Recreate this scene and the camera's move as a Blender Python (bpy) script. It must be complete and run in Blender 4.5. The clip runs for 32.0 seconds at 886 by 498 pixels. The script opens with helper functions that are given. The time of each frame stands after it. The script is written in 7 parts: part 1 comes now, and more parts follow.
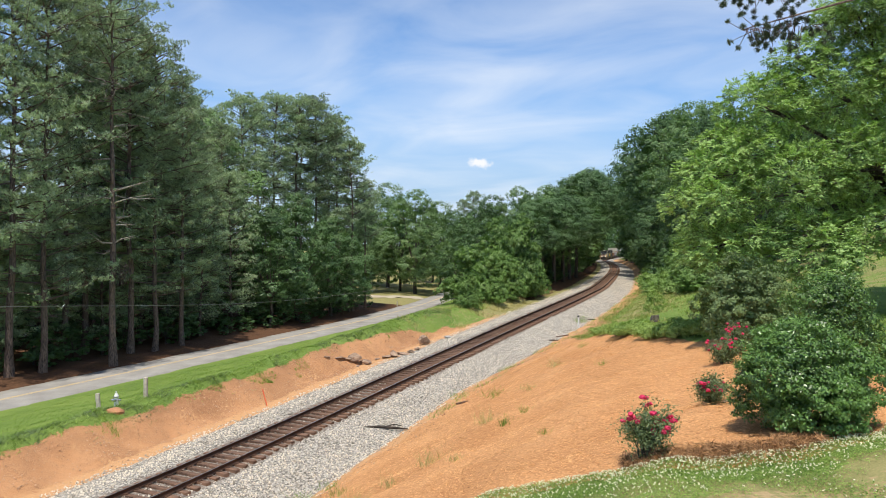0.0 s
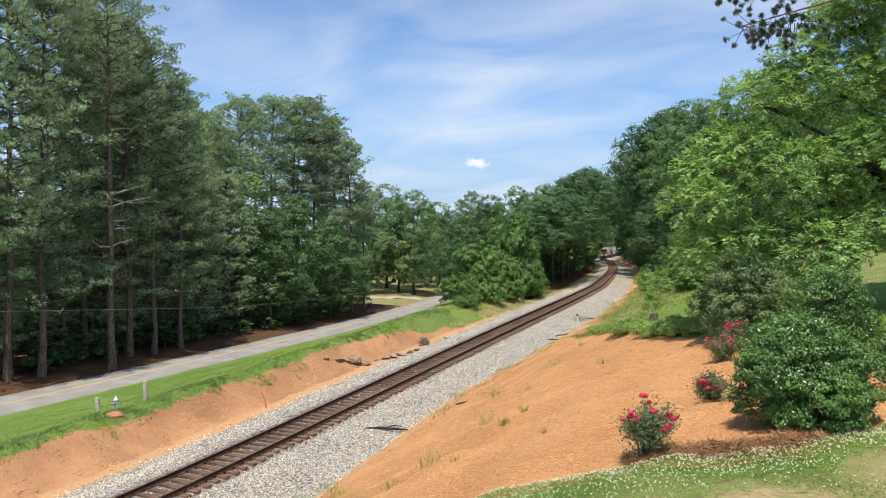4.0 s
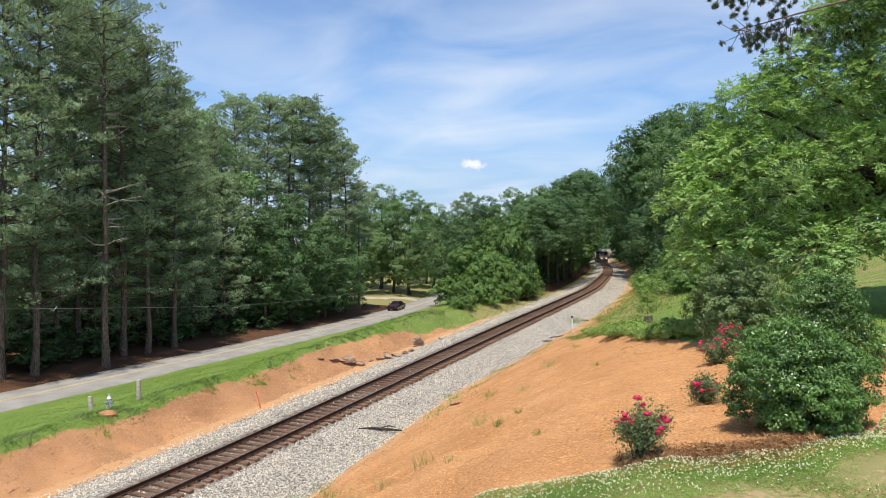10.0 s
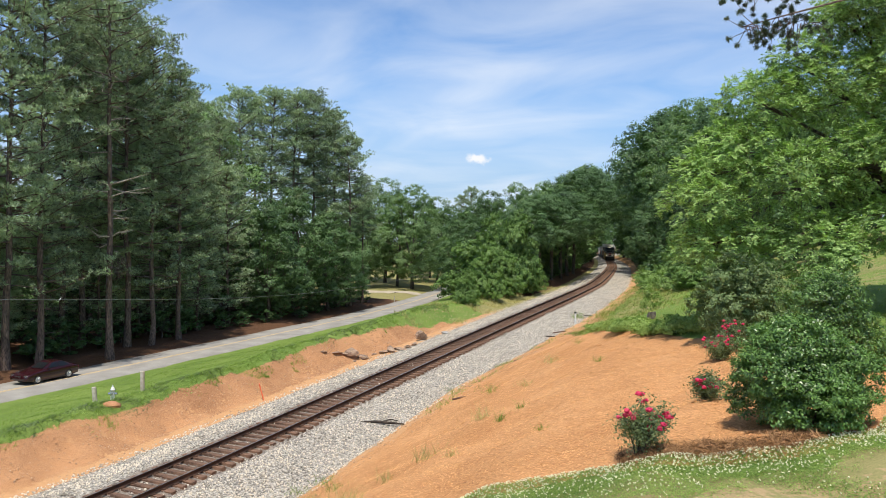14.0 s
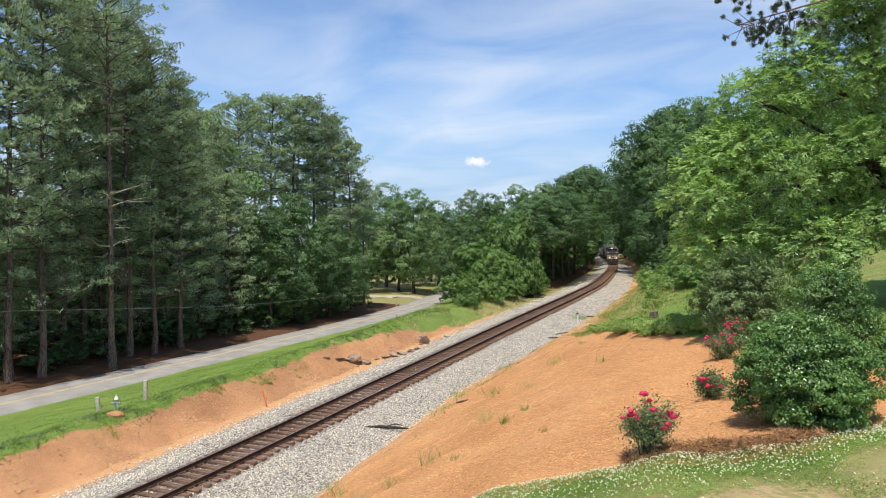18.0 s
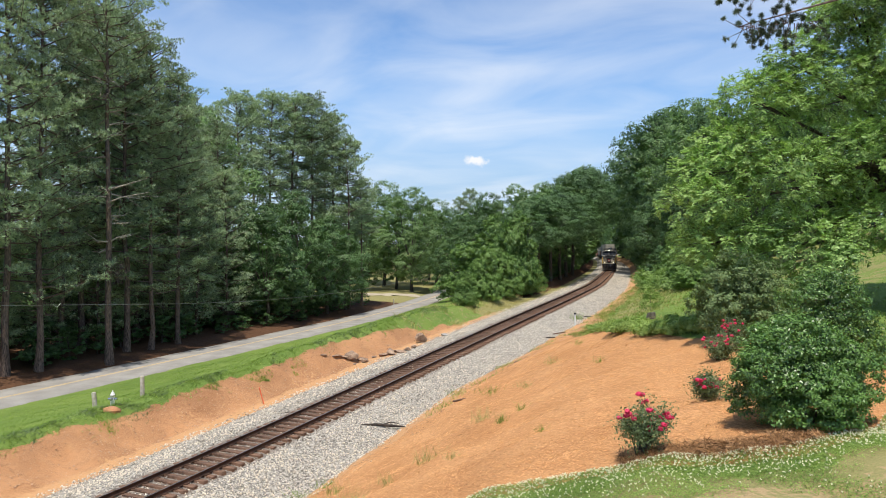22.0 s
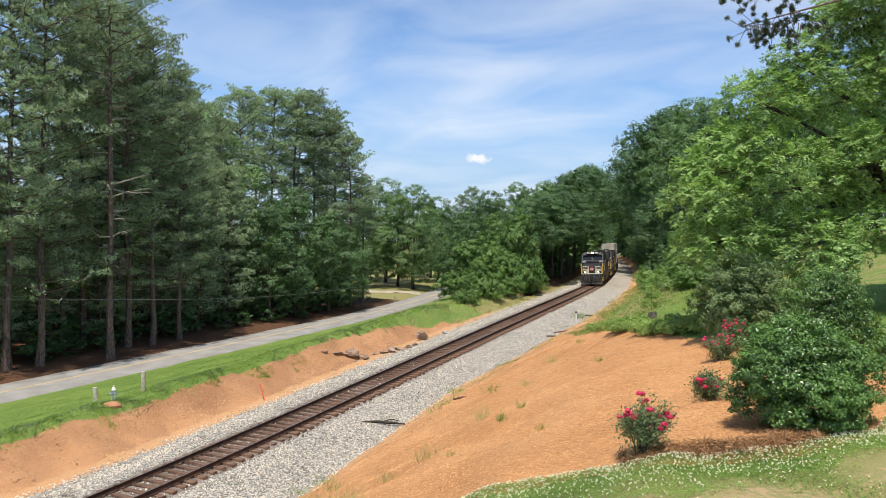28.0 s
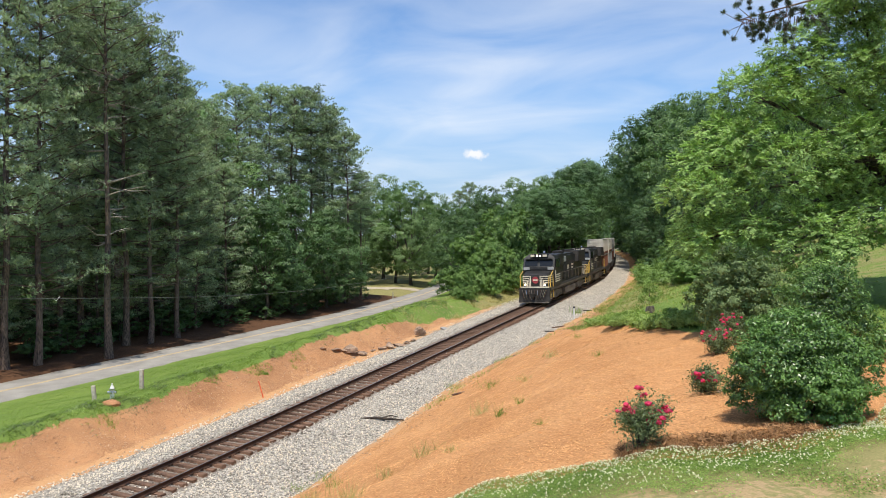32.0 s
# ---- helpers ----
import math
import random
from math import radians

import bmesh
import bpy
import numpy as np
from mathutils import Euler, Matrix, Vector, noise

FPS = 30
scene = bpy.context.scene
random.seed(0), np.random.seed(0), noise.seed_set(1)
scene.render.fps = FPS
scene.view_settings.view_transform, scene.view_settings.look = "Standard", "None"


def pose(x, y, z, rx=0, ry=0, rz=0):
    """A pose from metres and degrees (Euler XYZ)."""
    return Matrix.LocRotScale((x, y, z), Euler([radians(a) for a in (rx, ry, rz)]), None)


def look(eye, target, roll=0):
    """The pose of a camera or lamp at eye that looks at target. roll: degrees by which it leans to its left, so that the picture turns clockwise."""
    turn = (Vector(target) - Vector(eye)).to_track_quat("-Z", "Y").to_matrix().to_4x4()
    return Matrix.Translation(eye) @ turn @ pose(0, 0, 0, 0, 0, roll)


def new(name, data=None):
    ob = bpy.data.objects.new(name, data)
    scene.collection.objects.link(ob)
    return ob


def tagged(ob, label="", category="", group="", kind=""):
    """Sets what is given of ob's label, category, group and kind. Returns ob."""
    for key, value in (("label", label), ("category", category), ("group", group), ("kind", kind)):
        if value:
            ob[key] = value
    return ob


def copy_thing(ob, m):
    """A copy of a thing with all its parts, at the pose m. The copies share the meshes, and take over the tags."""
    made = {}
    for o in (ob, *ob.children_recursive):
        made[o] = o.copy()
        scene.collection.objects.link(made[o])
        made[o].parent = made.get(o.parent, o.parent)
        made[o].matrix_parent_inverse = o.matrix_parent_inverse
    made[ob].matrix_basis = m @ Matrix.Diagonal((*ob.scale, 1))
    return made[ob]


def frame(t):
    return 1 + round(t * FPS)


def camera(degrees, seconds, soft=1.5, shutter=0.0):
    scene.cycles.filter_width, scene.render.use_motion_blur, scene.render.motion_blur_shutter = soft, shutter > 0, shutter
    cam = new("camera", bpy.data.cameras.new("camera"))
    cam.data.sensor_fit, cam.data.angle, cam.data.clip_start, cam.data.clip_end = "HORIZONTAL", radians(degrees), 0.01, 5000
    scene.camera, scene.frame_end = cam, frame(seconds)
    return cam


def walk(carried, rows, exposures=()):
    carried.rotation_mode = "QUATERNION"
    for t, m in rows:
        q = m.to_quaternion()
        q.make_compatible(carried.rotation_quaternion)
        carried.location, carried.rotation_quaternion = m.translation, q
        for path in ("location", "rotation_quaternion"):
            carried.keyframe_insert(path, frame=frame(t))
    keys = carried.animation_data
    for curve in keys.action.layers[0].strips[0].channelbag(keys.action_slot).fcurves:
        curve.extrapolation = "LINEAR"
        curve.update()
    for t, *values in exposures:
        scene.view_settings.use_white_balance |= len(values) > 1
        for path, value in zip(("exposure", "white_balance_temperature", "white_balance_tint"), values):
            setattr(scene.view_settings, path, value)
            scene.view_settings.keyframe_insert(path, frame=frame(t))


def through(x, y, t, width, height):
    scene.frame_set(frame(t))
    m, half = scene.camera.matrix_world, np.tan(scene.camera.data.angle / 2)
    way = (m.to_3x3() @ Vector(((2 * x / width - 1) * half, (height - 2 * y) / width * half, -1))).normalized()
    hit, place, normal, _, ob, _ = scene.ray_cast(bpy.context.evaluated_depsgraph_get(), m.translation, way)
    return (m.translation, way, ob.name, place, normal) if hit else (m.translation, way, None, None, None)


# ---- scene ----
EXPOSURE = 0.0
EYE = (0.0, 0.0, 9.2)
cam = camera(62.62, 32.0, soft=0.8)
AIM = [
    (0, -0.0180, -0.1200, 0.287), (0.5, -0.0154, -0.1165, 0.162), (1, -0.0228, -0.1249, -0.098), (1.5, -0.0278, -0.1246, -0.351),
    (2, -0.0326, -0.1198, -0.340), (2.5, -0.0246, -0.1159, -0.412), (3, -0.0042, -0.1096, -0.465), (3.5, 0.0043, -0.1154, -0.402),
    (5.5, -0.0123, -0.1015, 0.041), (6, -0.0000, -0.0853, -0.000), (6.5, 0.0120, -0.0806, -0.058), (7, 0.0228, -0.0748, -0.031),
    (7.5, 0.0321, -0.0635, 0.038), (8, 0.0352, -0.0654, 0.125), (8.5, 0.0344, -0.0799, 0.251), (9, 0.0420, -0.0919, 0.149),
    (9.5, 0.0554, -0.0881, 0.034), (10, 0.0681, -0.1034, 0.152), (10.5, 0.0709, -0.1203, 0.252), (11, 0.0702, -0.1294, 0.382),
    (11.5, 0.0686, -0.1388, 0.557), (12, 0.0619, -0.1524, 0.796), (12.5, 0.0759, -0.1716, 0.965), (13, 0.0831, -0.1841, 1.019),
    (13.5, 0.0558, -0.1906, 0.832), (14, 0.0170, -0.1804, 0.638), (14.5, -0.0107, -0.1764, 0.448), (16.5, 0.0322, -0.1778, 0.040),
    (17, 0.0342, -0.1661, -0.104), (17.5, 0.0189, -0.1502, -0.261), (18, 0.0054, -0.1331, -0.436), (18.5, 0.0068, -0.1219, -0.590),
    (19, 0.0340, -0.1118, -0.711), (19.5, 0.0637, -0.1212, -0.559), (20, 0.0647, -0.1317, -0.375), (20.5, 0.0570, -0.1440, -0.240),
    (21, 0.0488, -0.1470, -0.012), (21.5, 0.0404, -0.1483, 0.153), (22, 0.0302, -0.1510, 0.141), (22.5, 0.0193, -0.1552, 0.102),
    (23, 0.0082, -0.1579, 0.116), (23.5, 0.0023, -0.1634, 0.211), (24, 0.0099, -0.1809, 0.224), (24.5, 0.0115, -0.2091, 0.216),
    (25, 0.0086, -0.2107, 0.295), (25.5, 0.0036, -0.2012, 0.524), (27.5, 0.0113, -0.1837, 0.557), (28, 0.0091, -0.1823, 0.565),
    (28.5, 0.0075, -0.1933, 0.522), (29, 0.0041, -0.2037, 0.393), (29.5, 0.0072, -0.2118, 0.267), (30, 0.0212, -0.2060, 0.204),
    (30.5, 0.0373, -0.2007, 0.134), (31, 0.0437, -0.2071, 0.110), (31.5, 0.0405, -0.2239, 0.200), (32, 0.0420, -0.2370, 0.174),
]
walk(cam, [(t, look(EYE, (dx, 10.0, EYE[2] + dz), roll)) for t, dx, dz, roll in AIM],
     exposures=[(0, EXPOSURE), (32, EXPOSURE)])

# ---------------------------------------------------------------- sky and sun
SUN_AT = Vector((-0.06, -0.36, 0.93)).normalized()
world = bpy.data.worlds.new("sky")
scene.world = world
world.use_nodes = True
wn, wl = world.node_tree.nodes, world.node_tree.links
wn.clear()
w_out, w_bg = wn.new("ShaderNodeOutputWorld"), wn.new("ShaderNodeBackground")
w_sky = wn.new("ShaderNodeTexSky")
w_sky.sky_type, w_sky.sun_disc = "NISHITA", False
w_sky.sun_elevation = math.asin(SUN_AT.z)
w_sky.sun_rotation = math.atan2(SUN_AT.x, SUN_AT.y)
w_sky.air_density, w_sky.dust_density, w_sky.ozone_density = 0.75, 0.0, 2.6
w_bg.inputs["Strength"].default_value = 0.175
# thin streaks of high cloud, drawn on a flat layer overhead
w_tc, w_sep = wn.new("ShaderNodeTexCoord"), wn.new("ShaderNodeSeparateXYZ")
w_dx, w_dy, w_zz = wn.new("ShaderNodeMath"), wn.new("ShaderNodeMath"), wn.new("ShaderNodeMath")
w_zz.operation, w_zz.inputs[1].default_value = "ADD", 0.12
w_dx.operation = w_dy.operation = "DIVIDE"
w_vec, w_map = wn.new("ShaderNodeCombineXYZ"), wn.new("ShaderNodeMapping")
w_map.vector_type = "TEXTURE"
w_map.inputs["Rotation"].default_value = (0, 0, radians(-34))
w_map.inputs["Location"].default_value = (2.1, 0.2, 0)
w_map.inputs["Scale"].default_value = (0.85, 0.6, 1)
w_noise, w_fine, w_mixn = wn.new("ShaderNodeTexNoise"), wn.new("ShaderNodeTexNoise"), wn.new("ShaderNodeMath")
w_noise.inputs["Scale"].default_value, w_noise.inputs["Detail"].default_value, w_noise.inputs["Distortion"].default_value = 1.1, 7, 0.6
w_fine.inputs["Scale"].default_value, w_fine.inputs["Detail"].default_value = 0.5, 3
w_mixn.operation = "MULTIPLY"
w_ramp, w_mix = wn.new("ShaderNodeMapRange"), wn.new("ShaderNodeMix")
w_ramp.inputs["From Min"].default_value, w_ramp.inputs["From Max"].default_value, w_ramp.inputs["To Max"].default_value = 0.17, 0.47, 0.7
w_mix.data_type = "RGBA"
w_mix.inputs["B"].default_value = (5.2, 5.5, 5.9, 1)
wl.new(w_tc.outputs["Generated"], w_sep.inputs[0])
wl.new(w_sep.outputs["Z"], w_zz.inputs[0])
for node, axis in ((w_dx, "X"), (w_dy, "Y")):
    wl.new(w_sep.outputs[axis], node.inputs[0])
    wl.new(w_zz.outputs[0], node.inputs[1])
    wl.new(node.outputs[0], w_vec.inputs[axis])
wl.new(w_vec.outputs[0], w_map.inputs["Vector"])
wl.new(w_map.outputs[0], w_noise.inputs["Vector"])
wl.new(w_vec.outputs[0], w_fine.inputs["Vector"])
wl.new(w_noise.outputs["Fac"], w_mixn.inputs[0])
wl.new(w_fine.outputs["Fac"], w_mixn.inputs[1])
wl.new(w_mixn.outputs[0], w_ramp.inputs["Value"])
wl.new(w_ramp.outputs[0], w_mix.inputs["Factor"])
w_hue = wn.new("ShaderNodeHueSaturation")
w_hue.inputs["Saturation"].default_value, w_hue.inputs["Value"].default_value = 1.12, 1.08
wl.new(w_sky.outputs[0], w_hue.inputs["Color"])
w_low, w_haze = wn.new("ShaderNodeMapRange"), wn.new("ShaderNodeMix")
w_low.interpolation_type = "SMOOTHSTEP"
w_low.inputs["From Min"].default_value, w_low.inputs["From Max"].default_value, w_low.inputs["To Min"].default_value, w_low.inputs["To Max"].default_value = 0.02, 0.3, 0.85, 0.0
w_haze.data_type = "RGBA"
w_haze.inputs["B"].default_value = (2.25, 3.1, 4.3, 1)
wl.new(w_sep.outputs["Z"], w_low.inputs["Value"])
wl.new(w_low.outputs[0], w_haze.inputs["Factor"])
wl.new(w_hue.outputs[0], w_haze.inputs["A"])
wl.new(w_haze.outputs["Result"], w_mix.inputs["A"])
# one small fair-weather cloud low over the trees
w_cs, w_ce = wn.new("ShaderNodeVectorMath"), wn.new("ShaderNodeVectorMath")
w_cs.operation, w_ce.operation = "SUBTRACT", "MULTIPLY"
w_cs.inputs[1].default_value = (0.0472, 0.993, 0.1052)
w_ce.inputs[1].default_value = (52, 0, 125)
w_cn, w_cw, w_ca, w_cl, w_cr, w_cm = (wn.new(k) for k in ("ShaderNodeTexNoise", "ShaderNodeVectorMath", "ShaderNodeVectorMath", "ShaderNodeVectorMath", "ShaderNodeMapRange", "ShaderNodeMix"))
w_cn.inputs["Scale"].default_value, w_cn.inputs["Detail"].default_value = 95, 6
w_cw.operation, w_cw.inputs[1].default_value, w_ca.operation, w_cl.operation = "MULTIPLY_ADD", (1.7, 0, 1.7), "ADD", "LENGTH"
w_cw.inputs[2].default_value = (-0.85, 0, -0.85)
w_cr.interpolation_type = "SMOOTHSTEP"
w_cr.inputs["From Min"].default_value, w_cr.inputs["From Max"].default_value, w_cr.inputs["To Min"].default_value, w_cr.inputs["To Max"].default_value = 0.35, 1.1, 1.0, 0.0
w_cm.data_type = "RGBA"
w_cm.inputs["B"].default_value = (5.5, 5.6, 5.8, 1)
wl.new(w_tc.outputs["Generated"], w_cs.inputs[0])
wl.new(w_cs.outputs[0], w_ce.inputs[0])
wl.new(w_tc.outputs["Generated"], w_cn.inputs["Vector"])
wl.new(w_cn.outputs["Color"], w_cw.inputs[0])
wl.new(w_ce.outputs[0], w_ca.inputs[0])
wl.new(w_cw.outputs[0], w_ca.inputs[1])
wl.new(w_ca.outputs[0], w_cl.inputs[0])
wl.new(w_cl.outputs["Value"], w_cr.inputs["Value"])
wl.new(w_cr.outputs[0], w_cm.inputs["Factor"])
wl.new(w_mix.outputs["Result"], w_cm.inputs["A"])
wl.new(w_cm.outputs["Result"], w_bg.inputs["Color"])
wl.new(w_bg.outputs[0], w_out.inputs[0])

sun = new("sun", bpy.data.lights.new("sun", "SUN"))
sun.data.energy, sun.data.angle, sun.data.color = 4.8, radians(0.53), (1.0, 0.94, 0.83)
sun.matrix_world = look(SUN_AT * 200, (0, 0, 0))

# ---------------------------------------------------------------- the lie of the land
TRACK_Y = [-80, -10, 26.06, 39.7, 55.8, 68.4, 77.9, 105.8, 133.7, 152.3, 170.9, 189.5, 208, 236, 254.6, 282.5, 310.4, 366, 500, 1500]
TRACK_X = [-60.3, -27.6, -10.8, -4.4, 3.2, 9.0, 12.9, 22.3, 30.0, 35.0, 39.8, 44.4, 48.6, 54.6, 58.6, 64.2, 69.3, 80.0, 121, 430]
TRACK_Z = [-1.2, -0.8, 0.07, 0.9, 1.84, 2.45, 2.65, 2.5, 2.3, 2.15, 2.05, 2.0, 1.9, 1.6, 1.4, 1.1, 0.8, -0.2, -1.0, -1.0]
ROAD = [(-62, -20), (-46, 15), (-36.5, 36), (-29.7, 53), (-23.6, 68.5), (-18.2, 82.5), (-11.6, 100), (-4.0, 126), (1.5, 152), (5.5, 185), (9, 230), (14, 330), (30, 700)]
ROAD_Z = -2.1


def _smooth(xs, ys, grid, width):
    g = np.interp(grid, xs, ys)
    n = int(width / (grid[1] - grid[0]))
    k = np.hanning(2 * n + 1)
    return np.convolve(np.pad(g, n, mode="reflect", reflect_type="odd"), k / k.sum(), mode="valid")


GRID = np.arange(-80, 1500, 0.5)
CX = _smooth(TRACK_Y, TRACK_X, GRID, 14)
CZ = _smooth(TRACK_Y, TRACK_Z, GRID, 14)
CS = np.gradient(CX, GRID)
ARC = np.concatenate([[0], np.cumsum(np.hypot(np.diff(CX), np.diff(GRID)))])
_ry = np.arange(-20, 700, 0.5)
_rx = _smooth([p[1] for p in ROAD], [p[0] for p in ROAD], _ry, 12)


def track_x(y): return np.interp(y, GRID, CX)
def track_z(y): return np.interp(y, GRID, CZ)
def track_slope(y): return np.interp(y, GRID, CS)
def road_x(y): return np.interp(y, _ry, _rx)


def along(y, u):
    """World x, y of the place u metres to the side of the track's point y."""
    s = track_slope(y)
    n = np.sqrt(1 + s * s)
    return track_x(y) + u / n, y - u * s / n


def track_uv(x, y):
    """The track's point nearest to (x, y) and the distance to its side."""
    yc = np.asarray(y, float)
    for _ in range(12):
        s = track_slope(yc)
        n = np.sqrt(1 + s * s)
        u = (x - track_x(yc)) / n - (y - yc) * s / n
        yc = yc + ((x - track_x(yc)) * s + (y - yc)) / (n * n) * 0.8
    return yc, u


def hash2(i, j, seed):
    h = np.sin(i * 127.1 + j * 311.7 + seed * 74.7) * 43758.5453
    return h - np.floor(h)


def vnoise(x, y, seed=0):
    i, j = np.floor(x), np.floor(y)
    a, b = x - i, y - j
    a, b = a * a * (3 - 2 * a), b * b * (3 - 2 * b)
    return ((hash2(i, j, seed) * (1 - a) + hash2(i + 1, j, seed) * a) * (1 - b)
            + (hash2(i, j + 1, seed) * (1 - a) + hash2(i + 1, j + 1, seed) * a) * b)


def step(a, b, x):
    t = np.clip((x - a) / (b - a), 0, 1)
    return t * t * (3 - 2 * t)


LEFT_U = [-400, -120, -60, -34, -24, -15, -10, -8.2, -7.3, -6.3, -5.4, -4.6, -3.4, -1.9, -1.45, -1.3, 0]
LEFT_H = [-1, -2, -3, -2.6, -2.0, -0.5, 0.75, 0.95, 0.85, 0.3, -0.3, -0.5, -0.5, -0.15, -0.15, -0.25, -0.25]
RIGHT_U = [0, 1.0, 1.5, 5.0, 5.6, 7, 9, 12, 16, 19, 22, 27, 40, 70, 120, 400]
RIGHT_H = [-0.25, -0.25, -0.31, -0.6, -0.3, 0.35, 1.3, 2.8, 4.55, 5.4, 5.8, 6.2, 7.9, 11.5, 16, 22]


def shoulder(yc):
    """How much wider the gravel is on the right where the track nears the curve."""
    return np.interp(yc, [0, 30, 36, 43, 65, 78, 95, 200], [0, 0, -0.5, -1.0, 0.2, 0.0, -0.4, -0.4])


def road_side(x, y):
    return (x - road_x(y)) * 0.93


def ground_uv(yc, u, x, y):
    zr = track_z(yc)
    low = step(58, 72, yc)
    hl = np.interp(u, LEFT_U, LEFT_H)
    bank = np.interp(u, [-14, -9, -7.3, -5.4, -4.6], [0, 0.75, 0.75, 0.2, 0])
    hl = hl - bank * low
    hr = np.interp(u - shoulder(yc) * step(2, 5, u), RIGHT_U, RIGHT_H)
    # past the bed the slope flattens into a level lawn beside the track
    hr = np.where(u > 5, hr * (1 - 0.45 * step(40, 62, yc) * (1 - step(17, 32, u))), hr)
    z = zr + np.where(u < 0, hl, hr)
    side = road_side(x, y)
    d = np.abs(side)
    # the lawn falls from the crest of the bank to the road
    run = np.clip(-u - 7.9, 0, None)
    w = run / (run + np.clip(side - 3.1, 0.01, None))
    w = np.where(side < 3.1, 1.0, w) ** 0.72
    crest = zr + 0.9 - 0.75 * low
    z = np.where(u < -7.9, crest * (1 - w) + (ROAD_Z - 0.04) * w, z)
    beyond = ROAD_Z - 0.04 + 0.3 * step(3.1, 5.5, d) + 0.015 * np.clip(d - 6, 0, 80)
    z = np.where((u < -7.9) & (side < 0), beyond, z)
    rough = np.where(np.abs(u) < 5, 0.03, 0.12) * np.where(d < 3.2, 0.0, 1.0)
    z = z + (vnoise(x * 0.7, y * 0.7, 3) - 0.5) * rough * 2 + (vnoise(x * 2.3, y * 2.3, 5) - 0.5) * rough * 0.7
    steep = np.where((u < -4.8) & (u > -7.6), 1.0, 0.0) * (1 - low)
    z = z + steep * ((vnoise(x * 0.55, y * 0.55, 8) - 0.5) * 0.35 + (vnoise(x * 1.9, y * 1.9, 9) - 0.5) * 0.25)
    return z


def gz(x, y):
    """Height of the ground at (x, y)."""
    yc, u = track_uv(x, y)
    return float(ground_uv(yc, u, x, y))


# ---------------------------------------------------------------- materials
def material(name):
    m = bpy.data.materials.new(name)
    m.use_nodes = True
    return m, m.node_tree.nodes, m.node_tree.links, m.node_tree.nodes["Principled BSDF"]


def noise_fac(n, l, scale, detail=4, kind="Object", vector=None):
    tex = n.new("ShaderNodeTexNoise")
    tex.inputs["Scale"].default_value, tex.inputs["Detail"].default_value = scale, detail
    if vector is None:
        vector = n.new("ShaderNodeTexCoord").outputs[kind]
    l.new(vector, tex.inputs["Vector"])
    return tex.outputs["Fac"]


def ramp(n, l, fac, stops):
    r = n.new("ShaderNodeValToRGB")
    while len(r.color_ramp.elements) < len(stops):
        r.color_ramp.elements.new(0.5)
    for e, (p, c) in zip(r.color_ramp.elements, stops):
        e.position, e.color = p, (*c, 1)
    l.new(fac, r.inputs["Fac"])
    return r.outputs["Color"]


def mix(n, l, fac, a, b, blend="MIX"):
    m = n.new("ShaderNodeMix")
    m.data_type, m.blend_type = "RGBA", blend
    for sock, v in ((m.inputs["Factor"], fac), (m.inputs["A"], a), (m.inputs["B"], b)):
        if hasattr(v, "links"):
            l.new(v, sock)
        else:
            sock.default_value = v if isinstance(v, (int, float)) else (*v, 1)
    return m.outputs["Result"]


def bump(n, l, bsdf, height, strength=0.3, distance=0.02):
    b = n.new("ShaderNodeBump")
    b.inputs["Strength"].default_value, b.inputs["Distance"].default_value = strength, distance
    l.new(height, b.inputs["Height"])
    l.new(b.outputs[0], bsdf.inputs["Normal"])


def surface(name, dark, light, scale=6.0, rough=0.8, metal=0.0, relief=0.3, depth=0.02, fine=40.0, spread=0.5, specular=0.5):
    """Two scales of mottling between two colours, with grain in the relief and in the gloss."""
    m, n, l, b = material(name)
    big, small = noise_fac(n, l, scale, 5), noise_fac(n, l, fine, 3)
    both = n.new("ShaderNodeMath")
    both.operation = "MULTIPLY_ADD"
    both.inputs[1].default_value = spread
    l.new(small, both.inputs[0])
    l.new(big, both.inputs[2])
    l.new(ramp(n, l, both.outputs[0], [(0.3 + spread * 0.35, dark), (0.72 + spread * 0.5, light)]), b.inputs["Base Color"])
    r = n.new("ShaderNodeMapRange")
    r.inputs["To Min"].default_value, r.inputs["To Max"].default_value = max(0.03, rough - 0.12), min(1, rough + 0.12)
    l.new(big, r.inputs["Value"])
    l.new(r.outputs[0], b.inputs["Roughness"])
    b.inputs["Metallic"].default_value = metal
    b.inputs["Specular IOR Level"].default_value = specular
    if relief:
        bump(n, l, b, small, relief, depth)
    return m


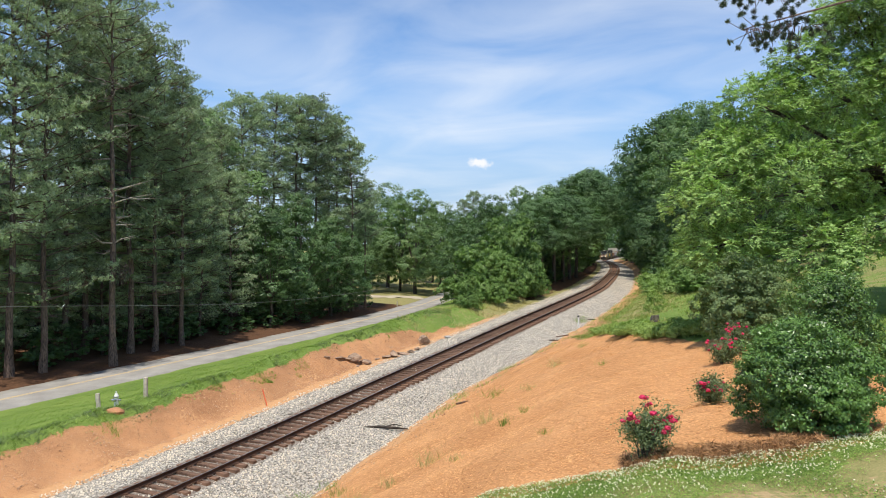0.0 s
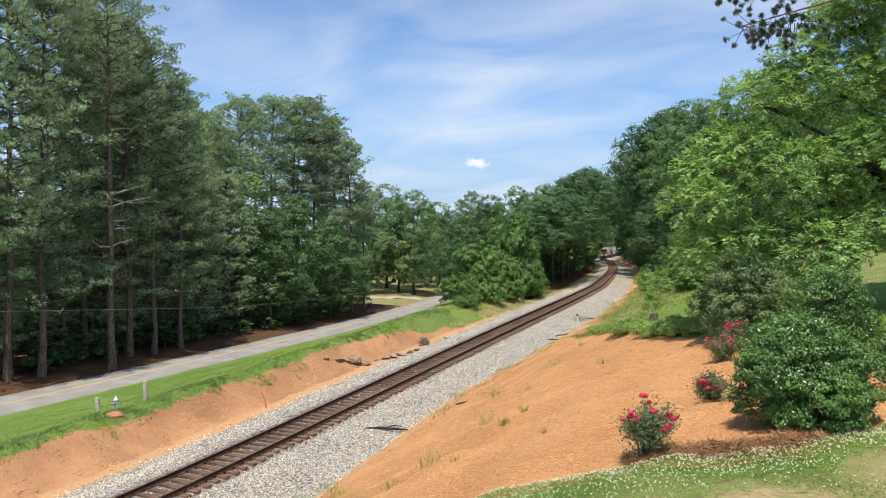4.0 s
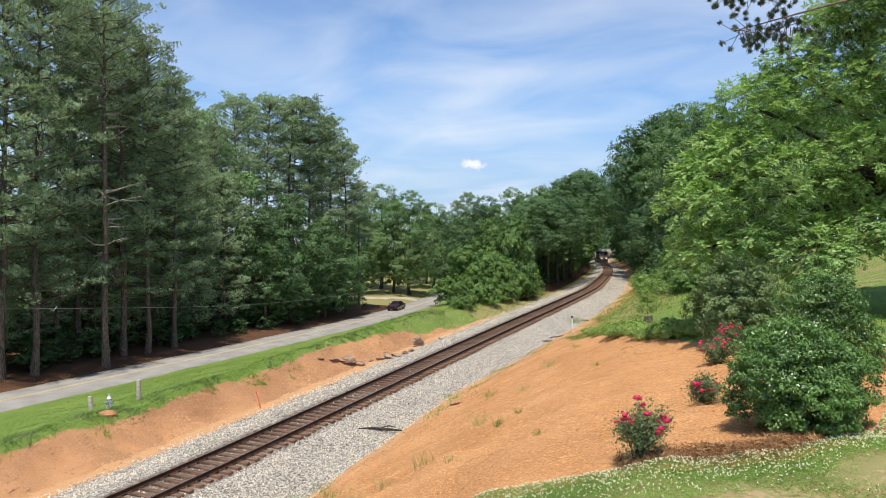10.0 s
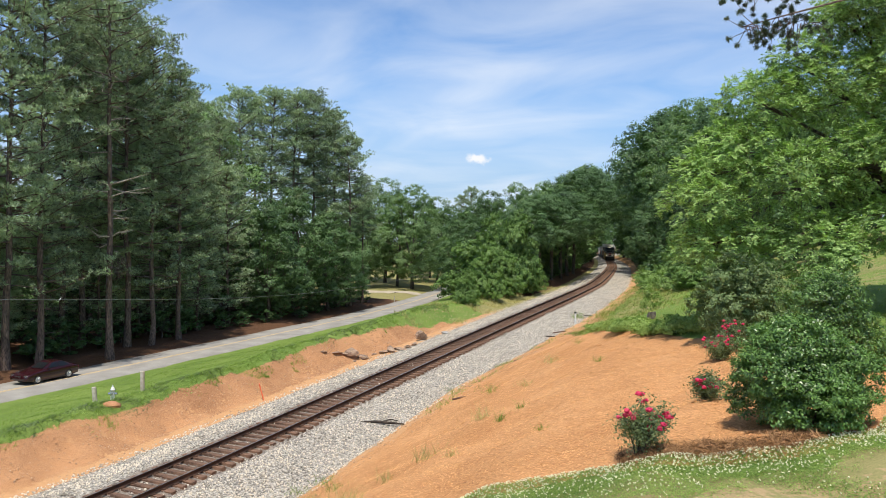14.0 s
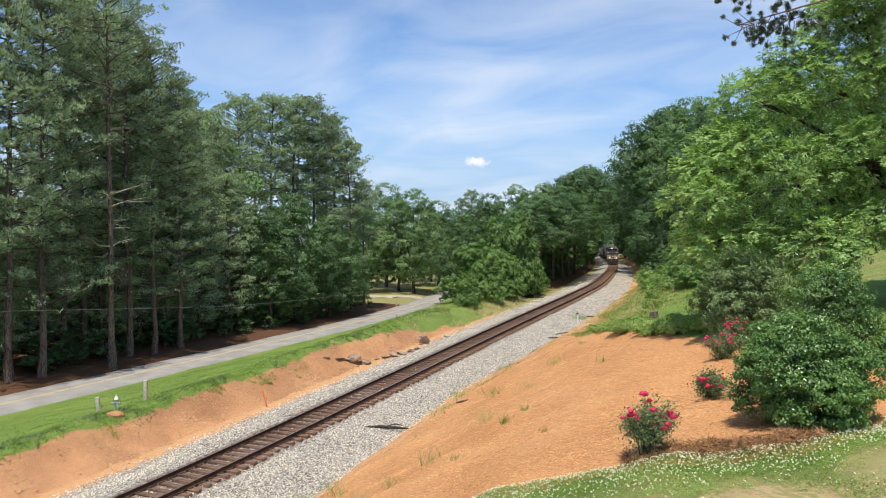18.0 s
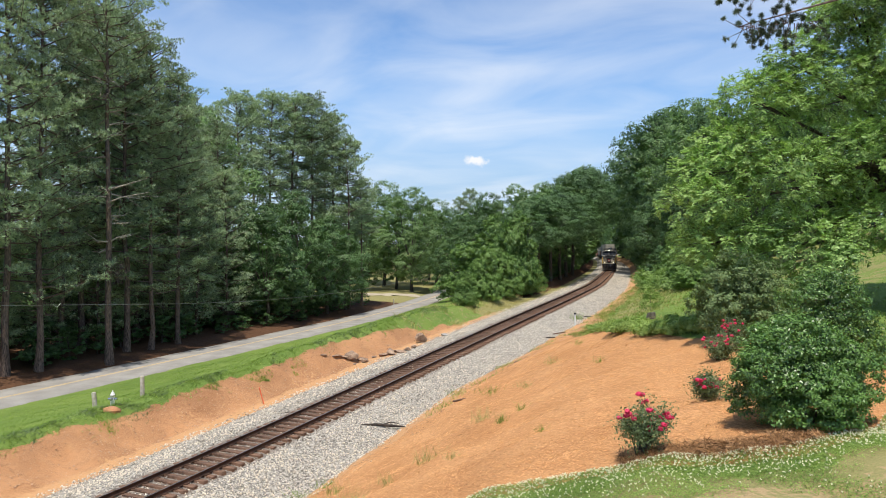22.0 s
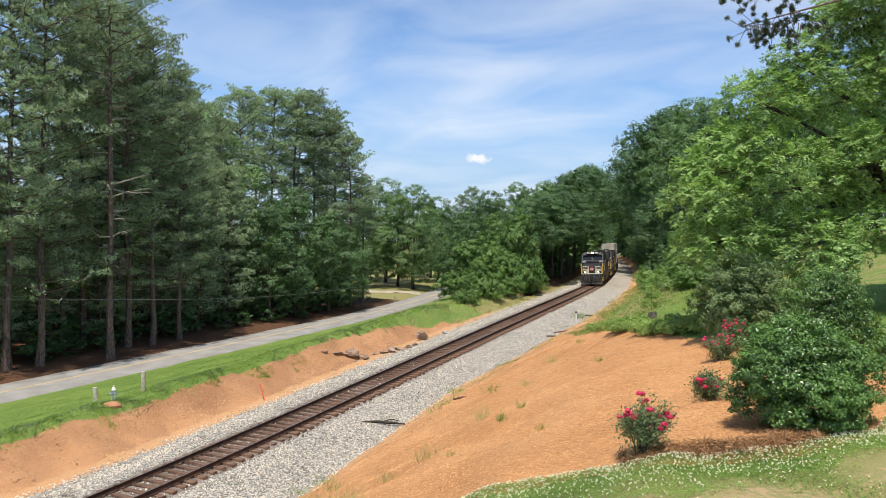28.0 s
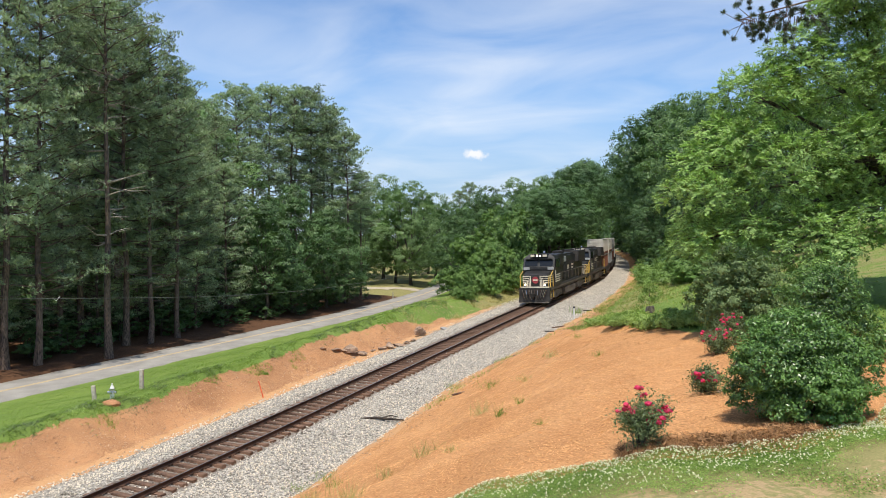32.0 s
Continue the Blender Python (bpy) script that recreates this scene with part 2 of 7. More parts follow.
def leafy(name, dark, light, gloss=0.35, through=0.3, rough=0.5):
    """Leaves: colour differs from leaf to leaf and in broad patches; light passes through."""
    m, n, l, b = material(name)
    g = n.new("ShaderNodeNewGeometry")
    patch = noise_fac(n, l, 0.45, 2)
    both = n.new("ShaderNodeMath")
    both.operation = "MULTIPLY_ADD"
    both.inputs[1].default_value = 0.55
    l.new(g.outputs["Random Per Island"], both.inputs[0])
    l.new(patch, both.inputs[2])
    info = n.new("ShaderNodeObjectInfo")
    tree = n.new("ShaderNodeMath")
    tree.operation = "MULTIPLY_ADD"
    tree.inputs[1].default_value = 0.3
    l.new(info.outputs["Random"], tree.inputs[0])
    l.new(both.outputs[0], tree.inputs[2])
    colour = ramp(n, l, tree.outputs[0], [(0.45, dark), (1.2, light)])
    b.inputs["Roughness"].default_value = rough
    b.inputs["Specular IOR Level"].default_value = gloss
    l.new(colour, b.inputs["Base Color"])
    t, s = n.new("ShaderNodeBsdfTranslucent"), n.new("ShaderNodeMixShader")
    warm = mix(n, l, 1.0, colour, (1.0, 1.15, 0.55), "MULTIPLY")
    l.new(warm, t.inputs["Color"])
    s.inputs[0].default_value = through
    l.new(b.outputs[0], s.inputs[1])
    l.new(t.outputs[0], s.inputs[2])
    l.new(s.outputs[0], n["Material Output"].inputs["Surface"])
    return m


def plain(name, colour, rough=0.5, metal=0.0, emit=0.0):
    m, n, l, b = material(name)
    f = noise_fac(n, l, 9.0, 5)
    l.new(ramp(n, l, f, [(0.3, tuple(c * 0.75 for c in colour)), (0.7, colour)]), b.inputs["Base Color"])
    b.inputs["Roughness"].default_value, b.inputs["Metallic"].default_value = rough, metal
    if emit:
        b.inputs["Emission Color"].default_value = (1.0, 0.84, 0.6, 1)
        b.inputs["Emission Strength"].default_value = emit
    return m


def bark(name, dark, light):
    m, n, l, b = material(name)
    tc, mp = n.new("ShaderNodeTexCoord"), n.new("ShaderNodeMapping")
    mp.inputs["Scale"].default_value = (7, 7, 1.6)
    l.new(tc.outputs["Object"], mp.inputs["Vector"])
    f = noise_fac(n, l, 2.0, 6, vector=mp.outputs[0])
    l.new(ramp(n, l, f, [(0.35, dark), (0.68, light)]), b.inputs["Base Color"])
    b.inputs["Roughness"].default_value = 0.95
    bump(n, l, b, f, 0.8, 0.06)
    return m


M_PINE = leafy("pine_needles", (0.028, 0.044, 0.031), (0.39, 0.49, 0.29), 0.4, 0.24, 0.5)
# darker copy of the pine needles: the boughs' backlit shade is in the colour
M_PINESHADE = leafy("shaded_pine_needles", (0.014, 0.026, 0.016), (0.1, 0.14, 0.07), 0.35, 0.12, 0.5)
M_OAK = leafy("oak_leaves", (0.019, 0.05, 0.017), (0.12, 0.212, 0.073), 0.4, 0.2, 0.48)
M_HILL = leafy("hill_oak_leaves", (0.026, 0.062, 0.022), (0.2, 0.32, 0.11), 0.4, 0.26, 0.48)
M_PECAN = leafy("pecan_leaves", (0.04, 0.105, 0.024), (0.4, 0.57, 0.185), 0.4, 0.32)
M_LIGHT = leafy("pale_leaves", (0.045, 0.095, 0.04), (0.2, 0.3, 0.125), 0.3, 0.34, 0.5)
M_VINE = leafy("vine_leaves", (0.03, 0.085, 0.016), (0.19, 0.31, 0.075), 0.45, 0.25, 0.45)
# brighter copy of the vine leaves: sunlight on the right bank, put into the colour
M_VINELIT = leafy("sunlit_vine_leaves", (0.035, 0.09, 0.02), (0.3, 0.43, 0.12), 0.4, 0.3, 0.45)
M_HOLLY = leafy("holly_leaves", (0.012, 0.045, 0.012), (0.17, 0.31, 0.07), 0.6, 0.22, 0.36)
M_ROSELEAF = leafy("rose_leaves", (0.06, 0.1, 0.05), (0.2, 0.26, 0.12), 0.4, 0.35)
M_PETAL = leafy("rose_petals", (0.5, 0.01, 0.04), (0.75, 0.05, 0.14), 0.3, 0.3)
M_GRASS = leafy("grass_blades", (0.07, 0.14, 0.02), (0.27, 0.38, 0.075), 0.25, 0.45)
M_CLOVER = leafy("clover_leaves", (0.12, 0.22, 0.045), (0.38, 0.49, 0.15), 0.25, 0.4)
M_STRAWCLUMP = leafy("dry_grass", (0.3, 0.27, 0.09), (0.55, 0.48, 0.22), 0.25, 0.3)
M_STRAW = leafy("pine_straw", (0.09, 0.03, 0.01), (0.84, 0.47, 0.21), 0.25, 0.1, 0.6)
M_BLOSSOM = leafy("clover_blossom", (0.68, 0.64, 0.46), (0.9, 0.86, 0.66), 0.2, 0.2)
M_BALLAST = leafy("ballast_stones", (0.035, 0.03, 0.024), (0.76, 0.67, 0.54), 0.3, 0.0, 0.8)
M_SOILED = leafy("soiled_stones", (0.06, 0.05, 0.04), (0.3, 0.25, 0.21), 0.3, 0.0, 0.8)
M_PINEBARK = bark("pine_bark", (0.05, 0.036, 0.03), (0.24, 0.17, 0.135))
M_BARK = bark("grey_bark", (0.04, 0.032, 0.026), (0.17, 0.14, 0.11))
M_RAIL = surface("rusty_rail", (0.035, 0.02, 0.014), (0.12, 0.06, 0.035), 3, 0.7, 0.4, 0.2, 0.004)
M_RAILTOP = surface("worn_rail_head", (0.3, 0.28, 0.26), (0.5, 0.48, 0.46), 4, 0.3, 0.9, 0.05, 0.002)
M_TIE = surface("weathered_tie", (0.05, 0.028, 0.018), (0.26, 0.145, 0.09), 3, 0.9, 0, 0.6, 0.02, 25)
M_STONE = surface("ballast_stone", (0.2, 0.19, 0.18), (0.62, 0.6, 0.56), 1.5, 0.85, 0, 0.4, 0.01, 18)
M_ROCK = surface("red_brown_rock", (0.11, 0.068, 0.045), (0.46, 0.32, 0.22), 2.5, 0.9, 0, 0.9, 0.06, 9)
M_ROAD = surface("worn_asphalt", (0.23, 0.212, 0.19), (0.38, 0.355, 0.32), 0.5, 0.9, 0, 0.25, 0.01, 60)
M_DRIVE = surface("pale_sand_drive", (0.34, 0.28, 0.2), (0.52, 0.45, 0.35), 0.8, 0.95, 0, 0.3)
M_LINE = surface("faded_yellow_line", (0.5, 0.36, 0.17), (0.66, 0.5, 0.28), 1.5, 0.85, 0, 0.1)
M_OLDSTRAW = leafy("old_pine_straw", (0.05, 0.022, 0.01), (0.55, 0.31, 0.15), 0.2, 0.08, 0.7)
M_PEBBLE = leafy("bank_pebbles", (0.12, 0.055, 0.03), (0.62, 0.42, 0.27), 0.2, 0.0, 0.9)
M_DARKBUSH = leafy("dark_evergreen_leaves", (0.03, 0.065, 0.028), (0.2, 0.28, 0.11), 0.3, 0.26, 0.5)
M_WHITE = surface("white_paint", (0.62, 0.62, 0.58), (0.82, 0.82, 0.78), 5, 0.5, 0, 0.1)
M_WOODPOST = surface("grey_post_wood", (0.3, 0.26, 0.2), (0.62, 0.56, 0.46), 6, 0.85, 0, 0.4)
M_ORANGE = surface("orange_stake_paint", (0.75, 0.12, 0.05), (0.95, 0.25, 0.12), 8, 0.5, 0, 0.1)
M_BLACK = surface("black_engine_paint", (0.005, 0.005, 0.006), (0.03, 0.028, 0.026), 1.2, 0.55, 0, 0.05)
M_DIRTY = surface("dusty_black_metal", (0.006, 0.005, 0.005), (0.036, 0.031, 0.026), 2.5, 0.75, 0.2, 0.2)
M_DUST = surface("dust_grey_metal", (0.06, 0.05, 0.04), (0.22, 0.185, 0.15), 1.8, 0.85, 0.1, 0.2)
M_CREAM = surface("cream_stripe_paint", (0.5, 0.44, 0.34), (0.72, 0.66, 0.54), 4, 0.5, 0, 0.05)
M_YELLOW = surface("yellow_rail_paint", (0.5, 0.32, 0.06), (0.75, 0.5, 0.12), 6, 0.5, 0, 0.05)
M_RED = plain("red_emblem", (0.38, 0.05, 0.06), 0.5)
M_LAMP = plain("lamp_glass", (0.9, 0.85, 0.7), 0.3, 0, 4.0)
M_GLASS = plain("dark_window_glass", (0.012, 0.014, 0.016), 0.16)
M_BOX = surface("cream_container_paint", (0.42, 0.38, 0.31), (0.72, 0.68, 0.6), 0.8, 0.6, 0, 0.1)
M_BOXGREY = surface("grey_container_paint", (0.25, 0.25, 0.25), (0.45, 0.45, 0.44), 0.8, 0.6, 0, 0.1)
M_BOXRUST = surface("rust_container_paint", (0.2, 0.07, 0.035), (0.36, 0.15, 0.08), 0.8, 0.65, 0, 0.1)
M_CARPAINT = plain("maroon_car_paint", (0.035, 0.007, 0.01), 0.16)
M_TYRE = surface("black_rubber", (0.012, 0.012, 0.012), (0.035, 0.034, 0.033), 8, 0.85, 0, 0.1)
M_CHROME = plain("silver_metal", (0.6, 0.6, 0.62), 0.25, 0.9)
M_CABLE = plain("weathered_cable", (0.14, 0.14, 0.13), 0.5)
M_CLAY = surface("orange_clay", (0.3, 0.13, 0.06), (0.54, 0.27, 0.13), 3, 0.95, 0, 0.6, 0.05, 14)
M_DARKWOOD = bark("wet_dark_wood", (0.02, 0.016, 0.013), (0.08, 0.06, 0.045))
M_DEAD = bark("dead_wood", (0.2, 0.16, 0.13), (0.56, 0.49, 0.42))


def ground_material():
    """Bare clay under lawn, gravel, pine straw and leaf litter; ragged borders between them."""
    m, n, l, b = material("ground")
    pos = n.new("ShaderNodeNewGeometry").outputs["Position"]
    edge1, edge2 = noise_fac(n, l, 0.9, 4, vector=pos), noise_fac(n, l, 7.0, 3, vector=pos)
    grain, mid, big = noise_fac(n, l, 30.0, 3, vector=pos), noise_fac(n, l, 4.0, 5, vector=pos), noise_fac(n, l, 0.35, 4, vector=pos)

    def cover(name, ragged):
        a = n.new("ShaderNodeAttribute")
        a.attribute_name = name
        s = n.new("ShaderNodeMath")
        s.operation = "MULTIPLY_ADD"
        s.inputs[1].default_value = ragged
        l.new(edge1, s.inputs[0])
        l.new(a.outputs["Fac"], s.inputs[2])
        s2 = n.new("ShaderNodeMath")
        s2.operation = "MULTIPLY_ADD"
        s2.inputs[1].default_value = ragged * 0.8
        l.new(edge2, s2.inputs[0])
        l.new(s.outputs[0], s2.inputs[2])
        r = n.new("ShaderNodeMapRange")
        r.inputs["From Min"].default_value, r.inputs["From Max"].default_value = 0.44 + ragged * 0.9, 0.56 + ragged * 0.9
        l.new(s2.outputs[0], r.inputs["Value"])
        return r.outputs[0]

    clay = mix(n, l, mid, ramp(n, l, big, [(0.36, (0.3, 0.135, 0.06)), (0.62, (0.58, 0.29, 0.13))]),
               ramp(n, l, grain, [(0.4, (0.16, 0.075, 0.04)), (0.58, (0.6, 0.34, 0.175))]))
    sand = mix(n, l, mid, ramp(n, l, grain, [(0.38, (0.38, 0.19, 0.08)), (0.6, (0.66, 0.385, 0.19))]), (0.57, 0.32, 0.15))
    lawn = mix(n, l, mid, ramp(n, l, big, [(0.3, (0.09, 0.16, 0.022)), (0.7, (0.23, 0.3, 0.06))]),
               ramp(n, l, grain, [(0.35, (0.06, 0.115, 0.02)), (0.65, (0.25, 0.34, 0.09))]))
    dry = mix(n, l, grain, (0.15, 0.155, 0.05), (0.4, 0.34, 0.15))
    vor = n.new("ShaderNodeTexVoronoi")
    vor.inputs["Scale"].default_value = 17.0
    l.new(pos, vor.inputs["Vector"])
    stone = mix(n, l, 0.22, ramp(n, l, vor.outputs["Color"], [(0.15, (0.06, 0.053, 0.045)), (0.85, (0.62, 0.565, 0.48))]),
                ramp(n, l, mid, [(0.3, (0.24, 0.215, 0.18)), (0.7, (0.44, 0.4, 0.34))]))
    wv = n.new("ShaderNodeMapping")
    wv.inputs["Scale"].default_value = (1, 3.4, 1)
    wv.inputs["Rotation"].default_value = (0, 0, 0.7)
    l.new(pos, wv.inputs["Vector"])
    fibre = noise_fac(n, l, 13.0, 6, vector=wv.outputs[0])
    straw = mix(n, l, mid, ramp(n, l, fibre, [(0.38, (0.22, 0.08, 0.028)), (0.62, (0.78, 0.415, 0.175))]),
                ramp(n, l, big, [(0.3, (0.42, 0.195, 0.075)), (0.7, (0.66, 0.36, 0.165))]))
    litter = mix(n, l, mid, (0.05, 0.027, 0.015), (0.17, 0.085, 0.045))
    soiled = mix(n, l, 0.75, stone, ramp(n, l, mid, [(0.3, (0.1, 0.075, 0.06)), (0.7, (0.3, 0.24, 0.19))]))
    bare = mix(n, l, grain, (0.26, 0.2, 0.09), (0.56, 0.39, 0.22))
    c = clay
    for name, colour, ragged in (("sand", sand, 0.9), ("lawn", lawn, 0.8), ("dry", dry, 0.9), ("straw", straw, 0.22), ("litter", litter, 0.4), ("gravel", stone, 0.25), ("soiled", soiled, 0.5), ("bare", bare, 1.3)):
        c = mix(n, l, cover(name, ragged), c, colour)
    l.new(c, b.inputs["Base Color"])
    b.inputs["Roughness"].default_value = 0.95
    b.inputs["Specular IOR Level"].default_value = 0.2
    h = n.new("ShaderNodeMath")
    h.operation = "MULTIPLY_ADD"
    h.inputs[1].default_value = 0.6
    l.new(fibre, h.inputs[0])
    clods = n.new("ShaderNodeMath")
    clods.operation, clods.inputs[1].default_value = "MULTIPLY_ADD", 2.0
    l.new(mid, clods.inputs[0])
    l.new(grain, clods.inputs[2])
    l.new(clods.outputs[0], h.inputs[2])
    bump(n, l, b, h.outputs[0], 0.6, 0.04)
    return m


M_GROUND = ground_material()


# ---------------------------------------------------------------- mesh helpers
def mesh_from(name, verts, faces, size, smooth=False):
    """A mesh from an array of corners and an array of faces that all have `size` corners."""
    me = bpy.data.meshes.new(name)
    v, f = np.asarray(verts, np.float32).reshape(-1, 3), np.asarray(faces, np.int32).reshape(-1)
    me.vertices.add(len(v))
    me.vertices.foreach_set("co", v.reshape(-1))
    me.loops.add(len(f))
    me.loops.foreach_set("vertex_index", f)
    me.polygons.add(len(f) // size)
    me.polygons.foreach_set("loop_start", np.arange(0, len(f), size, dtype=np.int32))
    me.polygons.foreach_set("loop_total", np.full(len(f) // size, size, np.int32))
    if smooth:
        me.polygons.foreach_set("use_smooth", np.ones(len(f) // size, bool))
    me.update(calc_edges=True)
    return me


def part(name, data, mat, parent=None, label="", smooth=False):
    """Links a bmesh or a mesh as one object, under a thing or a part."""
    if isinstance(data, bmesh.types.BMesh):
        me = bpy.data.meshes.new(name)
        data.to_mesh(me)
        data.free()
        if smooth:
            me.polygons.foreach_set("use_smooth", np.ones(len(me.polygons), bool))
    else:
        me = data
    if mat is not None and not me.materials:
        me.materials.append(mat)
    ob = new(name, me)
    if parent is not None:
        ob.parent = parent
    if label:
        tagged(ob, label)
    return ob


def thing(name, m, label, category, group="", kind=""):
    ob = new(name)
    ob.empty_display_size = 0.2
    ob.matrix_basis = m
    return tagged(ob, label, category, group, kind)


def box(bm, x0, x1, y0, y1, z0, z1, bevel=0.0):
    made = bmesh.ops.create_cube(bm, size=1.0, matrix=Matrix.LocRotScale(((x0 + x1) / 2, (y0 + y1) / 2, (z0 + z1) / 2), None, (x1 - x0, y1 - y0, z1 - z0)))
    if bevel:
        edges = {e for v in made["verts"] for e in v.link_edges}
        bmesh.ops.bevel(bm, geom=list(edges), offset=bevel, segments=2, affect="EDGES")
    return bm


def cyl(bm, a, b, r0, r1=None, n=10):
    a, b = Vector(a), Vector(b)
    d = b - a
    m = Matrix.Translation((a + b) / 2) @ d.to_track_quat("Z", "Y").to_matrix().to_4x4()
    bmesh.ops.create_cone(bm, cap_ends=True, segments=n, radius1=r0, radius2=r0 if r1 is None else r1, depth=d.length, matrix=m)
    return bm


def extrude_outline(bm, outline, x0, x1):
    """A solid with the outline of (y, z) points, from x0 to x1."""
    a = [bm.verts.new((x0, y, z)) for y, z in outline]
    b = [bm.verts.new((x1, y, z)) for y, z in outline]
    bm.faces.new(a)
    bm.faces.new(b[::-1])
    for i in range(len(a)):
        j = (i + 1) % len(a)
        bm.faces.new((a[j], a[i], b[i], b[j]))
    bmesh.ops.recalc_face_normals(bm, faces=bm.faces)
    return bm


def tube_mesh(name, paths, sides=7):
    """One mesh of tapered tubes; each path is a list of (x, y, z, radius)."""
    vs, fs = [], []
    for path in paths:
        p = np.array(path, float)
        base = len(vs)
        for i in range(len(p)):
            d = p[min(i + 1, len(p) - 1), :3] - p[max(i - 1, 0), :3]
            d = d / (np.linalg.norm(d) + 1e-9)
            a = np.cross(d, (0.31, 0.2, 0.93) if abs(d[2]) < 0.9 else (1, 0, 0))
            a /= np.linalg.norm(a) + 1e-9
            b = np.cross(d, a)
            for k in range(sides):
                w = 2 * math.pi * k / sides
                vs.append(p[i, :3] + (a * math.cos(w) + b * math.sin(w)) * p[i, 3])
        for i in range(len(p) - 1):
            for k in range(sides):
                q = base + i * sides
                fs += [q + k, q + (k + 1) % sides, q + sides + (k + 1) % sides, q + sides + k]
    return mesh_from(name, np.array(vs), fs, 4, smooth=True)


def leaf_mesh(name, at, normal, length, width, rng, fold=0.25, three=False, axis=None):
    """Kite-shaped leaves: `at` is where each one's middle lies, `normal` its face."""
    n = len(at)
    nrm = normal / (np.linalg.norm(normal, axis=1, keepdims=True) + 1e-9)
    r = rng.normal(size=(n, 3))
    a = np.cross(nrm, r)
    a /= np.linalg.norm(a, axis=1, keepdims=True) + 1e-9
    if axis is not None:
        a = axis
    b = np.cross(nrm, a)
    ln, wd = (length * rng.uniform(0.6, 1.3, n))[:, None], (width * rng.uniform(0.6, 1.3, n))[:, None]
    if three:
        v = np.stack([at - a * ln * 0.5 - b * wd * 0.3, at + a * ln * 0.5 - b * wd * 0.1, at + b * wd * 0.7], 1)
        return mesh_from(name, v.reshape(-1, 3), np.arange(n * 3), 3)
    v = np.stack([at - a * ln * 0.5, at + b * wd * 0.5 + nrm * wd * fold, at + a * ln * 0.5, at - b * wd * 0.5 + nrm * wd * fold], 1)
    return mesh_from(name, v.reshape(-1, 3), np.arange(n * 4), 4)


def blade_mesh(name, at, height, width, rng, lean=0.4):
    """Grass blades: thin upright triangles that lean."""
    n = len(at)
    w = rng.uniform(0, 2 * math.pi, n)
    side = np.stack([np.cos(w), np.sin(w), np.zeros(n)], 1) * (width * rng.uniform(0.6, 1.3, n))[:, None] * 0.5
    k = rng.normal(size=(n, 2)) * lean
    h = height * rng.uniform(0.5, 1.3, n)
    tip = at + np.stack([k[:, 0] * h, k[:, 1] * h, h], 1)
    v = np.stack([at - side, at + side, tip], 1)
    return mesh_from(name, v.reshape(-1, 3), np.arange(n * 3), 3)


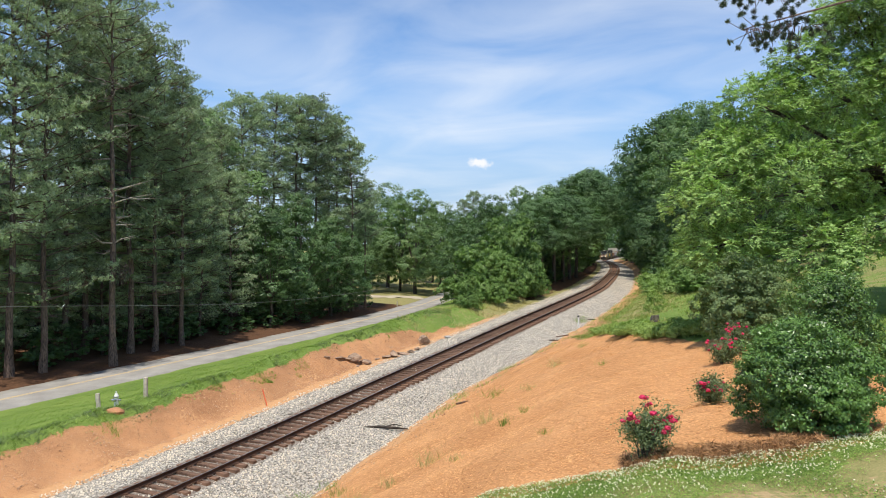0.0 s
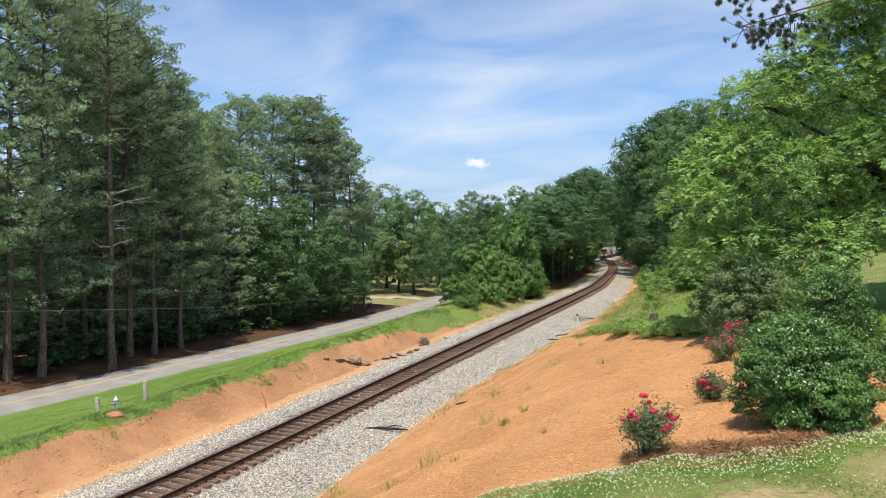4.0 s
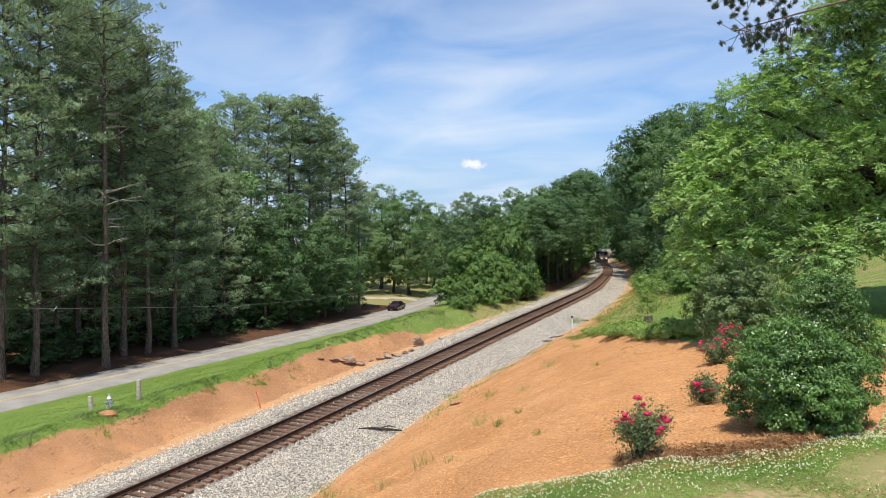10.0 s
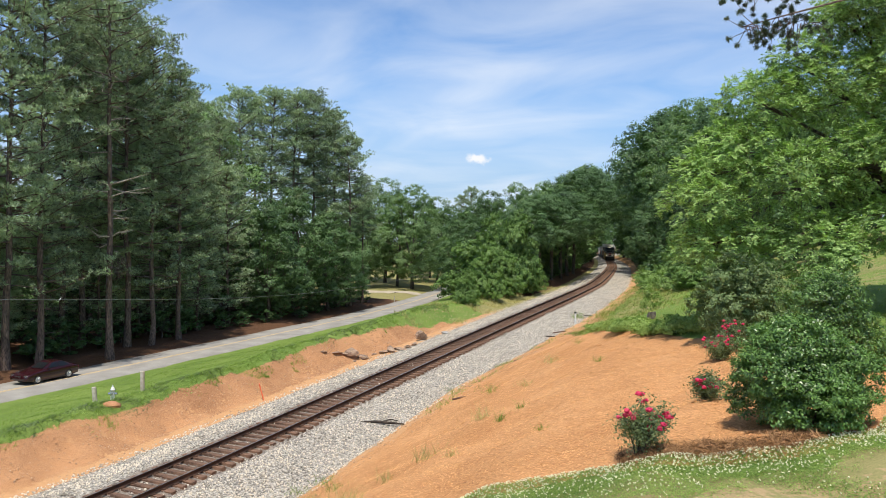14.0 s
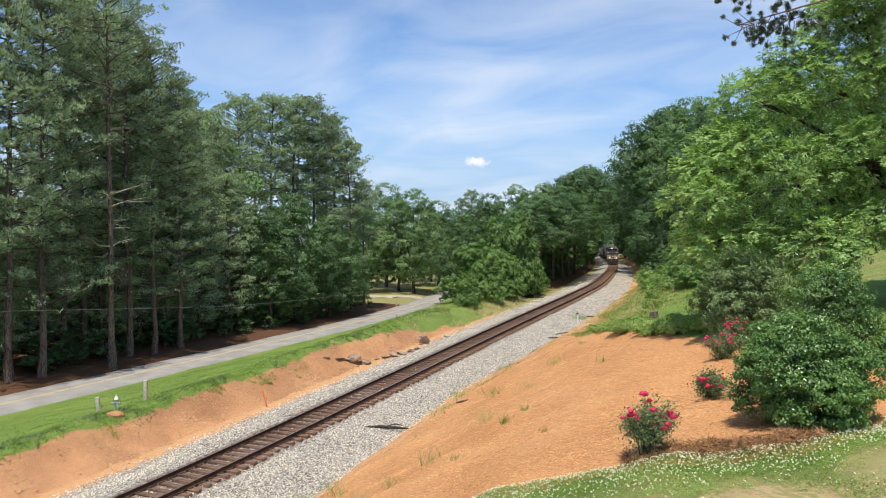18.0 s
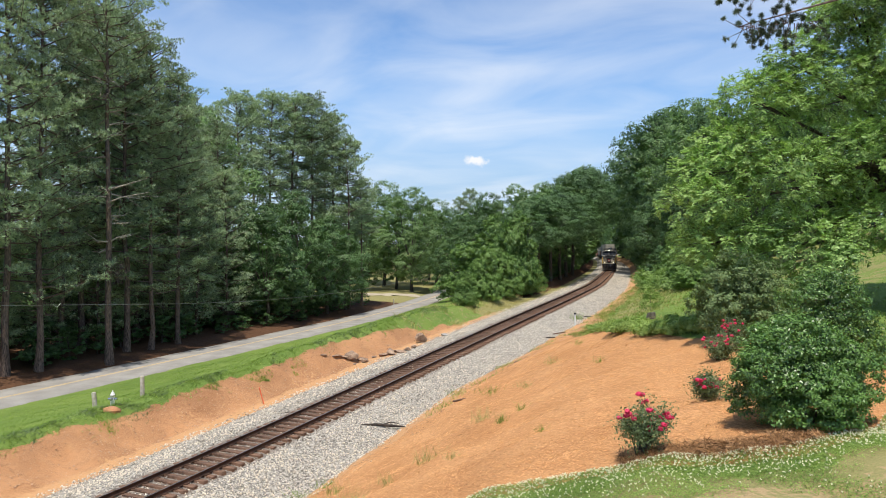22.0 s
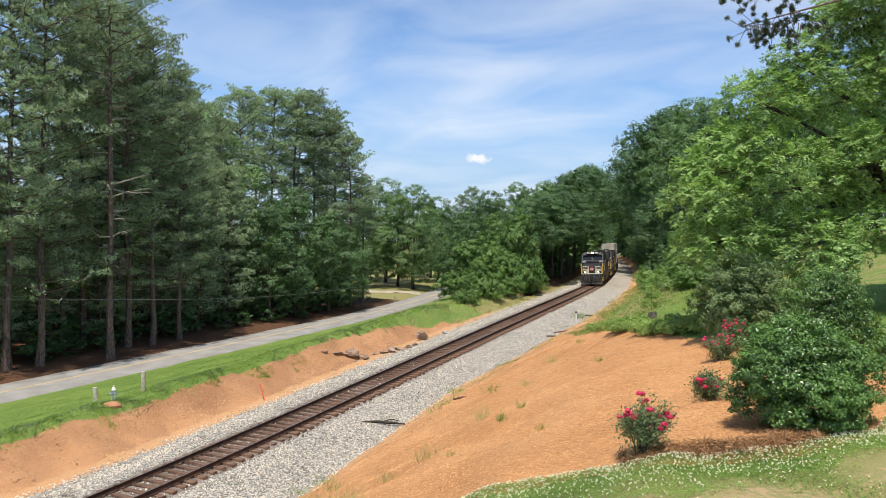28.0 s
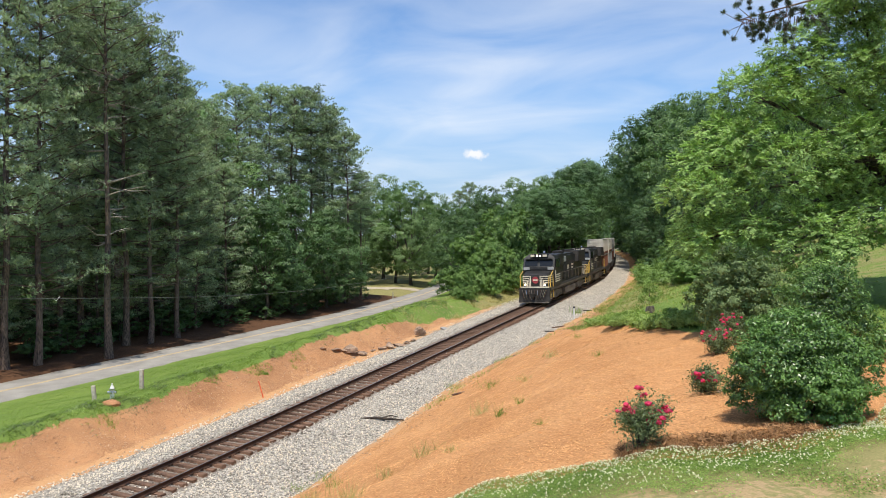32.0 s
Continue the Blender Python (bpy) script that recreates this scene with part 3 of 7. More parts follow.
# ---------------------------------------------------------------- ground, track and road
def build_ground():
    us = np.concatenate([np.arange(-380, -60, 10), np.arange(-60, -12, 1.0), np.arange(-12, -2.5, 0.25), np.arange(-2.5, 2.5, 0.5),
                         np.arange(2.5, 28, 0.3), np.arange(28, 60, 1.0), np.arange(60, 401, 10)])
    ys = np.concatenate([np.arange(-78, 0, 4), np.arange(0, 80, 0.5), np.arange(80, 200, 1.5), np.arange(200, 420, 6), np.arange(420, 1480, 40)])
    U, V = np.meshgrid(us, ys)
    X, Y = along(V, U)
    Z = ground_uv(V, U, X, Y)
    nu, nv = len(us), len(ys)
    i = np.arange(nu * nv).reshape(nv, nu)
    faces = np.stack([i[:-1, :-1], i[:-1, 1:], i[1:, 1:], i[1:, :-1]], -1)
    me = mesh_from("ground", np.stack([X, Y, Z], -1), faces, 4, smooth=True)
    side = road_side(X, Y)
    near = 1 - step(60, 74, V)
    gravel = step(-4.3, -3.3, U) * (1 - step(4.4, 5.6, U - shoulder(V)))
    sand = (0.3 + 0.55 * step(-5.0, -4.2, U)) * step(-7.4, -6.0, U) * (1 - step(-3.6, -3.2, U)) + step(4.6, 5.2, U - shoulder(V)) * (1 - step(5.6, 7.2, U - shoulder(V)))
    lawn = np.where(U < 0, 1 - step(-0.5, 0.5, U - np.interp(V, [0, 52, 62, 2000], [-6.9, -6.9, -4.6, -4.6])), step(40, 44, V) * step(6.2, 7.5, U))
    # the bed of pine straw ends in a curved line towards the clover lawn
    edge = np.interp(X, [-2, 1.2, 3.1, 4.4, 5.9, 7.8, 11, 14], [14.4, 13.2, 12.5, 12.0, 11.95, 12.7, 16.6, 22])
    lawn = np.where(U > 0, np.maximum(lawn, step(0.3, -0.3, Y - edge)), lawn)
    far_edge = np.interp(U, [5, 13.5, 18, 24, 60], [60, 40.5, 33.2, 30, 29])
    straw = step(5.2, 6.2, U) * (1 - step(far_edge - 0.7, far_edge + 0.7, V)) * step(-0.4, 0.3, Y - edge)
    lawn = np.where(U > 6.5, np.maximum(lawn, step(far_edge - 0.7, far_edge + 0.7, V)), lawn)
    dry = np.where(U > 20, 0.5 * step(36, 46, V), 0.0) + np.where((U > 8) & (U <= 20), 0.25 * step(36, 44, V), 0.0) + np.where(U < 0, step(62, 75, V) * step(-7.5, -5.5, U) * (1 - step(-3.8, -3.0, U)), 0)
    dry = dry + np.where((U > 7) & (U < 12), 0.35 * step(42, 55, V), 0)
    lawn = np.where((U > 5) & (V > 40), lawn * step(8.0 - 1.6 * step(50, 70, V), 12.0 - 4.2 * step(50, 70, V), U), lawn)
    dry = dry + np.where((U > 6) & (Y < edge), 0.3 + 0.6 * step(0.3, 1.4, edge - Y), 0.0)
    dry = dry + np.where((U < -14) & (side < 0), 0.75 * step(118, 126, Y), 0.0)
    litter = np.where((U < -14) & (side < 0), step(2.2, 2.7, -side) * (1 - 0.85 * step(122, 130, Y)), 0.0)
    litter = np.maximum(litter, np.where(U < 0, step(78, 90, V) * step(-22, -18, U) * (1 - step(-5.6, -4.4, U)), 0))
    soiled = 0.9 * (1 - step(1.15, 1.75, np.abs(U)))
    bare = np.where((U > 6) & (Y < edge), 0.1 + 0.46 * step(0.5, 2.2, edge - Y), 0.0)
    for name, a in (("gravel", gravel), ("sand", sand), ("lawn", lawn), ("straw", straw), ("dry", dry), ("litter", litter), ("soiled", soiled), ("bare", bare)):
        me.attributes.new(name, "FLOAT", "POINT").data.foreach_set("value", np.clip(a, 0, 1).astype(np.float32).reshape(-1))
    return tagged(part("ground", me, M_GROUND), "red clay ground with lawn, gravel bed and pine straw", "ground", kind="structure")


def build_road():
    ys = np.concatenate([np.arange(-18, 200, 1.5), np.arange(200, 690, 10)])
    s = np.gradient(road_x(ys), ys)
    n = np.sqrt(1 + s * s)
    rng = np.random.default_rng(4)
    offs = np.array([-2.8, -2.75, -1.4, 0, 1.4, 2.75, 2.8])
    drop = np.array([-0.12, 0, 0.03, 0.05, 0.03, 0, -0.12])
    wob = rng.uniform(-0.12, 0.12, (len(ys), 2))
    v = np.zeros((len(ys), 7, 3))
    for k in range(7):
        o = offs[k] + (wob[:, 0] if k < 2 else wob[:, 1] if k > 4 else 0)
        v[:, k] = np.stack([road_x(ys) + o / n, ys - o * s / n, np.full(len(ys), ROAD_Z + 0.03 + drop[k])], -1)
    i = np.arange(len(ys) * 7).reshape(-1, 7)
    f = np.stack([i[:-1, :-1], i[:-1, 1:], i[1:, 1:], i[1:, :-1]], -1)
    road = tagged(part("road", mesh_from("road", v, f, 4, True), M_ROAD), "sun-bleached two-lane asphalt country road", "road", kind="structure")
    c = np.arange(20, 170, 1.0)
    s = np.gradient(road_x(c), c)
    n = np.sqrt(1 + s * s)
    for o in (-0.16, 0.06):
        v = np.stack([np.stack([road_x(c) + (o + e) / n, c - (o + e) * s / n, np.full(len(c), ROAD_Z + 0.085)], -1) for e in (0, 0.13)], 1)
        i = np.arange(len(c) * 2).reshape(-1, 2)
        part("centre_line", mesh_from("centre_line", v, np.stack([i[:-1, 0], i[:-1, 1], i[1:, 1], i[1:, 0]], -1), 4), M_LINE, road, "faded yellow line")
    return road


def build_side_road():
    """A pale sandy drive that leaves the road towards the woods."""
    xs = np.arange(-40, -3.4, 1.2)
    mid = 141 + 0.02 * (xs + 40) + 0.4 * np.sin(xs * 0.2)
    v = np.stack([np.stack([xs, mid + o, np.array([gz(a, b) for a, b in zip(xs, mid + o)]) + 0.06 - abs(o) * 0.012], -1) for o in (-2.6, -1.3, 0, 1.3, 2.6)], 1)
    i = np.arange(len(xs) * 5).reshape(-1, 5)
    f = np.stack([i[:-1, :-1], i[1:, :-1], i[1:, 1:], i[:-1, 1:]], -1)
    tagged(part("driveway", mesh_from("driveway", v, f, 4, True), M_DRIVE), "pale sandy drive between trees", "driveway", kind="structure")


def build_track():
    track = thing("railway_track", pose(0, 0, 0), "single rusty railway track on wooden ties in grey gravel", "railway track")
    ys = np.concatenate([np.arange(-20, 150, 1.0), np.arange(150, 600, 4.0)])
    s = track_slope(ys)
    n = np.sqrt(1 + s * s)
    prof = [(-0.07, -0.17), (-0.07, -0.155), (-0.012, -0.14), (-0.012, -0.045), (-0.037, -0.035), (-0.037, -0.004), (-0.03, 0.0),
            (0.03, 0.0), (0.037, -0.004), (0.037, -0.035), (0.012, -0.045), (0.012, -0.14), (0.07, -0.155), (0.07, -0.17)]
    k = len(prof)
    for side in (-0.755, 0.755):
        v = np.zeros((len(ys), k, 3))
        for j, (o, h) in enumerate(prof):
            v[:, j] = np.stack([track_x(ys) + (side + o) / n, ys - (side + o) * s / n, track_z(ys) + h], -1)
        i = np.arange(len(ys) * k).reshape(-1, k)
        j2 = np.roll(i, -1, 1)
        f = np.stack([i[:-1], j2[:-1], j2[1:], i[1:]], -1).reshape(-1, 4)
        me = mesh_from("rail", v, f[:, ::-1], 4)
        me.materials.append(M_RAIL)
        me.materials.append(M_RAILTOP)
        idx = np.tile(np.where(np.arange(k) == 6, 1, 0), len(ys) - 1).astype(np.int32)
        me.polygons.foreach_set("material_index", idx)
        part("rail", me, None, track)
    return track


def tie_places(a, b):
    """Places of the ties between two points of the track, half a metre apart."""
    s0, s1 = np.interp(a, GRID, ARC), np.interp(b, GRID, ARC)
    return np.interp(np.arange(s0, s1, 0.52), ARC, GRID)


def tie_mesh(rng):
    bm = bmesh.new()
    w, l, h = 0.115, 1.3 + rng.uniform(-0.06, 0.06), 0.09
    box(bm, -l, l, -w, w, -h, h, 0.012)
    for v in bm.verts:
        v.co += Vector((rng.uniform(-0.02, 0.02), rng.uniform(-0.012, 0.012), rng.uniform(-0.012, 0.008)))
    me = bpy.data.meshes.new("tie")
    bm.to_mesh(me)
    bm.free()
    me.materials.append(M_TIE)
    return me


def lay_ties(track):
    rng = np.random.default_rng(11)
    kinds = [tie_mesh(rng) for _ in range(6)]
    for y in tie_places(8, 150):
        ob = new("tie", kinds[rng.integers(6)])
        ob.parent = track
        a = math.degrees(math.atan(float(track_slope(y))))
        ob.matrix_basis = pose(float(track_x(y)), y, float(track_z(y)) - 0.255 + rng.uniform(-0.012, 0.012), 0, 0, -a + rng.uniform(-1.6, 1.6))
    bm = bmesh.new()
    plates = bmesh.new()
    for y in tie_places(150, 420):
        a = math.atan(float(track_slope(y)))
        m = Matrix.Translation((float(track_x(y)), y, float(track_z(y)) - 0.255)) @ Matrix.Rotation(-a, 4, "Z") @ Matrix.Diagonal((2.6, 0.23, 0.18, 1))
        bmesh.ops.create_cube(bm, size=1.0, matrix=m)
    tagged(part("far_tie", bm, M_TIE, track), kind="stuff")
    for y in tie_places(8, 90):
        a = math.atan(float(track_slope(y)))
        for u in (-0.755, 0.755):
            m = Matrix.Translation((float(track_x(y)), y, float(track_z(y)) - 0.158)) @ Matrix.Rotation(-a, 4, "Z") @ Matrix.Translation((u, 0, 0)) @ Matrix.Diagonal((0.36, 0.19, 0.02, 1))
            bmesh.ops.create_cube(plates, size=1.0, matrix=m)
    tagged(part("tie_plate", plates, M_RAIL, track, "rusty steel tie plate"), kind="stuff")


build_ground()
build_road()
build_side_road()
railway = build_track()

# ---------------------------------------------------------------- trees and shrubs
def needle_pads(rng, pads, tufts, needles, length, wide):
    """Needle triangles in upturned tufts over flattened pads; each pad is (x, y, z, radius)."""
    p = np.array(pads, float)
    d = rng.normal(size=(len(p), tufts, 3))
    d[..., 2] += 0.55
    d /= np.linalg.norm(d, axis=-1, keepdims=True)
    root = p[:, None, :3] + d * p[:, None, 3:4] * rng.uniform(0.55, 1.0, (len(p), tufts, 1)) * (1, 1, 0.5)
    axis = d * 0.75 + np.array([0, 0, 0.75]) + rng.normal(0, 0.22, d.shape)
    axis /= np.linalg.norm(axis, axis=-1, keepdims=True)
    root, axis, face = (np.repeat(q.reshape(-1, 3), needles, 0) for q in (root, axis, d + np.array([0, -0.1, 0.45])))
    away = axis * 0.65 + rng.normal(0, 0.42, axis.shape)
    away /= np.linalg.norm(away, axis=1, keepdims=True)
    ln = length * rng.uniform(0.7, 1.3, len(root))
    face = face + rng.normal(0, 0.3, face.shape)
    nrm = face - away * (face * away).sum(1, keepdims=True)
    return root + away * ln[:, None] * 0.5, nrm, ln, away


def pine_tree(seed, height, start, spread, label, boughs=(), stubs=14, tufts=12, needles=11, pad=(0.42, 0.85), wide=0.052, length=0.29, dead=False, mat=None):
    """A tall pine: bare lower trunk with dead stubs, crooked limbs that carry flat pads of needle tufts."""
    rng = np.random.default_rng(seed)
    tree = thing("pine_tree", pose(0, 0, 0), label, "tree", "woodland trees")
    zs = np.linspace(-0.6, height, 12)
    bend = np.cumsum(rng.normal(0, 0.16, (12, 2)), 0) * 0.6
    bend -= bend[0]
    rad = 0.27 * (1 - zs / height * 0.9) * (height / 32) + 0.03
    rad[0] *= 1.5
    trunk = [(bend[i, 0], bend[i, 1], zs[i], rad[i]) for i in range(12)]
    paths, pads, tips, dirs = [trunk], [], [], []

    def spine(z):
        return np.array([np.interp(z, zs, bend[:, 0]), np.interp(z, zs, bend[:, 1]), z])

    z, w = height * start, rng.uniform(0, 6)
    while z < height * 0.985:
        t = (z - height * start) / (height * (1 - start))
        reach = spread * (0.3 + 0.7 * math.sin(math.pi * min(1, 0.3 + t * 0.5))) * (1 - 0.55 * t ** 4) * rng.uniform(0.5, 1.2)
        w += 2.4 + rng.uniform(-0.7, 0.7)
        rise = rng.uniform(-0.1, 0.25) + 0.4 * t
        a = spine(z)
        d = np.array([math.cos(w), math.sin(w), rise])
        mid = a + d * reach * 0.5 + rng.normal(0, 0.07 * reach, 3)
        tip = a + d * reach + np.array([0, 0, 0.14 * reach])
        paths.append([(*a, 0.07), (*mid, 0.042), (*tip, 0.014)])
        across = np.array([-math.sin(w), math.cos(w), 0])
        for k in range(int(2 + reach * 1.15)):
            f = rng.uniform(0.34, 1.0)
            base = a + (mid - a) * f * 2 if f < 0.5 else mid + (tip - mid) * (f - 0.5) * 2
            c = base + across * rng.normal(0, 0.24) * reach * (1.15 - 0.5 * f) + np.array([0, 0, rng.uniform(0.0, 0.35)])
            if k % 2:
                paths.append([(*base, 0.022), (*c, 0.008)])
            pads.append((*c, rng.uniform(*pad)))
        z += rng.uniform(0.2, 0.5) * height / 30 * (1 - 0.45 * t)
    top = spine(height * 0.985)
    pads += [(*(top + rng.normal(0, 0.35, 3) * (1, 1, 0.6)), pad[0] * 1.2) for k in range(5)]
    for z, w, reach, rise in boughs:
        a = spine(z)
        tip = a + np.array([math.cos(w) * reach, math.sin(w) * reach, rise])
        paths.append([(*a, 0.1), (*((a + tip) / 2 + (0, 0, 0.9)), 0.045), (*tip, 0.012)])
        for k in range(62):
            f = rng.uniform(0.74, 1.02)
            on = a + (tip - a) * min(f, 1)
            c = on + rng.normal(0, 0.27, 3) - (0, 0, 0.15)
            paths.append([(*on, 0.012), (*c, 0.006)])
            tips.append(c)
            dirs.append(c - on)
    snags = []
    for k in range(stubs):
        z = height * rng.uniform(start * 0.45, start + 0.1)
        w, r = rng.uniform(0, 2 * math.pi), rng.uniform(0.5, 2.6) * (1.5 if stubs > 20 else 1)
        a = spine(z)
        tip = a + np.array([math.cos(w) * r, math.sin(w) * r, rng.uniform(-0.3, 0.5) * (2 if dead else 1)])
        if dead:
            snags.append([(*a, 0.085), (*((a + tip) / 2 + rng.normal(0, 0.2, 3)), 0.055), (*tip, 0.02)])
            snags.append([(*((a + tip) / 2), 0.04), (*(tip + rng.normal(0, 0.7, 3)), 0.013)])
        else:
            paths.append([(*a, 0.04), (*tip, 0.01)])
    pos, nrm, ln, away = needle_pads(rng, pads, tufts, needles, length, wide)
    width = np.full(len(pos), wide)
    if tips:
        # hanging bunches of long single needles
        c, o = np.repeat(np.array(tips), 150, 0), np.repeat(np.array(dirs), 150, 0)
        v = rng.normal(size=c.shape) + o * 1.2
        v /= np.linalg.norm(v, axis=1, keepdims=True)
        n2 = np.cross(v, rng.normal(size=v.shape))
        l2 = rng.uniform(0.08, 0.16, len(c))
        pos, nrm, ln, away = np.concatenate([pos, c + v * l2[:, None] * 0.5]), np.concatenate([nrm, n2]), np.concatenate([ln, l2]), np.concatenate([away, v])
        width = np.concatenate([width, np.full(len(c), 0.013)])
    part("trunk", tube_mesh("pine_trunk", paths, 6), M_PINEBARK, tree)
    for k in range(0, len(snags), 2):
        part("dead_limb", tube_mesh("dead_limb", snags[k:k + 2], 5), M_DEAD, tree, "bare grey dead limb")
    part("crown", leaf_mesh("pine_crown", pos, nrm, ln, width, rng, 0.1, True, away), mat or M_PINE, tree)
    return tree


def crown_points(rng, lobes, count, clump, inner=0.15, per=64, even=1.0, dome=0.35):
    """Leaf places and face directions over a crown of overlapping lobes, in uneven clumps like puffs."""
    at, out = [], []
    area = np.array([l[3] * l[4] for l in lobes])
    for l, share in zip(lobes, area / area.sum()):
        c, r = np.array(l[:3]), np.array((l[3], l[3], l[4]))
        n = max(4, int(count * share / per))
        d = rng.normal(size=(n, 3))
        d[:, 2] += 0.3
        d /= np.linalg.norm(d, axis=1, keepdims=True)
        bumpy = 0.84 + even * (0.16 * np.sin(d[:, 0] * 5 + l[0]) * np.sin(d[:, 1] * 6 + l[1]) + rng.uniform(-0.14, 0.16, n))
        deep = rng.random(n) < inner
        bumpy = np.where(deep, bumpy * rng.uniform(0.35, 0.8, n), bumpy)
        centre = c + d * r * bumpy[:, None]
        size = np.repeat(clump * rng.uniform(0.6, 1.4, n), per) * rng.uniform(0.35, 1.1, n * per)
        away = rng.normal(size=(n * per, 3)) + np.repeat(d, per, 0) * 0.6
        away /= np.linalg.norm(away, axis=1, keepdims=True)
        at.append(np.repeat(centre, per, 0) + away * size[:, None] * (1, 1, 0.62))
        out.append(away * (1.1 - dome) + np.repeat(d, per, 0) * dome)
    return np.concatenate(at), np.concatenate(out)


def limbs_to(rng, lobes, foot, fork, radius):
    """A tapered trunk that forks into limbs reaching into each lobe."""
    foot, fork = np.array(foot, float), np.array(fork, float)
    mid = (foot + fork) / 2 + rng.normal(0, 0.1, 3) * (1, 1, 0)
    paths = [[(*(foot - (0, 0, 0.6)), radius * 1.5), (*(foot + (0, 0, 0.4)), radius * 1.05), (*mid, radius * 0.9), (*fork, radius * 0.75)]]
    for l in lobes:
        c = np.array(l[:3], float)
        m = (fork + c) / 2 + rng.normal(0, 0.12 * l[3], 3) + (0, 0, 0.08 * l[3])
        paths.append([(*fork, radius * 0.4), (*m, radius * 0.2), (*c, radius * 0.08)])
        for k in range(4):
            d = rng.normal(size=3)
            d /= np.linalg.norm(d)
            paths.append([(*(m * 0.4 + c * 0.6), radius * 0.08), (*(c + d * np.array((l[3], l[3], l[4])) * 0.6), radius * 0.03)])
    return paths


def broadleaf_tree(seed, height, radius, base, count, leaf, mat, label, lobes=17, clump=0.62, name="broadleaf_tree", per=26):
    rng = np.random.default_rng(seed)
    tree = thing(name, pose(0, 0, 0), label, "tree", "woodland trees")
    ls = []
    for k in range(lobes):
        t = (k + 0.5) / lobes
        z = base + (height - base) * (0.12 + 0.72 * t)
        ring = radius * (0.72 * math.sin(math.pi * (0.18 + 0.72 * t)))
        w = k * 2.4 + rng.uniform(-0.4, 0.4)
        r = radius * rng.uniform(0.32, 0.5) * (1.1 - 0.35 * t)
        ls.append((math.cos(w) * ring, math.sin(w) * ring, z, r, r * rng.uniform(0.62, 0.85)))
    ls.append((0, 0, height - radius * 0.35, radius * 0.4, radius * 0.36))
    at, out = crown_points(rng, ls, count, clump, 0.1, per, 0.7, 0.75)
    nrm = out * 0.9 + rng.normal(size=at.shape) * 0.3 + np.array([0, 0, 0.25])
    limbs = limbs_to(rng, ls, (0, 0, 0), (0, 0, base + (height - base) * 0.2), 0.03 * height / 2 + 0.05)
    if count < 3000:
        limbs = limbs[:1] + limbs[1::5]
    part("trunk", tube_mesh("tree_trunk", limbs, 5), M_BARK, tree)
    part("crown", leaf_mesh("tree_crown", at, nrm, leaf, leaf * 0.9, rng, 0.25, True), mat, tree)
    return tree


def shrub(name, seed, lobes, count, leaf, mat, m, label, category="shrub", clump=0.14, group="", wide=0.5, even=1.0):
    """A dense shrub whose leaves lie over its lobes; bare stems inside."""
    rng = np.random.default_rng(seed)
    root = thing(name, m, label, category, group)
    at, out = crown_points(rng, lobes, count, clump, 0.12, 30 if leaf > 0.15 else 64, even, 0.7 if leaf > 0.15 else 0.35)
    nrm = out * 0.9 + rng.normal(size=at.shape) * 0.42 + np.array([0, 0, 0.35])
    keep = at[:, 2] > 0.02
    stems = []
    for l in lobes:
        stems.append([(rng.normal(0, 0.08), rng.normal(0, 0.08), -0.1, 0.03), (l[0] * 0.5, l[1] * 0.5, l[2] * 0.5, 0.022), (l[0], l[1], l[2], 0.01)])
    tagged(part("branchwork", tube_mesh("branchwork", stems, 5), M_BARK, root), kind="stuff")
    part("foliage", leaf_mesh("foliage", at[keep], nrm[keep], leaf, leaf * wide, rng, 0.25, leaf > 0.15), mat, root)
    return root


def plant(ob, x, y, top=None, own=None, turn=0.0, wide=1.0, first=False):
    """Sets a tree on the ground at (x, y), scaled so that it reaches the height `top`."""
    z = gz(x, y) - 0.1
    s = 1.0 if top is None else (top - z) / own
    t = ob if first else copy_thing(ob, pose(0, 0, 0))
    t.matrix_basis = pose(x, y, z, 0, 0, turn) @ Matrix.Diagonal((s * wide, s * wide, s, 1))
    return t


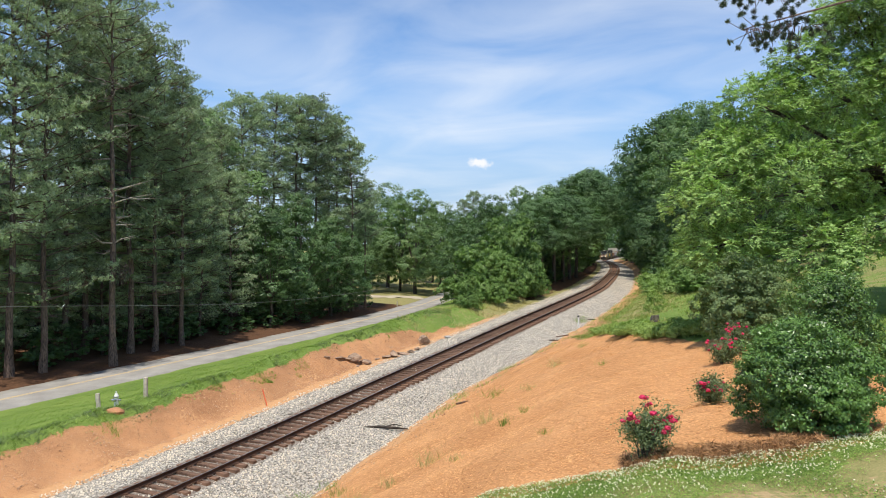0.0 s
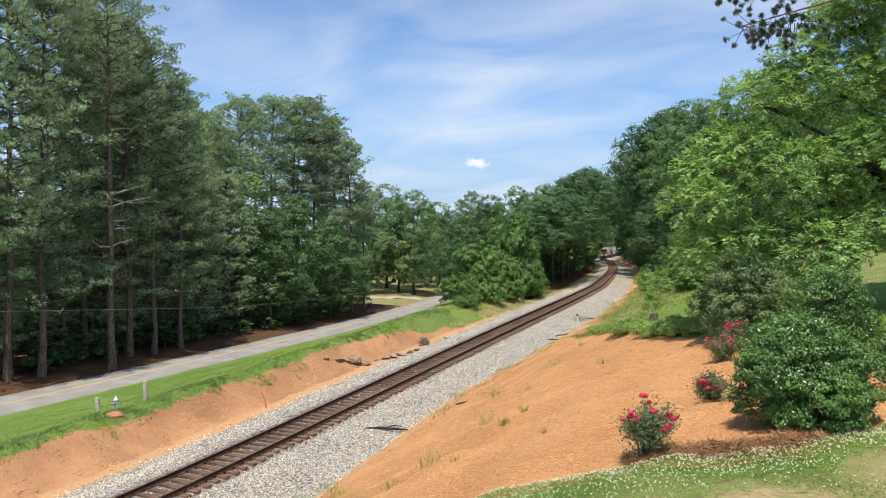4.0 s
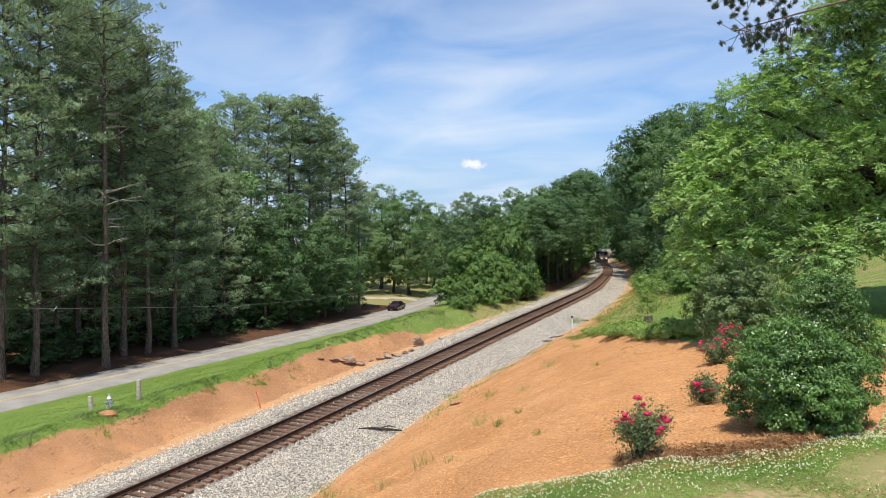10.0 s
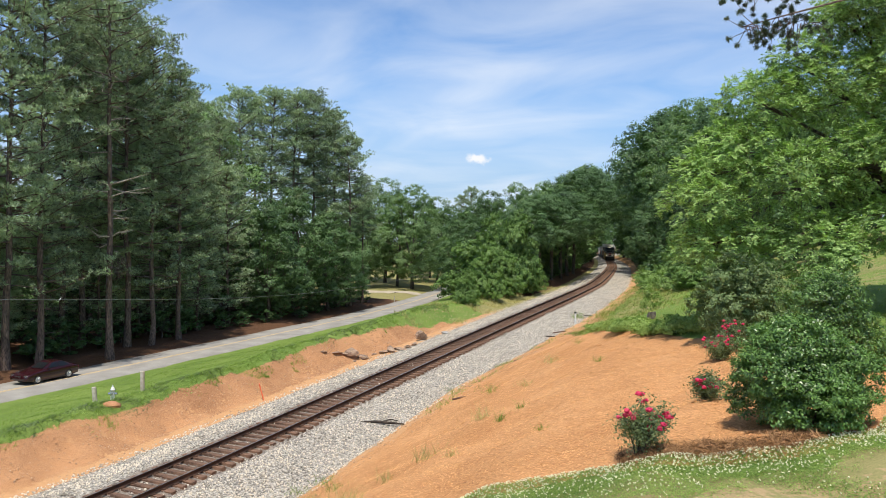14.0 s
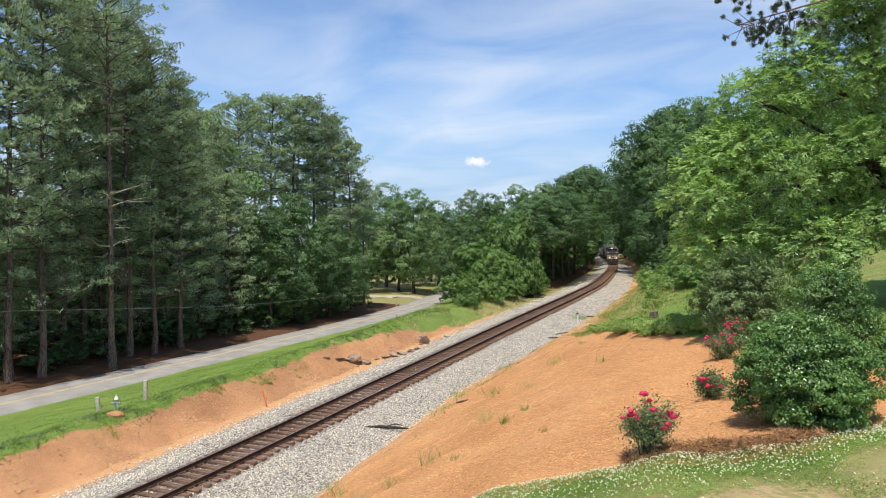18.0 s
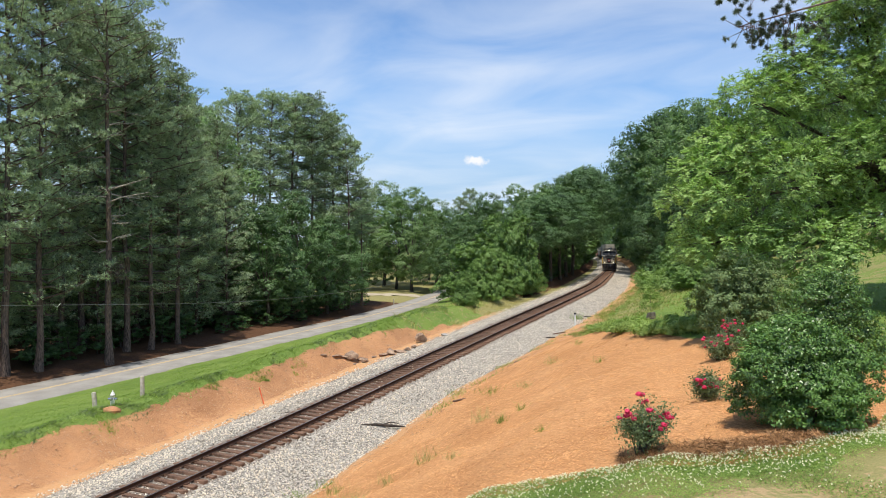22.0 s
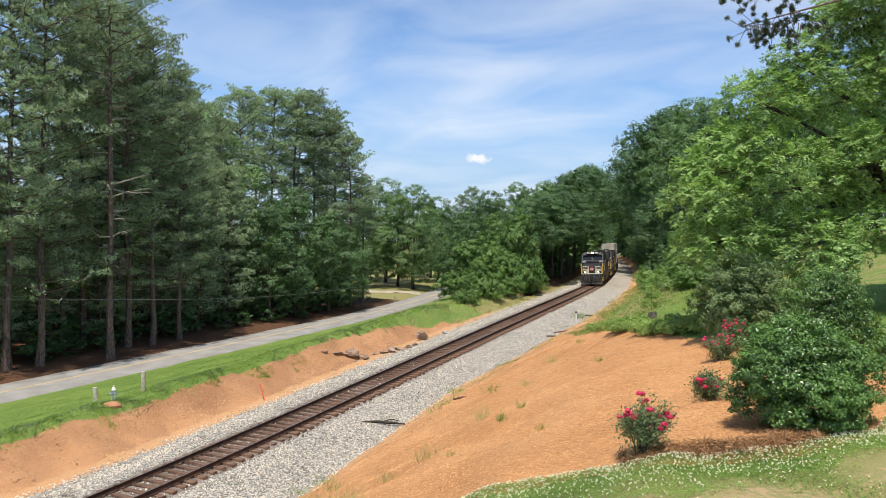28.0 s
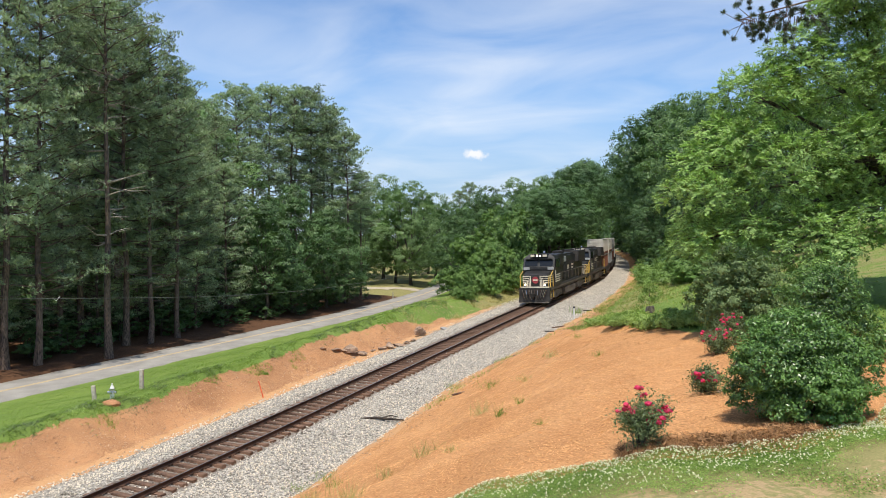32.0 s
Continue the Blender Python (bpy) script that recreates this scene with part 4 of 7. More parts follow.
def woods():
    pines = [(pine_tree(1, 33, 0.22, 5.2, "tall pine with a bare reddish trunk beside the road"), 33),
             (pine_tree(2, 33, 0.18, 5.6, "tall dark pine with long ragged limbs"), 33),
             (pine_tree(3, 31, 0.30, 5.0, "tall pine with a high open crown"), 31),
             (pine_tree(4, 24, 0.10, 4.4, "bushy young pine branched almost to the ground", (), 14, 9, 6, (0.4, 0.75), 0.09, 0.36), 24)]
    green = [(broadleaf_tree(21, 18, 6.0, 1.4, 24000, 0.25, M_OAK, "dark green broadleaf tree at the woodland edge"), 18),
             (broadleaf_tree(22, 16, 5.6, 0.5, 24000, 0.25, M_OAK, "full green broadleaf tree branched low"), 16),
             (broadleaf_tree(23, 22, 6.6, 2.5, 27000, 0.26, M_HILL, "tall green broadleaf tree"), 22),
             (broadleaf_tree(24, 17, 6.0, 0.8, 21000, 0.25, M_LIGHT, "pale green broadleaf tree in sunshine"), 17),
             (shrub("vine_mound", 25, [(0, 0, 1.2, 3.0, 1.4), (1.8, 0.4, 1.0, 2.0, 1.2), (-1.7, -0.3, 1.1, 2.1, 1.3), (0.4, 0.8, 2.9, 2.3, 1.6), (-0.9, 0.2, 3.6, 1.7, 1.4), (0.8, 0, 4.8, 1.4, 1.2), (0.2, -1.4, 1.4, 2.0, 1.4)], 26000, 0.21, M_VINE, pose(0, 0, 0), "mound of green vines by the railway", "vine", 0.32, "vine mounds", 0.8), 6.0),
             (broadleaf_tree(26, 18, 6.0, 7.0, 24000, 0.25, M_OAK, "dark broadleaf tree leaning over the railway, bare below"), 18)]
    low = [(broadleaf_tree(27, 18, 6.0, 1.5, 2000, 0.8, M_OAK, "dark green understorey tree inside the wood", 9), 18),
           (broadleaf_tree(28, 12, 5.0, 0.6, 2200, 0.62, M_OAK, "low leafy understorey tree inside the wood", 9), 12),
           (shrub("roadside_shrub", 29, [(0, 0, 0.9, 1.7, 1.0), (1.0, 0.3, 0.8, 1.3, 0.9), (-0.9, -0.3, 0.9, 1.2, 0.9), (0.2, 0.2, 1.8, 1.2, 0.8)], 2600, 0.22, M_VINELIT, pose(0, 0, 0), "sunlit green shrub on the railway bank", "shrub", 0.4, "shrubs on the bank", 0.8), 2.6)]
    back = [(pine_tree(6, 33, 0.3, 4.4, "tall pine standing deeper in the wood", (), 14, 9, 6, (0.5, 0.95), 0.11, 0.42), 33),
            (pine_tree(7, 32, 0.5, 4.4, "tall pine with an open rounded crown", (), 14, 13, 9, (0.5, 0.95), 0.065, 0.33), 32)]
    far = [(broadleaf_tree(61, 18, 6.0, 1.5, 7000, 0.6, M_HILL, "dark green broadleaf tree beside the railway cutting"), 18),
           (broadleaf_tree(62, 16, 5.6, 1.0, 7000, 0.6, M_HILL, "green broadleaf tree branched low by the railway"), 16),
           (broadleaf_tree(63, 22, 6.6, 3.0, 8000, 0.62, M_HILL, "tall green tree high above the railway"), 22)]
    used = set()
    rng = np.random.default_rng(77)

    def put(kinds, k, x, y, top, wide=1.0):
        if kinds is green and k < 3 and y > 138 and not (x > 40 and y < 205):
            kinds = far
        ob, own = kinds[k]
        if y > 135 and x > 12 and not (kinds is green and k == 5):
            # keep the crowns clear of the cutting
            v, u = (float(q) for q in track_uv(x, y))
            reach = (6.6 if own > 13 else 4.6) * (top - gz(x, y)) / own * wide
            want = max(abs(u), min(reach * 0.9 + 2.6, abs(u) + 8))
            x, y = (float(q) for q in along(v, math.copysign(want, u)))
        plant(ob, x, y, top, own, rng.uniform(0, 360), wide, first=ob not in used)
        used.add(ob)

    # front row of pines along the road
    for k, x, y, top in ((0, -36.2, 55, 33), (2, -34.4, 57.5, 32), (1, -33.2, 60.0, 31.5), (0, -34.4, 69.5, 32.5), (2, -30.2, 70, 30.5), (1, -28.6, 71.8, 28.5), (0, -27.2, 75.5, 25.5),
                         (1, -35.5, 68, 31.5), (2, -33.0, 72, 32), (0, -32.5, 78, 29), 
                         (3, -30.5, 80, 18), (3, -27.5, 82, 15.5), (0, -30, 86, 26), (1, -34, 90, 29), (3, -33.5, 75, 15), (3, -25.8, 88, 17), (0, -28.5, 93, 24)):
        put(pines, k, x, y, top)
    bare = pine_tree(10, 33, 0.66, 4.4, "tall pine with a long bare trunk and broken dead limbs", (), 30, dead=True)
    rng2 = np.random.default_rng(3)
    dead = np.array([0.45, -1.03, 7.9]) + rng2.normal(size=(260, 3)) * (0.3, 0.3, 0.55)
    tagged(part("dead_bough", leaf_mesh("dead_bough", dead, rng2.normal(size=dead.shape), 0.4, 0.07, rng2), M_BARK, bare, "brown withered bough"), kind="stuff")
    plant(bare, -29.2, 64.2, 32.0, 33, 40, 1.0, first=True)
    # second group, further along the road
    for x, y, top in ((-28.5, 104, 29.5), (-25.5, 108, 30), (-22.6, 110, 30), (-20.0, 113, 30.8), (-16.8, 115, 28.5), (-14.2, 113, 24.5), (-12.8, 118, 18.5)):
        put(back, 1 if rng.random() < 0.6 else 0, x, y, top, 1.1)
    for x, y, top in ((-38, 80, 28), (-46, 84, 27), (-41, 92, 29), (-52, 78, 26), (-30, 118, 30), (-25, 124, 30), (-20, 126, 29), (-36, 112, 29), (-44, 104, 31), (-40, 122, 30)):
        put(back, 0, x, y, top)
    # broadleaf trees in front of the pines
    for k, x, y, top in ((1, -22.4, 94, 13.5), (0, -20.0, 99, 15.5), (1, -16.5, 106, 12.5), (2, -33.0, 100, 27), (0, -14.5, 111, 10.5), (2, -36, 96, 24),
                         (1, -41, 52, 9), (1, -37.5, 47, 10.5)):
        put(green, k, x, y, top)
    # pale trees past the bend of the road, and the far wood
    for k, x, y, top in ((3, -13.0, 168, 22.5), (3, -6.0, 150, 19.8), (0, -9.5, 156, 17), (3, -1.0, 172, 18.5), (3, 2.5, 178, 16.5), (1, 4, 160, 12), (0, -20, 175, 20), (3, -16, 150, 14), (0, -3, 190, 17), (1, -24, 150, 15), (0, 6, 196, 15)):
        put(green, k, x, y, top)
    put(back, 1, 8.6, 205, 22.6)
    put(back, 1, 5.4, 208, 20.5)
    # between road and railway
    for k, x, y, top in ((0, 7.5, 116, 16.5), (2, 11.5, 113, 17.6), (0, 14.0, 118, 17), (2, 17.0, 124, 18.6), (0, 20.5, 136, 18.5), (4, 5.5, 100, 10.5), (0, 8, 132, 16), (0, 3, 124, 13), (1, 5, 140, 14)):
        put(green, k, x, y, top)
    # right of the railway, up the hill
    for k, x, y, top in ((2, 66, 262, 30), (0, 55, 225, 31), (2, 52, 200, 36), (2, 46.5, 170, 36), (2, 44, 150, 36), (2, 44.5, 132, 34.5), (2, 43, 118, 31.8), (0, 40, 106, 29), (1, 37.5, 124, 17), (0, 36.5, 112, 15.5), (1, 40.5, 140, 18), (1, 45.5, 160, 18),
                         (0, 50, 184, 22), (1, 57, 214, 20), (0, 38.5, 96, 22), (2, 47, 104, 31), (0, 60, 240, 22), (1, 66, 268, 18), (0, 60, 150, 34), (2, 56, 125, 36), (0, 75, 290, 22), (1, 72, 300, 20), (0, 90, 330, 24), (0, 60, 300, 20), (1, 50, 260, 19), (0, 42, 230, 18), (2, 74, 372, 34), (2, 80, 398, 40), (2, 101, 398, 40), (2, 92, 350, 30)):
        put(green, k, x, y, top)
    # shrubs under the slope, in the sun
    for k, x, y, top in ((4, 31.0, 94, 9.6), (4, 33.5, 100, 10.5), (4, 33.0, 87, 11), (1, 36.5, 94, 13.5), (4, 27.2, 80, 9.0), (4, 25.4, 75, 8.4), (4, 29.0, 86, 10), (4, 31.5, 80, 11), (4, 35.5, 108, 9.5)):
        put(green, k, x, y, top)
    for y in np.arange(42, 84, 3.4):
        x = float(road_x(y)) - 6.2 - rng.uniform(0, 3)
        put(low, 1, x - 1.5, float(y), rng.uniform(0.2, 1.6), 1.5)
        put(pines, 3, x - rng.uniform(2, 7), float(y) + 1.5, rng.uniform(9, 16), 1.1)
    for y in np.arange(84, 120, 3.2):
        put(low, 1, float(road_x(y)) - 6.0 - rng.uniform(0, 2), float(y), rng.uniform(-0.6, 0.6), 1.5)
        put(low, 1, float(road_x(y)) - 9.5 - rng.uniform(0, 2), float(y) + 1.2, rng.uniform(0.8, 3.0), 1.4)
    # low growth that closes the wood
    for y in np.arange(40, 118, 6.5):
        for off in (15, 22, 30):
            x = float(road_x(y)) - off - rng.uniform(0, 4)
            put(low, int(rng.random() < 0.5), x, float(y) + rng.uniform(-2, 2), rng.uniform(4.5, 9) + off * 0.22, 1.25)
    for k, x, y, top in ((1, 8.5, 94, 11.5), (4, 24.5, 68, 9.2), (4, 27.5, 70, 10.2), (4, 29, 76, 11)):
        put(green, k, x, y, top, 1.15)
    for x, y, top, wide in ((2.4, 71.5, 5.9, 0.72), (4.6, 77, 8.0, 0.75), (6.6, 82, 8.6, 0.75), (9.0, 88, 12.5, 0.6), (7.6, 90, 12.0, 0.7), (10.4, 91, 9.0, 0.7)):
        put(green, 4, x, y, top, wide)
    # dark trees that lean over the left side of the cutting
    for k, x, y, top in ((5, 11.8, 103, 13.5), (5, 14.6, 108, 15.5), (5, 17.2, 114, 16), (5, 20.0, 122, 17), (5, 22.6, 131, 17.5), (5, 25.5, 141, 18), (1, 29.0, 153, 18), (2, 30.5, 172, 23), (2, 34.5, 190, 25), (2, 42, 228, 28), (1, 33, 165, 17)):
        put(green, k, x, y, top, 1.2)
    # tall trees whose crowns meet over the cutting
    for v, u, top in ((172, -10, 25), (186, 11.0, 28), (204, -7.5, 29), (216, 9, 31), (236, -6.5, 33), (254, 7, 34), (278, -6.5, 36), (290, 7, 34), (310, -6, 36), (152, 12.5, 36), (170, 12.5, 35)):
        x, y = along(v, u)
        put(green, 5, float(x), float(y), top, 1.1)
    # undergrowth along both sides of the cutting
    for y in np.arange(84, 215, 4.6):
        for u, start in ((-7.6, 90), (7.8, 118), (9.8, 98), (12.5, 112), (-10.5, 96)):
            if y >= start:
                x, yy = along(float(y) + rng.uniform(-1.5, 1.5), u + rng.uniform(-0.6, 0.6))
                put(low, 1, float(x), float(yy), gz(float(x), float(yy)) + rng.uniform(1.6, 3.2) * (1 if u < 0 else 1.5), 1.35)
    for y in np.arange(218, 340, 7.5):
        for u in (-8.0, 8.5):
            x, yy = along(float(y) + rng.uniform(-1.5, 1.5), u)
            put(low, 1, float(x), float(yy), gz(float(x), float(yy)) + rng.uniform(4.0, 7.0), 1.5)
    for y in np.arange(42, 90, 4.2):
        put(low, 1, float(road_x(y)) - 9.5 - rng.uniform(0, 3), float(y), rng.uniform(0.6, 2.8), 1.5)
    for y in np.arange(74, 128, 3.0):
        for u, start in ((7.2, 96), (8.6, 86), (10.4, 80), (12.6, 74)):
            x, yy = along(float(y) + rng.uniform(-1.5, 1.5), u + rng.uniform(-0.5, 0.7))
            if y >= start:
                put(low, 2, float(x), float(yy), gz(float(x), float(yy)) + rng.uniform(0.9, 1.7) * (0.7 + 0.06 * u), 1.2)
    # trees behind the near crown on the hill
    for k, x, y, top in ((0, 38, 78, 24), (2, 42, 70, 27), (0, 50, 76, 28), (2, 52, 64, 30), (0, 60, 70, 30), (1, 66, 84, 28), (0, 48, 92, 30), (0, 29, 67, 19), (2, 35, 64, 24), (0, 41, 60, 24), (1, 47, 58, 23)):
        put(green, k, x, y, top)


def far_woods(name, line, low, high, count, seed):
    """A distant belt of wood along a line of (x, y) points, as one mass of leaves with an uneven top."""
    rng = np.random.default_rng(seed)
    p = np.array(line, float)
    d = np.concatenate([[0], np.cumsum(np.hypot(*np.diff(p, axis=0).T))])
    n = count // 40
    t = rng.uniform(0, d[-1], n)
    x, y = np.interp(t, d, p[:, 0]) + rng.normal(0, 4, n), np.interp(t, d, p[:, 1]) + rng.normal(0, 4, n)
    top = low + (high - low) * (0.6 * vnoise(t / 11, t * 0, seed) + 0.4 * vnoise(t / 4, t * 0 + 7, seed))
    z = np.array([gz(a, b) for a, b in zip(x, y)]) + top * rng.random(n) ** 0.75
    c = np.repeat(np.stack([x, y, z], 1), 40, 0)
    away = rng.normal(size=c.shape)
    away /= np.linalg.norm(away, axis=1, keepdims=True)
    at = c + away * rng.uniform(0.8, 2.2, len(c))[:, None]
    ob = part(name, leaf_mesh(name, at, away + np.array([0, 0, 0.4]), 1.2, 0.8, rng, 0.2, True), M_OAK)
    return tagged(ob, "distant mixed woodland closing the view", "woodland", kind="stuff")


def pecan(x, y):
    """The wide crown that hangs over the slope, its trunk standing to the side of the bed."""
    rng = np.random.default_rng(41)
    z = gz(x, y)
    tree = thing("pecan_tree", pose(x, y, z), "spreading pecan tree with bright green drooping foliage", "tree")
    at_world = [(9.3, 26, 10.4, 1.5, 0.8), (9.6, 25.8, 9.0, 1.3, 0.7), (10.6, 25.9, 9.3, 1.5, 0.7), (9.9, 27, 11.6, 1.3, 0.9), (10.9, 27, 12.4, 1.7, 1.1), (11.8, 27, 14.2, 1.6, 1.1), (12.6, 26, 11.4, 1.9, 1.2), (12.6, 25.3, 9.0, 1.9, 1.1),
                (14.2, 27, 14.8, 2.0, 1.3), (15.0, 26, 12, 2.1, 1.4), (15.4, 25.6, 9.8, 1.8, 0.9), (17.0, 26, 15.8, 2.4, 1.6), (17.6, 26, 12.7, 2.3, 1.6), (15.6, 27, 17.2, 2.0, 1.2), (20, 26, 10.8, 2.4, 1.4), (19, 27, 18.2, 2.6, 1.5), (21, 28, 15, 3, 2), (17.2, 24.5, 8.6, 1.5, 0.6), (16.2, 23.5, 8.0, 0.9, 0.5), (14.8, 26.4, 17.6, 1.4, 0.9), (13.0, 26.8, 15.9, 1.0, 0.7), (17.0, 26, 18.6, 1.7, 1.2)]
    lobes = [(a - x, b - y, c - z, r, h) for a, b, c, r, h in at_world]
    twigs, at, nrm, axes, ln = [], [], [], [], []
    for lx, ly, lz, r, h in lobes:
        for k in range(int(92 * r * (r + h) / 2) + 18):
            # a shoot grows out of the lobe and droops; feathered leaves hang from it on both sides
            d = rng.normal(size=3) + (0, -0.25, 0.35)
            d /= np.linalg.norm(d)
            start = np.array((lx, ly, lz)) + d * (r, r, h) * rng.uniform(0.62, 0.98)
            grow = d * (1, 1, 0.8) + rng.normal(0, 0.35, 3)
            grow /= np.linalg.norm(grow)
            long = rng.uniform(0.2, 0.42)
            bow = [start + grow * long * f + np.array([0, 0, -0.32 * long * f * f]) for f in (0, 0.35, 0.7, 1.0)]
            twigs.append([(*q, w) for q, w in zip(bow, (0.012, 0.009, 0.006, 0.003))])
            for j in range(8):
                f = 0.15 + 0.85 * (j + rng.random()) / 8
                q = start + grow * long * f + np.array([0, 0, -0.32 * long * f * f])
                side = np.cross(grow, (0, 0, 1)) * (1 if j % 2 else -1)
                stalk = side * 0.75 + grow * 0.65 + rng.normal(0, 0.4, 3) + (0, 0, -0.2)
                stalk /= np.linalg.norm(stalk)
                cross = np.cross(stalk, (0, 0, 1))
                cross /= np.linalg.norm(cross) + 1e-9
                up = np.cross(cross, stalk)
                size = rng.uniform(0.13, 0.22)
                for i in range(7):
                    e = 0.2 + 0.8 * i / 6
                    lean = stalk if i == 6 else stalk * 0.6 + cross * (0.8 if i % 2 else -0.8) - up * 0.15
                    lean = lean / np.linalg.norm(lean)
                    at.append(q + stalk * size * e + lean * 0.045 - np.array([0, 0, 0.18 * size * e * e]))
                    axes.append(lean)
                    nrm.append(up * 0.6 + d * 0.5 + rng.normal(0, 0.35, 3))
                    ln.append(0.115 if i > 3 else 0.095)
    fill, face = crown_points(rng, [(a, b, c, r * 0.72, h * 0.72) for a, b, c, r, h in lobes], 24000, 0.4, 0.3, 60)
    turn = np.cross(face, rng.normal(size=face.shape))
    at, nrm = np.concatenate([np.array(at), fill]), np.concatenate([np.array(nrm), face])
    axes = np.concatenate([np.array(axes), turn / np.linalg.norm(turn, axis=1, keepdims=True)])
    ln = np.concatenate([np.array(ln), np.full(len(fill), 0.17)])
    nrm = nrm - axes * (nrm * axes).sum(1, keepdims=True)
    part("trunk", tube_mesh("pecan_trunk", limbs_to(rng, lobes, (0, 0, 0), (-0.8, 0, 4.5), 0.42)), M_BARK, tree)
    tagged(part("branchwork", tube_mesh("branchwork", twigs, 3), M_BARK, tree), kind="stuff")
    part("crown", leaf_mesh("pecan_crown", at, nrm, ln, 0.055, rng, 0.25, True, axes), M_PECAN, tree)


woods()
far_woods("far_woods", [(-75, 10), (-72, 60), (-66, 110), (-60, 160), (-45, 205), (-10, 235), (20, 262), (45, 300), (70, 420)], 12, 24, 26000, 5)
far_woods("far_woods", [(120, 420), (96, 330), (85, 260), (76, 190), (70, 130), (72, 90), (70, 50), (60, 25)], 12, 22, 26000, 6)
far_woods("far_woods", [(150, 540), (170, 560), (200, 590)], 18, 30, 8000, 15)
far_woods("far_woods", [(130, 670), (160, 665), (195, 655)], 26, 40, 34000, 17)
far_woods("far_woods", [(60, 470), (90, 492), (112, 505), (127, 562)], 18, 30, 14000, 16)
pecan(19.5, 28.0)
# its needles take the darker copy, with the shade against the sky painted in
_bough = pine_tree(9, 25, 0.62, 4.2, "old pine whose boughs hang over the garden", ((9.4, 3.2, 9.0, -0.8), (10.5, 3.05, 8.8, -0.4), (11.6, 3.2, 8.0, 0.3)), 6, mat=M_PINESHADE)
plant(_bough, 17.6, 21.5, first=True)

# ---------------------------------------------------------------- the train
def loco(m, label, nose=True):
    """A six-axle freight engine; its front stands at y = 0 and its body runs back along +y."""
    e = thing("freight_locomotive", m, label, "locomotive", "engines of the train")
    bm = box(bmesh.new(), -1.5, 1.5, 0.55, 21.6, 1.15, 1.55, 0.04)
    part("frame", bm, M_BLACK, e)
    for y0, y1 in ((0.0, 1), (21.2, 22.2)):
        bm = bmesh.new()
        f = 1 if y0 == 0 else -1
        yy = y0 if f == 1 else y1
        extrude_outline(bm, [(yy + f * 0.5, 0.12), (yy + f * 0.05, 0.18), (yy + f * 0.25, 0.75), (yy + f * 0.35, 1.5), (yy + f * 0.75, 1.5), (yy + f * 0.75, 0.4)], -1.45, 1.45)
        part("pilot", bm, M_DIRTY, e)
        bm = bmesh.new()
        cyl(bm, (0, yy + f * 0.3, 0.9), (0, yy - f * 0.35, 0.9), 0.13)
        box(bm, -0.2, 0.2, min(yy - f * 0.35, yy - f * 0.65), max(yy - f * 0.35, yy - f * 0.65), 0.72, 1.08, 0.05)
        part("coupler", bm, M_DIRTY, e)
        for x in (-0.95, -0.65, 0.65, 0.95):
            b2 = bmesh.new()
            cyl(b2, (x, yy + f * 0.2, 1.1), (x * 0.95, yy - f * 0.12, 0.8), 0.03, n=6)
            cyl(b2, (x * 0.95, yy - f * 0.12, 0.8), (x * 0.7, yy - f * 0.1, 0.45), 0.03, n=6)
            part("brake_hose", b2, M_DIRTY, e)
    # nose and cab
    bm = extrude_outline(bmesh.new(), [(0.95, 1.55), (0.85, 2.62), (1.15, 2.78), (2.6, 3.05), (2.6, 1.55)], -1.28, 1.28)
    for v in bm.verts:
        if v.co.y < 1.2:
            v.co.x *= 0.92
    bmesh.ops.bevel(bm, geom=list(bm.edges), offset=0.07, segments=2, affect="EDGES")
    part("nose", bm, M_BLACK, e)
    bm = extrude_outline(bmesh.new(), [(2.5, 1.55), (2.35, 3.3), (2.8, 4.25), (3.1, 4.55), (4.9, 4.55), (5.1, 4.4), (5.1, 1.55)], -1.55, 1.55)
    for v in bm.verts:
        if v.co.z > 4.5:
            v.co.x *= 0.72
    bmesh.ops.bevel(bm, geom=list(bm.edges), offset=0.05, segments=2, affect="EDGES")
    part("cab", bm, M_BLACK, e)
    for x0, x1 in ((-1.36, -0.12), (0.12, 1.36)):
        bm = bmesh.new()
        a = [bm.verts.new(p) for p in ((x0, 2.4, 3.46), (x1, 2.4, 3.46), (x1, 2.66, 4.02), (x0, 2.66, 4.02))]
        b = [bm.verts.new((v.co.x, v.co.y + 0.1, v.co.z)) for v in a]
        bm.faces.new(a)
        for i in range(4):
            bm.faces.new((a[i - 1], a[i], b[i], b[i - 1]))
        part("windshield", bm, M_GLASS, e)
    for x in (-1.56, 1.56):
        for y0, y1 in ((2.95, 3.75), (3.95, 4.75)):
            part("side_window", box(bmesh.new(), x - 0.03, x + 0.03, y0, y1, 3.3, 4.1, 0.02), M_GLASS, e)
        bm = box(bmesh.new(), x - 0.02, x + 0.02, 2.6, 2.9, 2.4, 3.0)
        part("grab_iron", bm, M_CREAM, e)
    for x in (-1.18, 1.18):
        part("mirror_plate", box(bmesh.new(), x - 0.3, x + 0.3, 2.3, 2.38, 3.1, 3.36, 0.02), M_BOXGREY, e, "pale panel under the windshield")
    # headlight housing, number boards as blank light panels
    part("headlight_housing", box(bmesh.new(), -0.85, 0.85, 2.5, 3.2, 4.28, 4.62, 0.05), M_BLACK, e)
    for x in (-0.6, 0.6):
        part("number_board", box(bmesh.new(), x - 0.2, x + 0.2, 2.46, 2.51, 4.34, 4.56, 0.01), M_CREAM, e)
    for x in (-0.14, 0.14):
        bm = cyl(bmesh.new(), (x, 2.53, 4.45), (x, 2.44, 4.45), 0.09, n=14)
        part("headlight", bm, M_LAMP if nose else M_CREAM, e, "lit round headlight" if nose else "")
